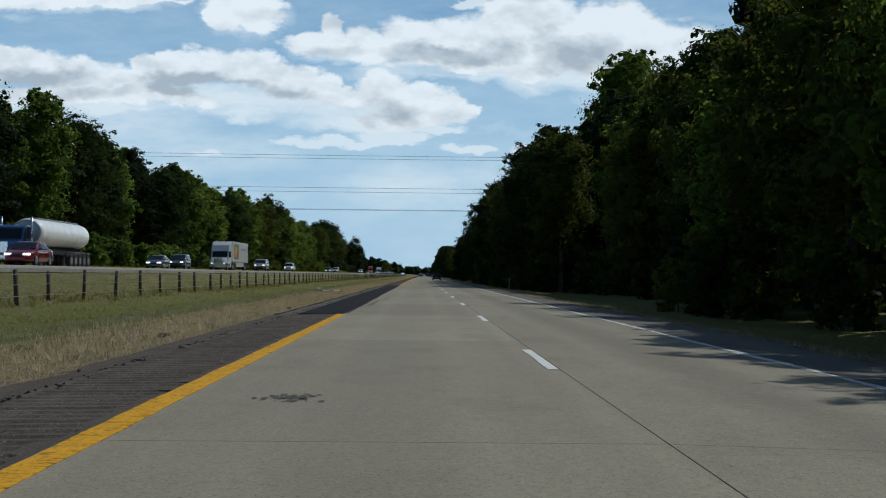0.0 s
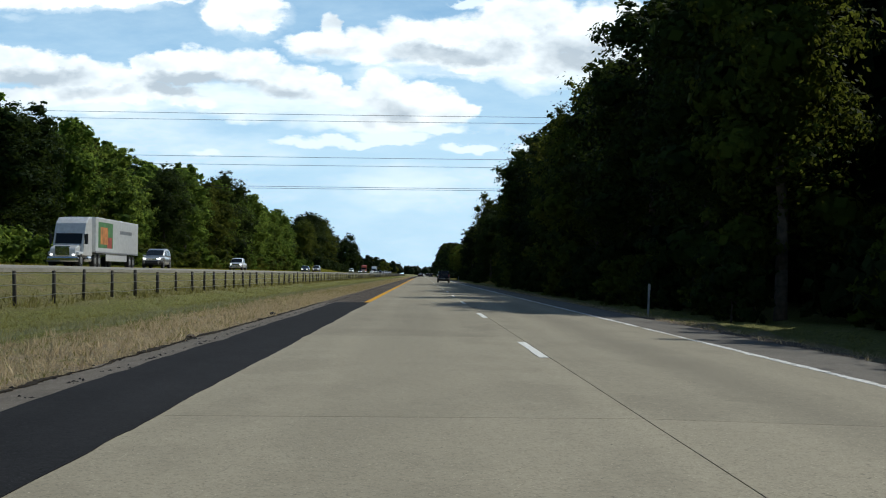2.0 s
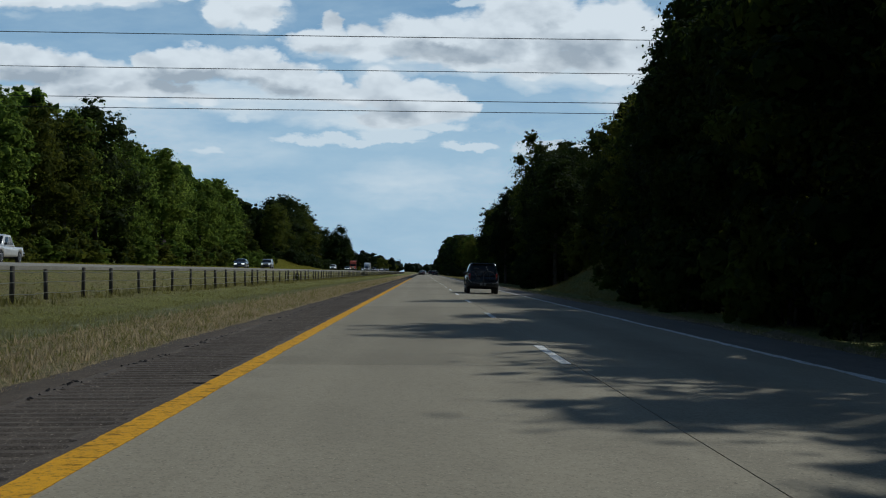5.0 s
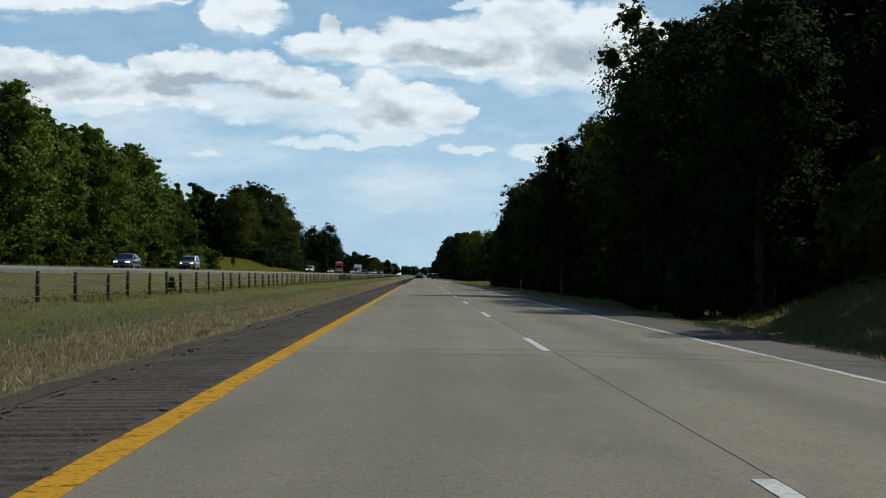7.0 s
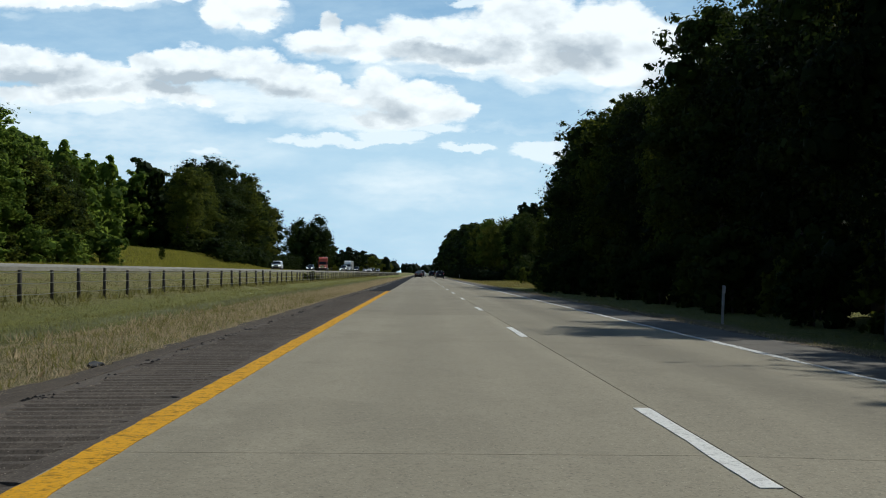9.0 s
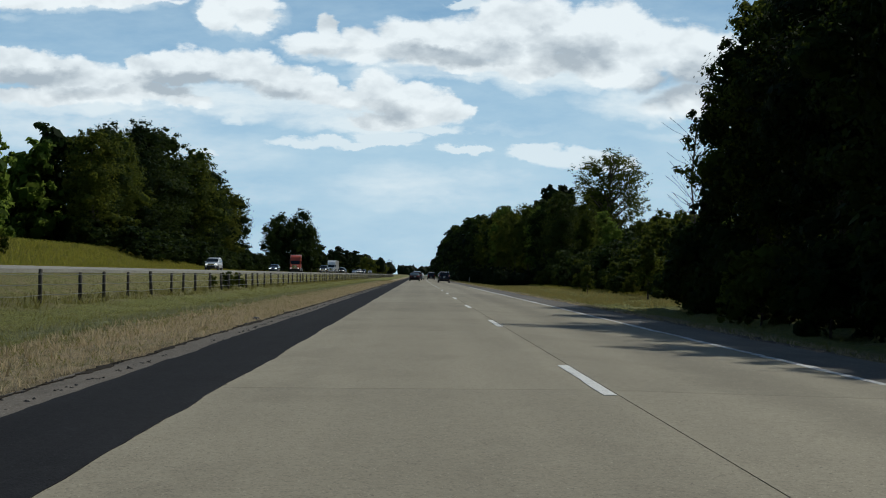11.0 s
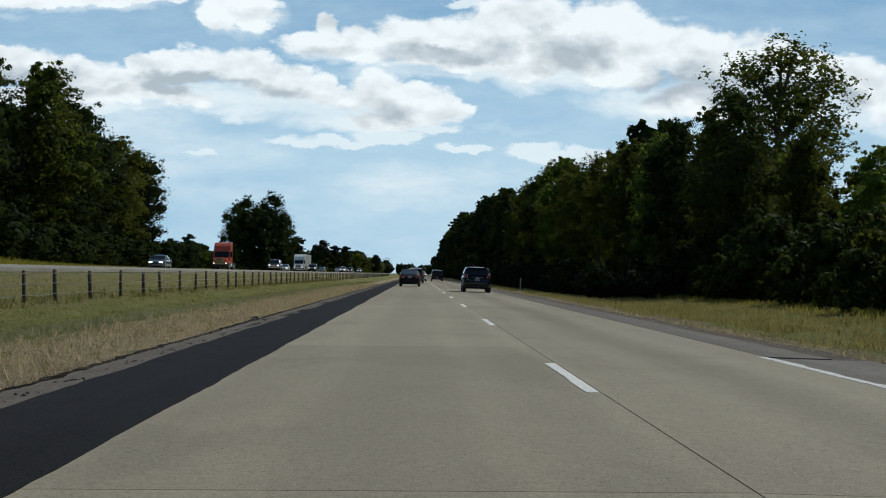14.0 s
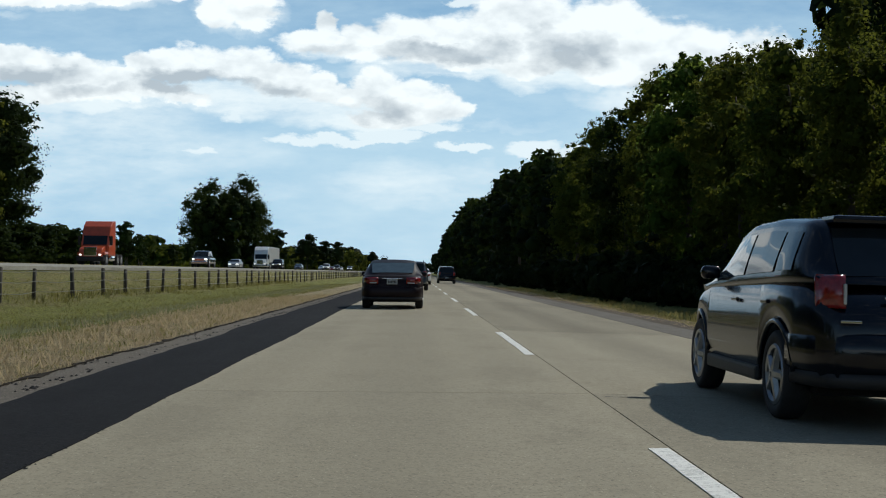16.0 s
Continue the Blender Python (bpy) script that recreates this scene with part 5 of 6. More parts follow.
class Car:
    """A car whose shape comes from side profiles. It points along +y; its rear bumper's end is at y = 0."""

    def __init__(self, name, length, width, wheelbase, rear, tyre, hood, roof, belt, sill=0.30, tumble=0.80, nose=0.35, tail=0.16):
        self.name, self.L, self.W, self.tyre = name, length, width, tyre
        self.axles = (rear, rear + wheelbase)
        self.hood, self.roof, self.belt, self.sill = hood, roof, belt, sill
        self.tumble, self.nose, self.tail = tumble, nose, tail

    def half(self, y):
        """Half the width, drawn in towards nose and tail."""
        h = self.W / 2
        a, b = y / 0.9, (self.L - y) / 1.1
        return h * (1 - self.tail * max(0, 1 - a) ** 2 - self.nose * max(0, 1 - b) ** 2)

    def low(self, y):
        z = self.sill + 0.10 * max(0, 1 - y / 0.5) + 0.05 * max(0, 1 - (self.L - y) / 0.5)
        for c in self.axles:
            r = self.tyre + 0.065
            d = abs(y - c)
            if d < r:
                z = max(z, self.tyre * 0.98 + math.sqrt(r * r - d * d) - 0.015)
        return z

    def side(self, y, s):
        """A place on the cabin's side: s from the belt (0) to the roof's edge (1)."""
        zb, zr = curve_at(self.belt, y), curve_at(self.roof, y)
        x = self.half(y) * (0.975 - (0.975 - self.tumble) * s ** 1.25)
        return x, zb + (zr - 0.045 - zb) * s

    def body(self, material, parent):
        stations = set(np.linspace(0, self.L, 40).tolist())
        for c in self.axles:
            r = self.tyre + 0.065
            stations |= {c + r * math.cos(a) for a in np.linspace(0, math.pi, 13)} | {c - r - 0.004, c + r + 0.004}
        stations = sorted(y for y in stations if 0 <= y <= self.L)
        verts, faces, n = [], [], 0
        for y in stations:
            h, lo, zt = self.half(y), self.low(y), curve_at(self.hood, y)
            end = min(1.0, min(y, self.L - y) / 0.12)
            h2 = h * (0.93 + 0.07 * end)
            zt = zt - 0.05 * (1 - end)
            mid = min(zt - 0.05, lo + (zt - lo) * 0.62)
            ring = [(0, lo), (h2 * 0.80, lo), (h2 * 0.96, lo + 0.02), (h2 * 1.0, lo + (mid - lo) * 0.5), (h2 * 0.995, mid), (h2 * 0.975, zt - 0.055), (h2 * 0.90, zt - 0.012), (h2 * 0.5, zt + 0.008), (0, zt + 0.014)]
            ring = ring + [(-x, z) for x, z in ring[-2:0:-1]]
            n = len(ring)
            verts += [(x, y, z) for x, z in ring]
        for i in range(len(stations) - 1):
            for j in range(n):
                a, b = i * n + j, i * n + (j + 1) % n
                faces.append((a, b, b + n, a + n))
        faces += [tuple(range(n - 1, -1, -1)), tuple((len(stations) - 1) * n + j for j in range(n))]
        return link("body", verts, faces, material, parent, smooth=True)

    def cabin(self, material, parent):
        y0, y1 = self.roof[0][0], self.roof[-1][0]
        ys = np.linspace(y0, y1, 34)
        verts, faces, n = [], [], 0
        for y in ys:
            zb, zr = curve_at(self.belt, y) - 0.06, curve_at(self.roof, y)
            zr = max(zr, zb + 0.02)
            h = self.half(y)
            ring = [(0, zb), (h * 0.96, zb)]
            for s in (0.0, 0.35, 0.7, 0.92, 1.0):
                x, z = self.side(y, s)
                ring.append((x, max(z, zb + 0.004)))
            ring += [(h * self.tumble * 0.93, zr - 0.014), (h * self.tumble * 0.5, zr + 0.012), (0, zr + 0.02)]
            ring = ring + [(-x, z) for x, z in ring[-2:0:-1]]
            n = len(ring)
            verts += [(x, y, z) for x, z in ring]
        for i in range(len(ys) - 1):
            for j in range(n):
                a, b = i * n + j, i * n + (j + 1) % n
                faces.append((a, b, b + n, a + n))
        faces += [tuple(range(n - 1, -1, -1)), tuple((len(ys) - 1) * n + j for j in range(n))]
        return link("cabin", verts, faces, material, parent, smooth=True)

    def pane_side(self, name, ya, yb, parent, material=None, s0=0.10, s1=0.84, slant=(0.0, 0.0), side=-1):
        """A side window between ya and yb; slant moves its top corners."""
        verts, faces, nu, nv = [], [], 6, 4
        for i in range(nu + 1):
            for j in range(nv + 1):
                v = j / nv
                y = ya + slant[0] * v + (yb + slant[1] * v - ya - slant[0] * v) * i / nu
                x, z = self.side(y, s0 + (s1 - s0) * v)
                verts.append((side * (x + 0.007), y, z))
        for i in range(nu):
            for j in range(nv):
                a = i * (nv + 1) + j
                f = (a, a + nv + 1, a + nv + 2, a + 1)
                faces.append(f if side > 0 else f[::-1])
        return link(name, verts, faces, material or GLASS, parent, smooth=True)

    def pane_top(self, name, ya, yb, parent, material=None, w0=0.80, w1=0.74, lift=0.026):
        """A windscreen or rear window lying on the cabin's top surface."""
        verts, faces, n = [], [], 8
        for i in range(n + 1):
            y = ya + (yb - ya) * i / n
            w = self.half(y) * (w0 + (w1 - w0) * i / n)
            z = curve_at(self.roof, y)
            for k in (-1, -0.6, 0, 0.6, 1):
                verts.append((w * k, y, z + lift - 0.014 * k * k))
        for i in range(n):
            for j in range(4):
                a = i * 5 + j
                faces.append((a, a + 1, a + 6, a + 5))
        return link(name, verts, faces, material or GLASS, parent, smooth=True)

    def wheels(self, root, spokes=6, rim=ALLOY, tone="dull alloy rim"):
        t = self.tyre
        made = None
        for y in self.axles:
            for s in (-1, 1):
                x = s * (self.W / 2 - 0.125)
                m = pose(x, y, t, 0, 0, 0 if s > 0 else 180)
                if made is None:
                    wheel = new("wheel")
                    wheel.parent = root
                    wheel.matrix_basis = m
                    bm = bmesh.new()
                    prof = [(t * 0.66, -0.10), (t * 0.90, -0.115), (t * 0.985, -0.09), (t, -0.05), (t, 0.05), (t * 0.985, 0.09), (t * 0.90, 0.115), (t * 0.66, 0.10)]
                    seg = 28
                    rows = [[bm.verts.new((dx, r * math.cos(a), r * math.sin(a))) for r, dx in prof] for a in (2 * math.pi * k / seg for k in range(seg))]
                    for k in range(seg):
                        for j in range(len(prof)):
                            a, b = rows[k], rows[(k + 1) % seg]
                            bm.faces.new((a[j], a[(j + 1) % len(prof)], b[(j + 1) % len(prof)], b[j]))
                    part("tyre", bm, RUBBER, wheel, smooth=True)
                    bm = bmesh.new()
                    bmesh.ops.create_cone(bm, cap_ends=True, segments=24, radius1=t * 0.64, radius2=t * 0.64, depth=0.02, matrix=Matrix.Translation((0.02, 0, 0)) @ Matrix.Rotation(math.pi / 2, 4, "Y"))
                    part("brake_disc", bm, ARCH, wheel)
                    bm = bmesh.new()
                    for k in range(spokes):
                        a = 2 * math.pi * k / spokes
                        tube(bm, (0.095, 0.02 * math.cos(a), 0.02 * math.sin(a)), (0.085, t * 0.63 * math.cos(a), t * 0.63 * math.sin(a)), 0.045, 0.035, 6)
                    for k in range(24):
                        a, b = 2 * math.pi * k / 24, 2 * math.pi * (k + 1) / 24
                        tube(bm, (0.09, t * 0.64 * math.cos(a), t * 0.64 * math.sin(a)), (0.09, t * 0.64 * math.cos(b), t * 0.64 * math.sin(b)), 0.026, 0.026, 5)
                    tube(bm, (0.07, 0, 0), (0.115, 0, 0), 0.075, 0.06, 10)
                    part("rim", bm, rim, wheel, tone)
                    made = wheel
                else:
                    w = new("wheel")
                    w.parent = root
                    w.matrix_basis = m
                    for c in made.children:
                        again(c, w, Matrix.Identity(4))

    def bolt(self, name, x0, x1, y0, y1, z0, z1, material, parent, bevel=0.02, label=""):
        bm = bmesh.new()
        box(bm, x0, x1, y0, y1, z0, z1, min(bevel, 0.45 * min(x1 - x0, y1 - y0, z1 - z0)), 2)
        return part(name, bm, material, parent, label)

    def plan(self, reach, out, end):
        """The outline in plan round the tail (end 0) or the nose (end 1), from the left side to the right, reach metres along the sides."""
        half = lambda y: self.half(y if end == 0 else self.L - y)
        pts = [(half(y) * 0.985 + out, y) for y in np.linspace(reach, 0.16, 5)]
        h = half(0.0)
        pts += [(h * 0.975 + out * 0.8, 0.07), (h * 0.93, 0.01 - out * 0.4), (h * 0.84, -0.012 - out), (h * 0.55, -0.026 - out), (0.0, -0.034 - out)]
        pts = [(-x, y) for x, y in pts] + [(x, y) for x, y in pts[-2::-1]]
        return [(x, y if end == 0 else self.L - y) for x, y in pts]

    def shell(self, name, pts, z0, z1, material, parent, inward, label="", slant=0.0):
        """A rounded shell standing on an outline: bumpers, lamps that wrap round a corner."""
        cx, cy = 0.0, self.L / 2
        rows = ((z0, 0.5), (z0 + (z1 - z0) * 0.12, 0.06), (z0 + (z1 - z0) * 0.5, 0.0), (z1 - (z1 - z0) * 0.12, 0.06), (z1, 0.5))
        verts, faces = [], []
        for x, y in pts:
            d = Vector((cx - x, (cy - y) * 0.6)).normalized()
            col = [(x + d.x * inward * f, y + d.y * inward * f + slant * (z - z0), z) for z, f in rows]
            col += [(x + d.x * inward, y + d.y * inward + slant * (z1 - z0), z1), (x + d.x * inward, y + d.y * inward, z0)]
            verts += col
        n = 7
        for i in range(len(pts) - 1):
            for j in range(n):
                a, b = i * n + j, i * n + (j + 1) % n
                faces.append((a, b, b + n, a + n))
        faces += [tuple(range(n - 1, -1, -1)), tuple((len(pts) - 1) * n + j for j in range(n))]
        ob = link(name, verts, faces, material, parent, label, smooth=True)
        bm = bmesh.new()
        bm.from_mesh(ob.data)
        bmesh.ops.recalc_face_normals(bm, faces=bm.faces)
        bm.to_mesh(ob.data)
        bm.free()
        return ob

    def bumper(self, name, z0, z1, material, parent, end=0, reach=0.62, out=0.02):
        return self.shell(name, self.plan(reach, out, end), z0, z1, material, parent, 0.09)

    def corner_lamp(self, name, side, z0, z1, material, parent, reach=0.3, inner=0.5, out=0.012, end=0, slant=0.0):
        """A lamp that wraps round a corner: reach along the side, to inner (a share of the half width) across the end."""
        pts = [(x, y) for x, y in self.plan(reach, out, end) if x * side > 0 and abs(x) >= inner * self.half(0.0 if end == 0 else self.L)]
        return self.shell(name, pts, z0, z1, material, parent, 0.06, slant=slant)

    def mirrors(self, root, y, z, material):
        for s in (-1, 1):
            h = self.half(y) * 0.93
            bm = bmesh.new()
            box(bm, min(s * h, s * (h + 0.19)), max(s * h, s * (h + 0.19)), y - 0.055, y + 0.075, z - 0.055, z + 0.075, 0.055, 3)
            m = part("mirror", bm, material, root, smooth=True)


def plate(car, root, y, z, w=0.31, h=0.155, x=0.0):
    """A number plate with its writing as plain bars."""
    p = car.bolt("number_plate", x - w / 2, x + w / 2, y - 0.018, y - 0.002, z - h / 2, z + h / 2, PLATE, root, 0.006)
    for i in range(6):
        car.bolt("bar", x - 0.115 + i * 0.042, x - 0.09 + i * 0.042, y - 0.024, y - 0.019, z - 0.04, z + 0.035, TRIM, p, 0.001)


def crossover(label, material, m, name="crossover", tail_lens=RED_LENS, group=""):
    """A large five-door crossover with a raked rear window and a roof spoiler."""
    c = Car(name, 4.68, 1.93, 2.824, 0.93, 0.37,
            hood=[(0, 0.92), (0.10, 1.04), (0.4, 1.15), (1.2, 1.165), (3.3, 1.12), (3.75, 1.05), (4.4, 0.89), (4.68, 0.66)],
            roof=[(0.16, 1.15), (0.34, 1.37), (0.50, 1.62), (0.62, 1.67), (1.5, 1.715), (2.3, 1.70), (2.7, 1.62), (3.3, 1.31), (3.66, 1.11)],
            belt=[(0, 1.20), (1.0, 1.185), (3.7, 1.09)], sill=0.30, tumble=0.80)
    root = tagged(new(name), label, "car", group)
    root.matrix_basis = m
    c.body(material, root), c.cabin(material, root), c.wheels(root, 5)
    for s in (-1, 1):
        c.pane_side("side_window", 0.62, 1.02, root, s0=0.12, slant=(0.06, 0.02), side=s)
        c.pane_side("side_window", 1.10, 1.98, root, slant=(0.02, 0.02), side=s)
        c.pane_side("side_window", 2.05, 3.30, root, slant=(0.02, -0.62), side=s, material=CLEAR_GLASS)
        lamp = c.corner_lamp("tail_light", s, 0.95, 1.21, tail_lens, root, 0.15, 0.84, slant=0.16)
        c.bolt("reverse_light", min(s * 0.668, s * 0.692), max(s * 0.668, s * 0.692), -0.02, 0.03, 0.98, 1.14, LAMP_LENS, lamp, 0.01)
        h = c.half(4.35)
        c.bolt("headlight", min(s * (h - 0.42), s * h), max(s * (h - 0.42), s * h), 4.28, 4.60, 0.68, 0.84, LAMP_LENS, root, 0.05)
        for y in (1.05, 2.05):
            c.bolt("door_handle", min(s * 0.955, s * 0.985), max(s * 0.955, s * 0.985), y + 0.05, y + 0.25, 0.955, 0.99, material, root, 0.012)
        c.bolt("sill_trim", min(s * 0.90, s * 0.975), max(s * 0.90, s * 0.975), 1.42, 3.28, 0.27, 0.40, TRIM, root, 0.03, "dark plastic sill")
        for y in c.axles:
            bm = bmesh.new()
            r = c.tyre + 0.075
            bent(bm, [(s * (c.half(y + r * math.cos(a)) - 0.016), y + r * math.cos(a), c.tyre + r * math.sin(a)) for a in np.linspace(0.12, math.pi - 0.12, 15)], 0.026, 8)
            part("arch_trim", bm, material, root, smooth=True)
    c.pane_top("rear_window", 0.19, 0.47, root, w0=0.76, w1=0.70)
    c.pane_top("windscreen", 2.74, 3.55, root, CLEAR_GLASS, 0.72, 0.84)
    c.bolt("spoiler", -0.66, 0.66, 0.36, 0.72, 1.625, 1.69, material, root, 0.03)
    c.bumper("bumper", 0.44, 0.76, material, root)
    c.bumper("lower_bumper", 0.33, 0.46, TRIM, root, out=0.0)
    c.bumper("front_bumper", 0.34, 0.62, TRIM, root, 1)
    c.bolt("grille", -0.45, 0.45, 4.60, 4.725, 0.62, 0.80, CHROME, root, 0.03)
    c.bolt("tailgate_trim", -0.36, 0.36, 0.03, 0.07, 1.03, 1.05, CHROME if material is BLACK_PAINT else TRIM, root, 0.01)
    c.bolt("rear_wiper", -0.05, 0.42, 0.155, 0.185, 1.13, 1.15, TRIM, root, 0.006)
    bm = bmesh.new()
    bmesh.ops.create_uvsphere(bm, u_segments=14, v_segments=6, radius=0.5, matrix=Matrix.LocRotScale((0, -0.036, 0.97), None, (0.15, 0.016, 0.065)))
    part("badge", bm, CHROME, root)
    c.bolt("badge_strip", -0.72, -0.56, -0.05, -0.028, 0.84, 0.86, CHROME, root, 0.004)
    plate(c, root, -0.034, 0.86)
    c.bolt("underbody", -0.75, 0.75, 0.4, 4.3, 0.24, 0.42, ARCH, root, 0.05)
    c.mirrors(root, 3.12, 1.21, material)
    return root


def bike_carrier_suv(label, m):
    """A boxy sport utility car with a bicycle on a rack behind its tailgate."""
    c = Car("suv", 4.62, 1.86, 2.70, 0.92, 0.365,
            hood=[(0, 0.90), (0.08, 1.00), (0.4, 1.06), (3.3, 1.06), (3.6, 1.04), (4.3, 0.95), (4.62, 0.74)],
            roof=[(0.10, 1.07), (0.24, 1.45), (0.36, 1.70), (0.48, 1.735), (1.4, 1.72), (2.0, 1.69), (2.35, 1.61), (3.05, 1.28), (3.45, 1.07)],
            belt=[(0, 1.08), (1.0, 1.08), (3.6, 1.03)], sill=0.34, tumble=0.80)
    root = tagged(new("suv"), label, "car")
    root.matrix_basis = m
    c.body(SLATE_PAINT, root), c.cabin(SLATE_PAINT, root), c.wheels(root, 6)
    for s in (-1, 1):
        c.pane_side("side_window", 0.50, 1.10, root, slant=(0.05, 0.0), side=s, material=CLEAR_GLASS)
        c.pane_side("side_window", 1.20, 1.98, root, slant=(0.0, 0.0), side=s, material=CLEAR_GLASS)
        c.pane_side("side_window", 2.06, 3.10, root, slant=(0.0, -0.52), side=s, material=CLEAR_GLASS)
        c.corner_lamp("tail_light", s, 0.80, 1.16, RED_LENS, root, 0.18, 0.88, slant=0.05)
        h = c.half(4.3)
        c.bolt("headlight", min(s * (h - 0.4), s * h), max(s * (h - 0.4), s * h), 4.22, 4.52, 0.70, 0.88, LAMP_LENS, root, 0.05)
        c.bolt("sill_trim", min(s * 0.86, s * 0.955), max(s * 0.86, s * 0.955), 1.40, 3.12, 0.30, 0.42, STEEL, root, 0.03, "silver side step")
        bm = bmesh.new()
        bent(bm, [(s * 0.66, 0.6, 1.70), (s * 0.66, 0.75, 1.75), (s * 0.66, 1.75, 1.745), (s * 0.66, 1.95, 1.685)], 0.018, 6)
        part("roof_rail", bm, TRIM, root)
        for y in (1.12, 2.02):
            c.bolt("door_handle", min(s * 0.92, s * 0.95), max(s * 0.92, s * 0.95), y + 0.05, y + 0.25, 0.95, 0.985, SLATE_PAINT, root, 0.012)
        for y in c.axles:
            bm = bmesh.new()
            r = c.tyre + 0.085
            bent(bm, [(s * (c.half(y + r * math.cos(a)) - 0.018), y + r * math.cos(a), c.tyre + r * math.sin(a)) for a in np.linspace(0.12, math.pi - 0.12, 17)], 0.045, 8)
            part("wheel_arch", bm, SLATE_PAINT, root, smooth=True)
    c.pane_top("rear_window", 0.12, 0.35, root, w0=0.80, w1=0.76)
    c.pane_top("windscreen", 2.60, 3.36, root, CLEAR_GLASS, 0.74, 0.84)
    c.bumper("bumper", 0.40, 0.70, TRIM, root, out=0.04)
    c.bumper("front_bumper", 0.38, 0.68, TRIM, root, 1)
    c.bolt("tail_spoiler", -0.62, 0.62, 0.20, 0.5, 1.70, 1.755, SLATE_PAINT, root, 0.025)
    plate(c, root, -0.082, 0.56)
    c.bolt("underbody", -0.72, 0.72, 0.4, 4.2, 0.27, 0.45, ARCH, root, 0.05)
    c.mirrors(root, 3.0, 1.14, TRIM)
    # tow bar, rack and straps
    bm = bmesh.new()
    bent(bm, [(0.0, 0.1, 0.45), (0.0, -0.45, 0.47), (0.0, -0.50, 0.62), (0.0, -0.50, 1.28)], 0.028, 8)
    bent(bm, [(-0.17, -0.50, 1.25), (0.17, -0.50, 1.25)], 0.022, 6)
    part("bicycle_rack", bm, TRIM, root, "black tow-bar rack")
    bm = bmesh.new()
    bent(bm, [(-0.86, -0.10, 1.14), (-0.83, -0.12, 0.80), (-0.62, -0.16, 0.62), (0.0, -0.30, 0.60), (0.70, -0.16, 0.62), (0.88, -0.12, 0.80), (0.90, -0.10, 1.10)], 0.012, 5)
    part("tie_strap", bm, WIRE, root, "pale loose tie-down strap")
    return root


def bicycle(m):
    root = tagged(new("bicycle"), "dark bicycle hung on a rack behind the sport utility car", "bicycle")
    root.matrix_basis = m
    hubs = ((-0.53, 0.0), (0.53, 0.0))
    for x, z in hubs:
        wheel = new("wheel")
        wheel.parent = root
        wheel.matrix_basis = pose(x, 0, z)
        bm = bmesh.new()
        bent(bm, [(0.335 * math.cos(a), 0, 0.335 * math.sin(a)) for a in np.linspace(0, 2 * math.pi, 33)], 0.018, 6)
        part("tyre", bm, RUBBER, wheel, smooth=True)
        bm = bmesh.new()
        for k in range(16):
            a = 2 * math.pi * k / 16
            tube(bm, (0, 0, 0), (0.32 * math.cos(a), 0, 0.32 * math.sin(a)), 0.0025, 0.0025, 3)
        part("spokes", bm, TRIM, wheel)
    bm = bmesh.new()
    crank, seat, head = (-0.10, 0, -0.06), (-0.22, 0, 0.46), (0.36, 0, 0.42)
    for a, b in ((crank, seat), (crank, head), ((-0.20, 0, 0.38), (0.34, 0, 0.48)), ((-0.53, 0, 0), crank), ((-0.53, 0, 0), (-0.2, 0, 0.38)), ((0.53, 0, 0), (0.33, 0, 0.52))):
        tube(bm, a, b, 0.018, 0.018, 8)
    part("frame", bm, BLACK_PAINT, root, smooth=True)
    bm = bmesh.new()
    box(bm, -0.36, -0.10, -0.07, 0.07, 0.47, 0.52, 0.02, 2)
    part("saddle", bm, TRIM, root)
    bm = bmesh.new()
    tube(bm, (0.33, -0.06, 0.60), (0.33, 0.06, 0.60), 0.014, 0.014, 6)
    tube(bm, (0.33, 0, 0.50), (0.33, 0, 0.61), 0.014, 0.014, 6)
    part("handlebar", bm, STEEL, root)
    bm = bmesh.new()
    tube(bm, (-0.10, -0.03, -0.06), (-0.10, -0.02, -0.06), 0.09, 0.09, 16)
    tube(bm, (-0.10, -0.05, -0.06), (0.04, -0.05, -0.14), 0.012, 0.012, 6)
    part("crank", bm, TRIM, root)
    return root


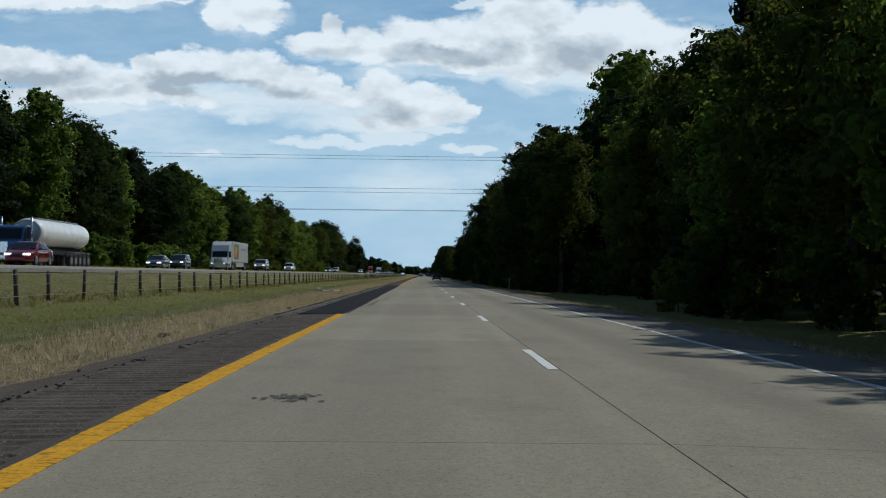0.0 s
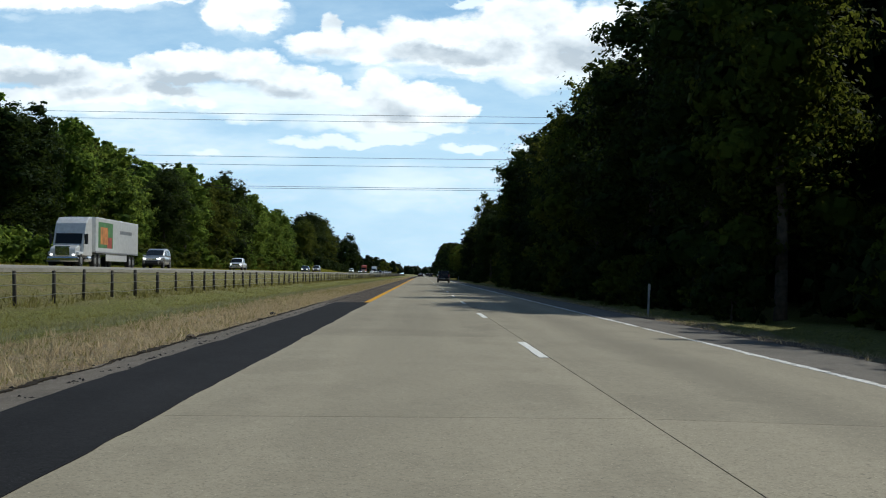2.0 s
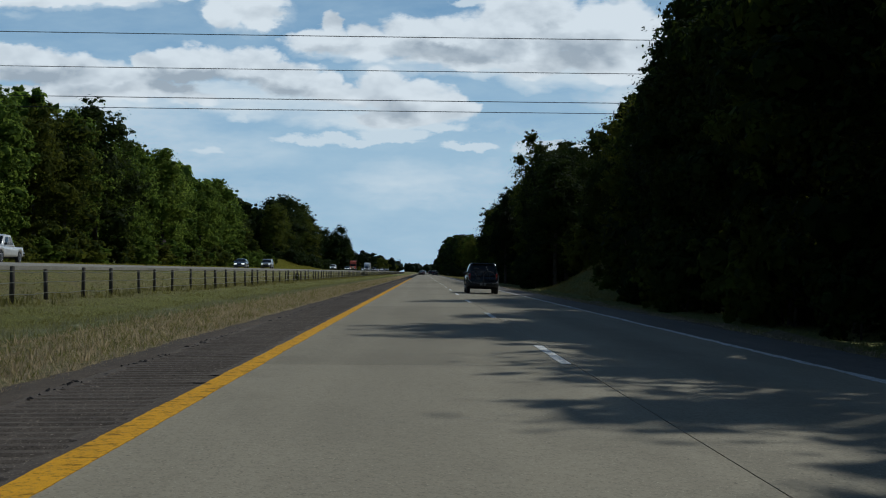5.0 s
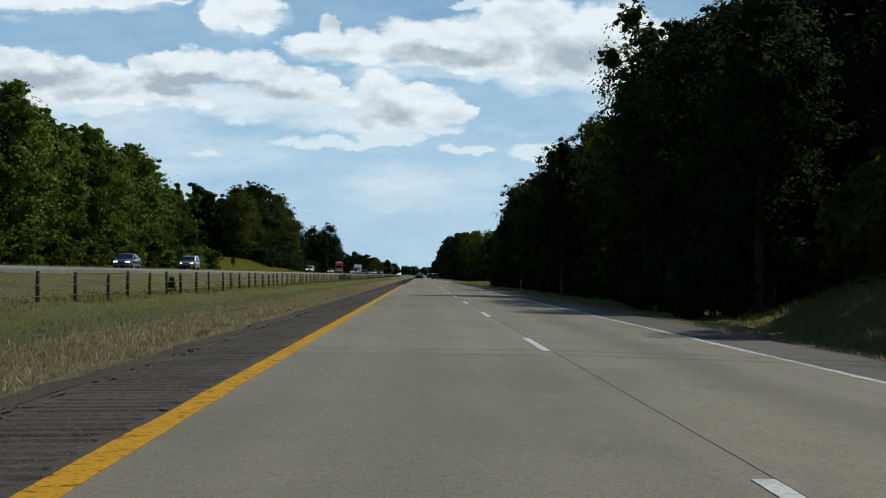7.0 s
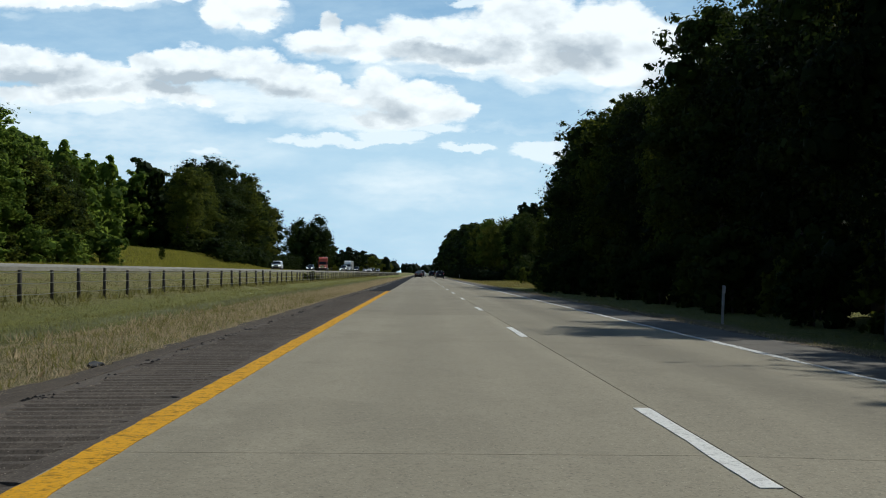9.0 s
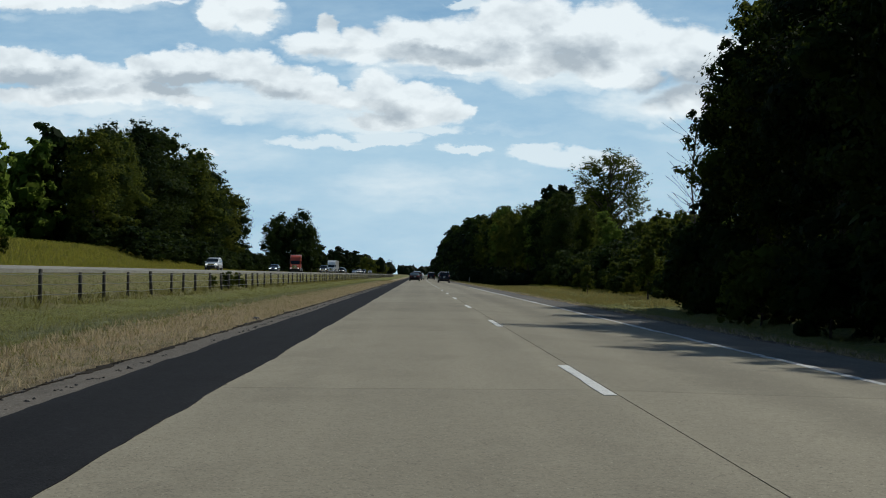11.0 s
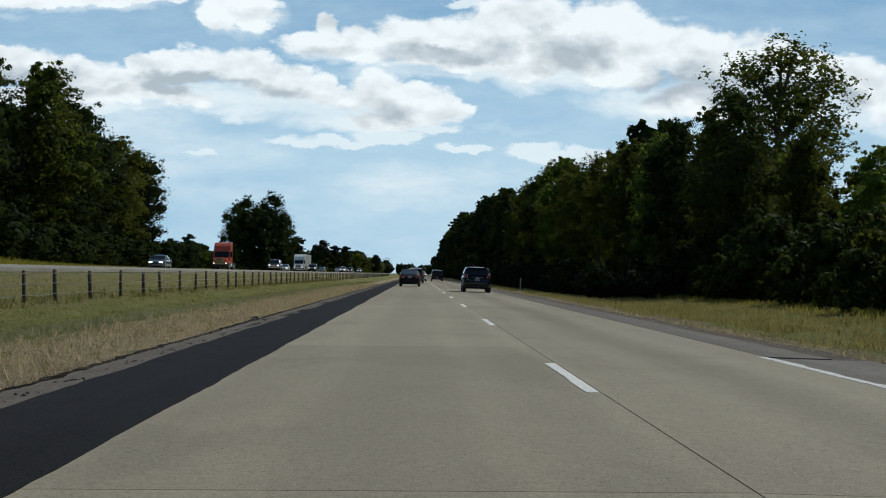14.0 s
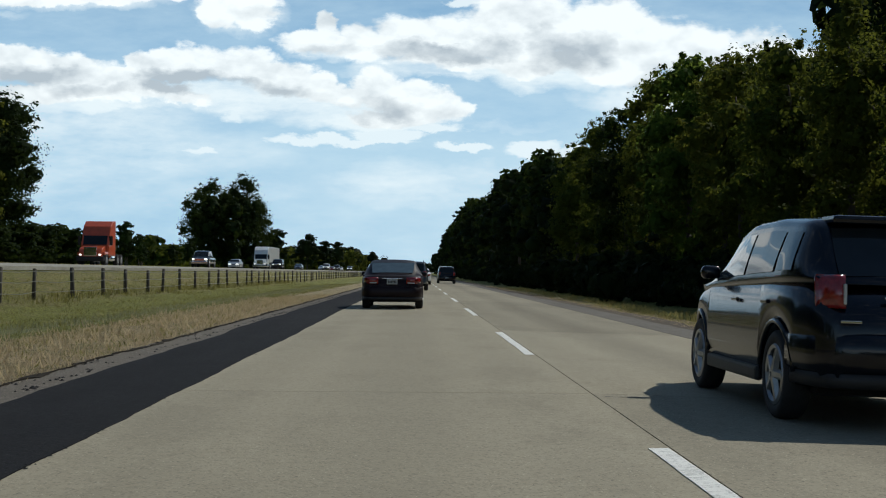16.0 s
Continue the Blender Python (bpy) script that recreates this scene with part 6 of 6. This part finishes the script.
def sedan(label, material, m, group="", lit_front=False):
    c = Car("sedan", 4.80, 1.82, 2.74, 1.02, 0.325,
            hood=[(0, 0.72), (0.06, 0.92), (0.25, 0.985), (0.85, 1.00), (3.4, 0.98), (3.7, 0.95), (4.4, 0.80), (4.8, 0.58)],
            roof=[(0.62, 0.985), (1.35, 1.36), (1.75, 1.44), (2.5, 1.455), (2.85, 1.40), (3.55, 1.05), (3.72, 0.965)],
            belt=[(0, 0.99), (1.5, 0.99), (3.8, 0.95)], sill=0.24, tumble=0.74)
    root = tagged(new("sedan"), label, "car", group)
    root.matrix_basis = m
    c.body(material, root), c.cabin(material, root), c.wheels(root, 7)
    for s in (-1, 1):
        c.pane_side("side_window", 1.22, 2.02, root, slant=(0.26, 0.0), side=s)
        c.pane_side("side_window", 2.10, 3.30, root, slant=(0.0, -0.55), side=s)
        lamp = c.corner_lamp("tail_light", s, 0.735, 0.93, RED_LENS, root, 0.26, 0.42)
        c.bolt("reverse_light", min(s * 0.45, s * 0.66), max(s * 0.45, s * 0.66), -0.055, 0.02, 0.75, 0.775, LAMP_LENS, lamp, 0.01)
        h = c.half(4.5)
        c.bolt("headlight", min(s * (h - 0.40), s * h), max(s * (h - 0.40), s * h), 4.42, 4.72, 0.60, 0.74, HEADLAMP if lit_front else LAMP_LENS, root, 0.04)
        for y in (1.2, 2.1):
            c.bolt("door_handle", min(s * 0.90, s * 0.93), max(s * 0.90, s * 0.93), y + 0.05, y + 0.25, 0.86, 0.89, material, root, 0.012)
    c.pane_top("rear_window", 0.74, 1.32, root, CLEAR_GLASS, 0.66, 0.72)
    c.pane_top("windscreen", 2.92, 3.60, root, None if lit_front else CLEAR_GLASS, 0.74, 0.82)
    c.bumper("bumper", 0.34, 0.66, material, root, out=0.03)
    c.bumper("lower_bumper", 0.26, 0.36, TRIM, root, out=0.01)
    c.bumper("front_bumper", 0.26, 0.56, material, root, 1)
    c.bolt("grille", -0.34, 0.34, 4.72, 4.83, 0.54, 0.66, TRIM, root, 0.03)
    c.bolt("boot_trim", -0.30, 0.30, -0.02, 0.04, 0.885, 0.905, CHROME, root, 0.01)
    plate(c, root, -0.036, 0.80)
    c.bolt("underbody", -0.7, 0.7, 0.4, 4.4, 0.2, 0.38, ARCH, root, 0.05)
    for x in (-0.38, 0.38):
        for y in (1.75, 2.6):
            c.bolt("headrest", x - 0.13, x + 0.13, y - 0.05, y + 0.05, 1.02, 1.22, SEAT, root, 0.04)
    c.mirrors(root, 3.2, 1.02, material)
    return root


def oncoming_suv(label, material, m, group="", name="suv", lit_front=True):
    c = Car(name, 4.65, 1.88, 2.75, 0.92, 0.36,
            hood=[(0, 0.90), (0.10, 1.02), (3.3, 1.07), (3.7, 1.05), (4.4, 0.96), (4.65, 0.76)],
            roof=[(0.12, 1.08), (0.30, 1.55), (0.5, 1.70), (1.4, 1.75), (2.3, 1.72), (2.6, 1.64), (3.2, 1.28), (3.5, 1.08)],
            belt=[(0, 1.08), (3.7, 1.04)], sill=0.33, tumble=0.80)
    root = tagged(new(name), label, "car", group)
    root.matrix_basis = m
    c.body(material, root), c.cabin(material, root), c.wheels(root, 6)
    for s in (-1, 1):
        for a, b, t in ((0.5, 1.1, (0.05, 0)), (1.2, 2.0, (0, 0)), (2.08, 3.15, (0, -0.52))):
            c.pane_side("side_window", a, b, root, slant=t, side=s)
        h = c.half(4.4)
        c.bolt("headlight", min(s * (h - 0.30), s * h), max(s * (h - 0.30), s * h), 4.30, 4.60, 0.78, 0.90, HEADLAMP if lit_front else LAMP_LENS, root, 0.04)
        c.corner_lamp("tail_light", s, 0.82, 1.16, RED_LENS, root, 0.22, 0.82, slant=0.05)
        bm = bmesh.new()
        bent(bm, [(s * 0.66, 0.6, 1.72), (s * 0.66, 0.75, 1.79), (s * 0.66, 2.2, 1.78), (s * 0.66, 2.35, 1.71)], 0.02, 6)
        part("roof_rail", bm, TRIM, root)
    c.pane_top("windscreen", 2.66, 3.42, root, None, 0.74, 0.84)
    c.pane_top("rear_window", 0.14, 0.40, root)
    c.bolt("grille", -0.45, 0.45, 4.55, 4.70, 0.72, 0.92, CHROME, root, 0.03)
    c.bumper("front_bumper", 0.36, 0.68, TRIM, root, 1)
    c.bumper("bumper", 0.40, 0.70, material, root)
    c.bolt("underbody", -0.7, 0.7, 0.4, 4.2, 0.26, 0.44, ARCH, root, 0.05)
    plate(c, root, -0.062, 0.56)
    c.mirrors(root, 3.05, 1.14, material)
    return root


def pickup(label, material, m, group=""):
    c = Car("pickup_truck", 5.7, 1.98, 3.6, 1.15, 0.40,
            hood=[(0, 1.02), (0.1, 1.08), (2.1, 1.08), (4.3, 1.14), (5.3, 1.06), (5.7, 0.86)],
            roof=[(2.15, 1.10), (2.30, 1.60), (2.5, 1.82), (3.3, 1.86), (3.7, 1.80), (4.3, 1.32), (4.5, 1.14)],
            belt=[(0, 1.12), (4.6, 1.12)], sill=0.42, tumble=0.80)
    root = tagged(new("pickup_truck"), label, "pickup", group)
    root.matrix_basis = m
    c.body(material, root), c.cabin(material, root), c.wheels(root, 6)
    for s in (-1, 1):
        c.pane_side("side_window", 2.45, 3.10, root, slant=(0.04, 0), side=s)
        c.pane_side("side_window", 3.18, 4.18, root, slant=(0, -0.5), side=s)
        h = c.half(5.4)
        c.bolt("headlight", min(s * (h - 0.36), s * h), max(s * (h - 0.36), s * h), 5.3, 5.62, 0.80, 1.0, HEADLAMP, root, 0.04)
    c.pane_top("windscreen", 3.78, 4.42, root, None, 0.74, 0.84)
    c.bolt("grille", -0.55, 0.55, 5.60, 5.76, 0.72, 1.0, CHROME, root, 0.03)
    c.bolt("front_bumper", -0.92, 0.92, 5.5, 5.82, 0.45, 0.70, CHROME, root, 0.07)
    c.bolt("bed_cover", -0.82, 0.82, 0.15, 2.05, 1.085, 1.11, TRIM, root, 0.01)
    c.bolt("bumper", -0.9, 0.9, -0.1, 0.2, 0.5, 0.74, CHROME, root, 0.06)
    c.bolt("underbody", -0.7, 0.7, 0.4, 5.2, 0.34, 0.52, ARCH, root, 0.05)
    c.mirrors(root, 4.1, 1.25, TRIM)
    return root


def axle_wheels(root, ys, half, radius, twin=False):
    first = None
    for y in ys:
        for s in (-1, 1):
            m = pose(s * (half - 0.16), y, radius, 0, 0, 0 if s > 0 else 180)
            w = new("wheel")
            w.parent = root
            w.matrix_basis = m
            if first is None:
                bm = bmesh.new()
                tube(bm, (-0.22, 0, 0), (0.14, 0, 0), radius, radius, 24)
                part("tyre", bm, RUBBER, w, smooth=False)
                bm = bmesh.new()
                tube(bm, (0.11, 0, 0), (0.15, 0, 0), radius * 0.58, radius * 0.5, 16)
                part("rim", bm, ALLOY, w, "bright steel rim")
                first = w
            else:
                for k in first.children:
                    again(k, w, Matrix.Identity(4))


def tractor(root, y, material, sleeper=True):
    """A road tractor whose front bumper ends at y; it points along +y."""
    b = lambda name, *d, mat=material, bev=0.08, parent=root, label="": part(name, box(bmesh.new(), *d, min(bev, 0.45 * min(d[1] - d[0], d[3] - d[2], d[5] - d[4])), 2), mat, parent, label)
    def drawn(name, half, points, mat=material, bev=0.06, label=""):
        """A body drawn as a side outline and given width."""
        bm = bmesh.new()
        sides = [[bm.verts.new((x, y + py, pz)) for py, pz in points] for x in (-half, half)]
        n = len(points)
        bm.faces.new(sides[0]), bm.faces.new(sides[1][::-1])
        for k in range(n):
            bm.faces.new((sides[0][k], sides[1][k], sides[1][(k + 1) % n], sides[0][(k + 1) % n]))
        bmesh.ops.recalc_face_normals(bm, faces=bm.faces)
        bmesh.ops.bevel(bm, geom=list(bm.edges), offset=bev, segments=2, affect="EDGES", profile=0.6)
        return part(name, bm, mat, root, label)

    drawn("hood", 0.98, ((-0.10, 0.74), (-0.14, 1.30), (-0.34, 1.52), (-1.78, 1.80), (-1.78, 0.74)), bev=0.09)
    if sleeper:
        drawn("cab", 1.2, ((-1.70, 0.9), (-1.66, 1.78), (-2.08, 2.78), (-2.45, 3.45), (-3.15, 3.92), (-4.2, 3.98), (-4.2, 0.9)), bev=0.08)
    else:
        drawn("cab", 1.06, ((-1.70, 0.9), (-1.68, 1.78), (-2.0, 2.62), (-2.35, 2.78), (-3.4, 2.76), (-3.4, 0.9)), bev=0.09)
    drawn("windscreen", 1.02 if sleeper else 0.9, ((-1.655, 1.84), (-1.99, 2.64) if sleeper else (-1.95, 2.52), (-2.05, 2.62) if sleeper else (-2.0, 2.5), (-1.71, 1.82)), GLASS, 0.012)
    for s in (-1, 1):
        b("side_window", min(s * 1.16, s * 1.21), max(s * 1.16, s * 1.21), y - 2.75, y - 1.9, 1.8, 2.6, mat=GLASS, bev=0.02)
        b("mirror", min(s * 1.3, s * 1.5), max(s * 1.3, s * 1.5), y - 1.9, y - 1.78, 1.8, 2.6, mat=TRIM, bev=0.04)
        b("mirror_arm", min(s * 1.15, s * 1.35), max(s * 1.15, s * 1.35), y - 1.87, y - 1.82, 2.15, 2.2, mat=TRIM, bev=0.01)
        b("headlight", min(s * 0.72, s * 0.95), max(s * 0.72, s * 0.95), y - 0.32, y - 0.08, 0.88, 1.02, mat=HEADLAMP, bev=0.05)
        b("fuel_tank", min(s * 0.72, s * 1.18), max(s * 0.72, s * 1.18), y - 4.3, y - 2.9, 0.42, 0.92, mat=CHROME, bev=0.2)
        b("fender", min(s * 0.80, s * 1.2), max(s * 0.80, s * 1.2), y - 1.75, y - 0.35, 0.90, 1.22, bev=0.15)
        if not sleeper:
            part("exhaust_stack", tube(bmesh.new(), (s * 1.02, y - 3.55, 0.9), (s * 1.02, y - 3.55, 3.35), 0.075, 0.075, 10), CHROME, root, smooth=True)
            b("cab_lamp", min(s * 0.45, s * 0.6), max(s * 0.45, s * 0.6), y - 1.98, y - 1.86, 2.70, 2.77, mat=LAMP_LENS, bev=0.02)
    b("grille", -0.55, 0.55, y - 0.14, y - 0.06, 0.85, 1.62, mat=CHROME, bev=0.05)
    b("bumper", -1.2, 1.2, y - 0.35, y, 0.40, 0.80, mat=TRIM if material is ORANGE_PAINT else CHROME, bev=0.1)
    b("chassis", -0.45, 0.45, y - 7.0, y - 1.0, 0.62, 0.92, mat=ARCH, bev=0.03)
    axle_wheels(root, (y - 1.05, y - 5.2, y - 6.45), 1.22, 0.52)


def semi(label, material, trailer_paint, m, group="", art=False):
    root = tagged(new("semi_truck"), label, "truck", group)
    root.matrix_basis = m
    tractor(root, 20.0, material)
    if trailer_paint is None:
        return root
    box_ = part("trailer_box", box(bmesh.new(), -1.3, 1.3, 0, 15.1, 1.22, 4.05, 0.05, 2), trailer_paint, root)
    for s in (-1, 1):
        part("side_rail", box(bmesh.new(), min(s * 1.28, s * 1.325), max(s * 1.28, s * 1.325), 0, 15.1, 1.16, 1.3, 0.01), STEEL, box_)
        part("skirt", box(bmesh.new(), min(s * 1.2, s * 1.25), max(s * 1.2, s * 1.25), 4.2, 11.5, 0.55, 1.17, 0.01), trailer_paint, box_)
        if art:
            for y0, y1, z0, z1, mat in ((9.5, 14.3, 1.6, 3.7, ART_GREEN), (11.2, 13.6, 1.9, 3.3, ART_ORANGE), (9.8, 11.4, 1.6, 2.5, ART_RED), (2.5, 7.0, 2.9, 3.2, STEEL)):
                part("artwork", box(bmesh.new(), min(s * 1.296, s * (1.306 + 0.002 * y0 / 9)), max(s * 1.296, s * (1.306 + 0.002 * y0 / 9)), y0, y1, z0, z1, 0.001), mat, box_, "printed colour panel")
    axle_wheels(root, (1.6, 2.9), 1.25, 0.52)
    return root


ART_GREEN = plain("green_print", (0.08, 0.22, 0.07), 0.5, vary=0.5, scale=1.5, bump=0.0)
ART_ORANGE = plain("orange_print", (0.55, 0.22, 0.06), 0.5, vary=0.5, scale=1.8, bump=0.0)
ART_RED = plain("red_print", (0.35, 0.06, 0.04), 0.5, vary=0.5, scale=1.8, bump=0.0)


def tanker(label, m):
    root = tagged(new("tank_truck"), label, "truck")
    root.matrix_basis = m
    tractor(root, 18.5, BLUE_PAINT, False)
    bm = bmesh.new()
    seg, rows = 28, []
    for y, f in ((0.0, 0.15), (0.06, 0.6), (0.2, 0.86), (0.5, 1.0), (3, 1.0), (7, 1.0), (12.3, 1.0), (12.6, 0.95), (12.75, 0.80), (12.8, 0.15)):
        rows.append([bm.verts.new((1.14 * f * math.cos(a), y, 2.40 + 0.98 * f * math.sin(a))) for a in (2 * math.pi * k / seg for k in range(seg))])
    for r0, r1 in zip(rows, rows[1:]):
        for k in range(seg):
            bm.faces.new((r0[k], r0[(k + 1) % seg], r1[(k + 1) % seg], r1[k]))
    bm.faces.new(rows[0][::-1]), bm.faces.new(rows[-1])
    part("tank", bm, TANK_METAL, root, smooth=True)
    bm = bmesh.new()
    bmesh.ops.create_cone(bm, cap_ends=True, segments=28, radius1=1.0, radius2=0.9, depth=0.05, matrix=Matrix.LocRotScale((0, 12.80, 2.40), Matrix.Rotation(radians(-90), 3, "X"), (1.0, 0.86, 1.0)))
    part("tank_end", bm, STEEL, root, "dull grey tank end")
    bm = bmesh.new()
    box(bm, -0.35, 0.35, 1.0, 11.5, 3.35, 3.45, 0.02)
    part("catwalk", bm, STEEL, root)
    part("chassis", box(bmesh.new(), -0.5, 0.5, 0.2, 12.0, 0.9, 1.4, 0.03), ARCH, root)
    for i in range(8):
        part("fender_rail", box(bmesh.new(), -1.22, 1.22, 0.3 + i * 0.62, 0.42 + i * 0.62, 1.02, 1.14, 0.02), STEEL, root)
    axle_wheels(root, (0.8, 2.0, 3.2, 4.4, 5.6), 1.2, 0.50)
    return root


def ours(x, y):
    return pose(x, y, lane_z(x), 0, 1.43 if x > 1.6 else 0, 0)


def oncoming(x, y, length):
    """The pose of a vehicle that comes towards us, its front end at y."""
    return pose(x, y + length, 1.40, 0, 0, 180)


FAST, SLOW = -23.6, -27.4
# in our lanes
crossover("glossy black five-door crossover with red tail lights", BLACK_PAINT, ours(3.75, 586.15) @ Matrix.Scale(0.93, 4))
bike_carrier_suv("slate blue sport utility car with a rear bicycle rack", ours(3.02, 249.7) @ Matrix.Scale(0.92, 4))
bicycle(ours(2.84, 249.7) @ pose(0, -0.46, 0.86, 0, 0, 0) @ Matrix.Scale(0.94, 4))
sedan("dark wine-coloured saloon car on pale concrete", WINE_PAINT, ours(-0.62, 614.2))
oncoming_suv("dark sport utility car ahead in the lane", GREY_PAINT, ours(-0.15, 652.0), lit_front=False)
sedan("white saloon car in the traffic ahead", WHITE_PAINT, ours(0.5, 690.0))
oncoming_suv("black sport utility car far ahead", BLACK_PAINT, ours(3.15, 706.0), lit_front=False)
sedan("pale car far ahead in the traffic", WHITE_PAINT, ours(-0.1, 790.0))
# on the opposite road
sedan("bright red car with lit headlights on the opposite road", RED_PAINT, oncoming(FAST, 75.2, 4.8), lit_front=True)
tanker("tank truck with a white tank and a blue tractor", oncoming(SLOW, 83.6, 18.5))
sedan("dark blue-grey car with lit headlights on the opposite road", GREY_PAINT, oncoming(SLOW, 131.0, 4.8), lit_front=True)
oncoming_suv("dark grey sport utility car on the opposite road", GREY_PAINT, oncoming(SLOW, 143.0, 4.65))
semi("white semi truck with a colourfully printed trailer", WHITE_PAINT, WHITE_PAINT, oncoming(SLOW, 172.0, 20.0), art=True)
oncoming_suv("silver sport utility car on the opposite road", SILVER_PAINT, oncoming(FAST, 186.0, 4.65))
pickup("white pickup truck on the opposite road", WHITE_PAINT, oncoming(SLOW, 262.0, 5.7))
sedan("dark car with lit headlights passing the grassy bank", GREY_PAINT, oncoming(SLOW, 372.0, 4.8), lit_front=True)
oncoming_suv("silver crossover on the opposite road", SILVER_PAINT, oncoming(SLOW, 404.0, 4.65), name="crossover")
oncoming_suv("white sport utility car with lit headlights", WHITE_PAINT, oncoming(SLOW, 568.0, 4.65))
sedan("dark saloon car on the opposite road", GREY_PAINT, oncoming(SLOW, 640.0, 4.8), lit_front=True)
semi("orange-red tractor unit with a tall sleeper cab", ORANGE_PAINT, None, oncoming(SLOW - 0.4, 686.0, 20.0))
pickup("dark blue pickup truck on the opposite road", GREY_PAINT, oncoming(FAST, 716.0, 5.7))
sedan("white car with lit headlights on the opposite road", SILVER_PAINT, oncoming(SLOW, 768.0, 4.8), lit_front=True)
oncoming_suv("black sport utility car on the opposite road", BLACK_PAINT, oncoming(FAST, 792.0, 4.65))
semi("white semi truck with a plain white trailer", WHITE_PAINT, WHITE_PAINT, oncoming(SLOW, 800.0, 20.0))
for i, (kind, colour, tone) in enumerate(((sedan, GREY_PAINT, "dark grey"), (oncoming_suv, WHITE_PAINT, "white"), (sedan, SILVER_PAINT, "silver"), (oncoming_suv, BLACK_PAINT, "black"), (sedan, RED_PAINT, "red"), (oncoming_suv, SILVER_PAINT, "silver"), (sedan, WHITE_PAINT, "white"))):
    kind(tone + " car far off in the oncoming traffic", colour, oncoming(FAST if i % 2 else SLOW, 872.0 + i * 27 + (i % 3) * 9, 4.7), "distant oncoming cars")


# ---- litter ----
def litter():
    r = random.Random(4)
    n = 9
    verts, faces = [], []
    for i in range(n + 1):
        for j in range(n + 1):
            u, v = i / n - 0.5, j / n - 0.5
            verts.append((u * 1.7 + r.gauss(0, 0.02), v * 0.62 + r.gauss(0, 0.02), 0.05 + 0.10 * abs(math.sin(u * 7 + v * 3)) + r.uniform(0, 0.04) + (0.16 if i < 2 and j > 5 else 0)))
    for i in range(n):
        for j in range(n):
            a = i * (n + 1) + j
            faces.append((a, a + n + 1, a + n + 2, a + 1))
    ob = link("cardboard_sheet", verts, faces, plain("bleached_card", (0.55, 0.48, 0.38), 0.8, vary=0.25, scale=4.0, bump=0.3))
    ob.modifiers.new("thick", "SOLIDIFY").thickness = 0.012
    ob.matrix_basis = pose(-6.2, 88.0, float(rise(-6.2, 88.0)), 0, 0, 15)
    tagged(ob, "crumpled pale cardboard sheet lying in the dry grass", "litter")
    for k, (x, y) in enumerate(((-4.6, 24), (-4.2, 42), (-5.3, 66), (-4.0, 97), (-4.1, 110), (-4.4, 281), (-4.3, 296), (-4.0, 344), (-4.2, 432), (-3.9, 470), (-4.1, 498), (-4.0, 538), (-4.3, 590))):
        bm = bmesh.new()
        bmesh.ops.create_icosphere(bm, subdivisions=2, radius=1.0)
        for v in bm.verts:
            v.co *= r.uniform(0.7, 1.15)
            v.co.x *= 0.09
            v.co.y *= 0.22
            v.co.z *= 0.05
        ob = part("dirt_clod", bm, JOINT if k % 3 else GRAVEL)
        ob.matrix_basis = pose(x, y, float(rise(x, y)) + 0.03, 0, 0, r.uniform(-20, 20))
        tagged(ob, "dark clod of earth and rubber at the shoulder", "clod", "clods along the shoulder")


litter()
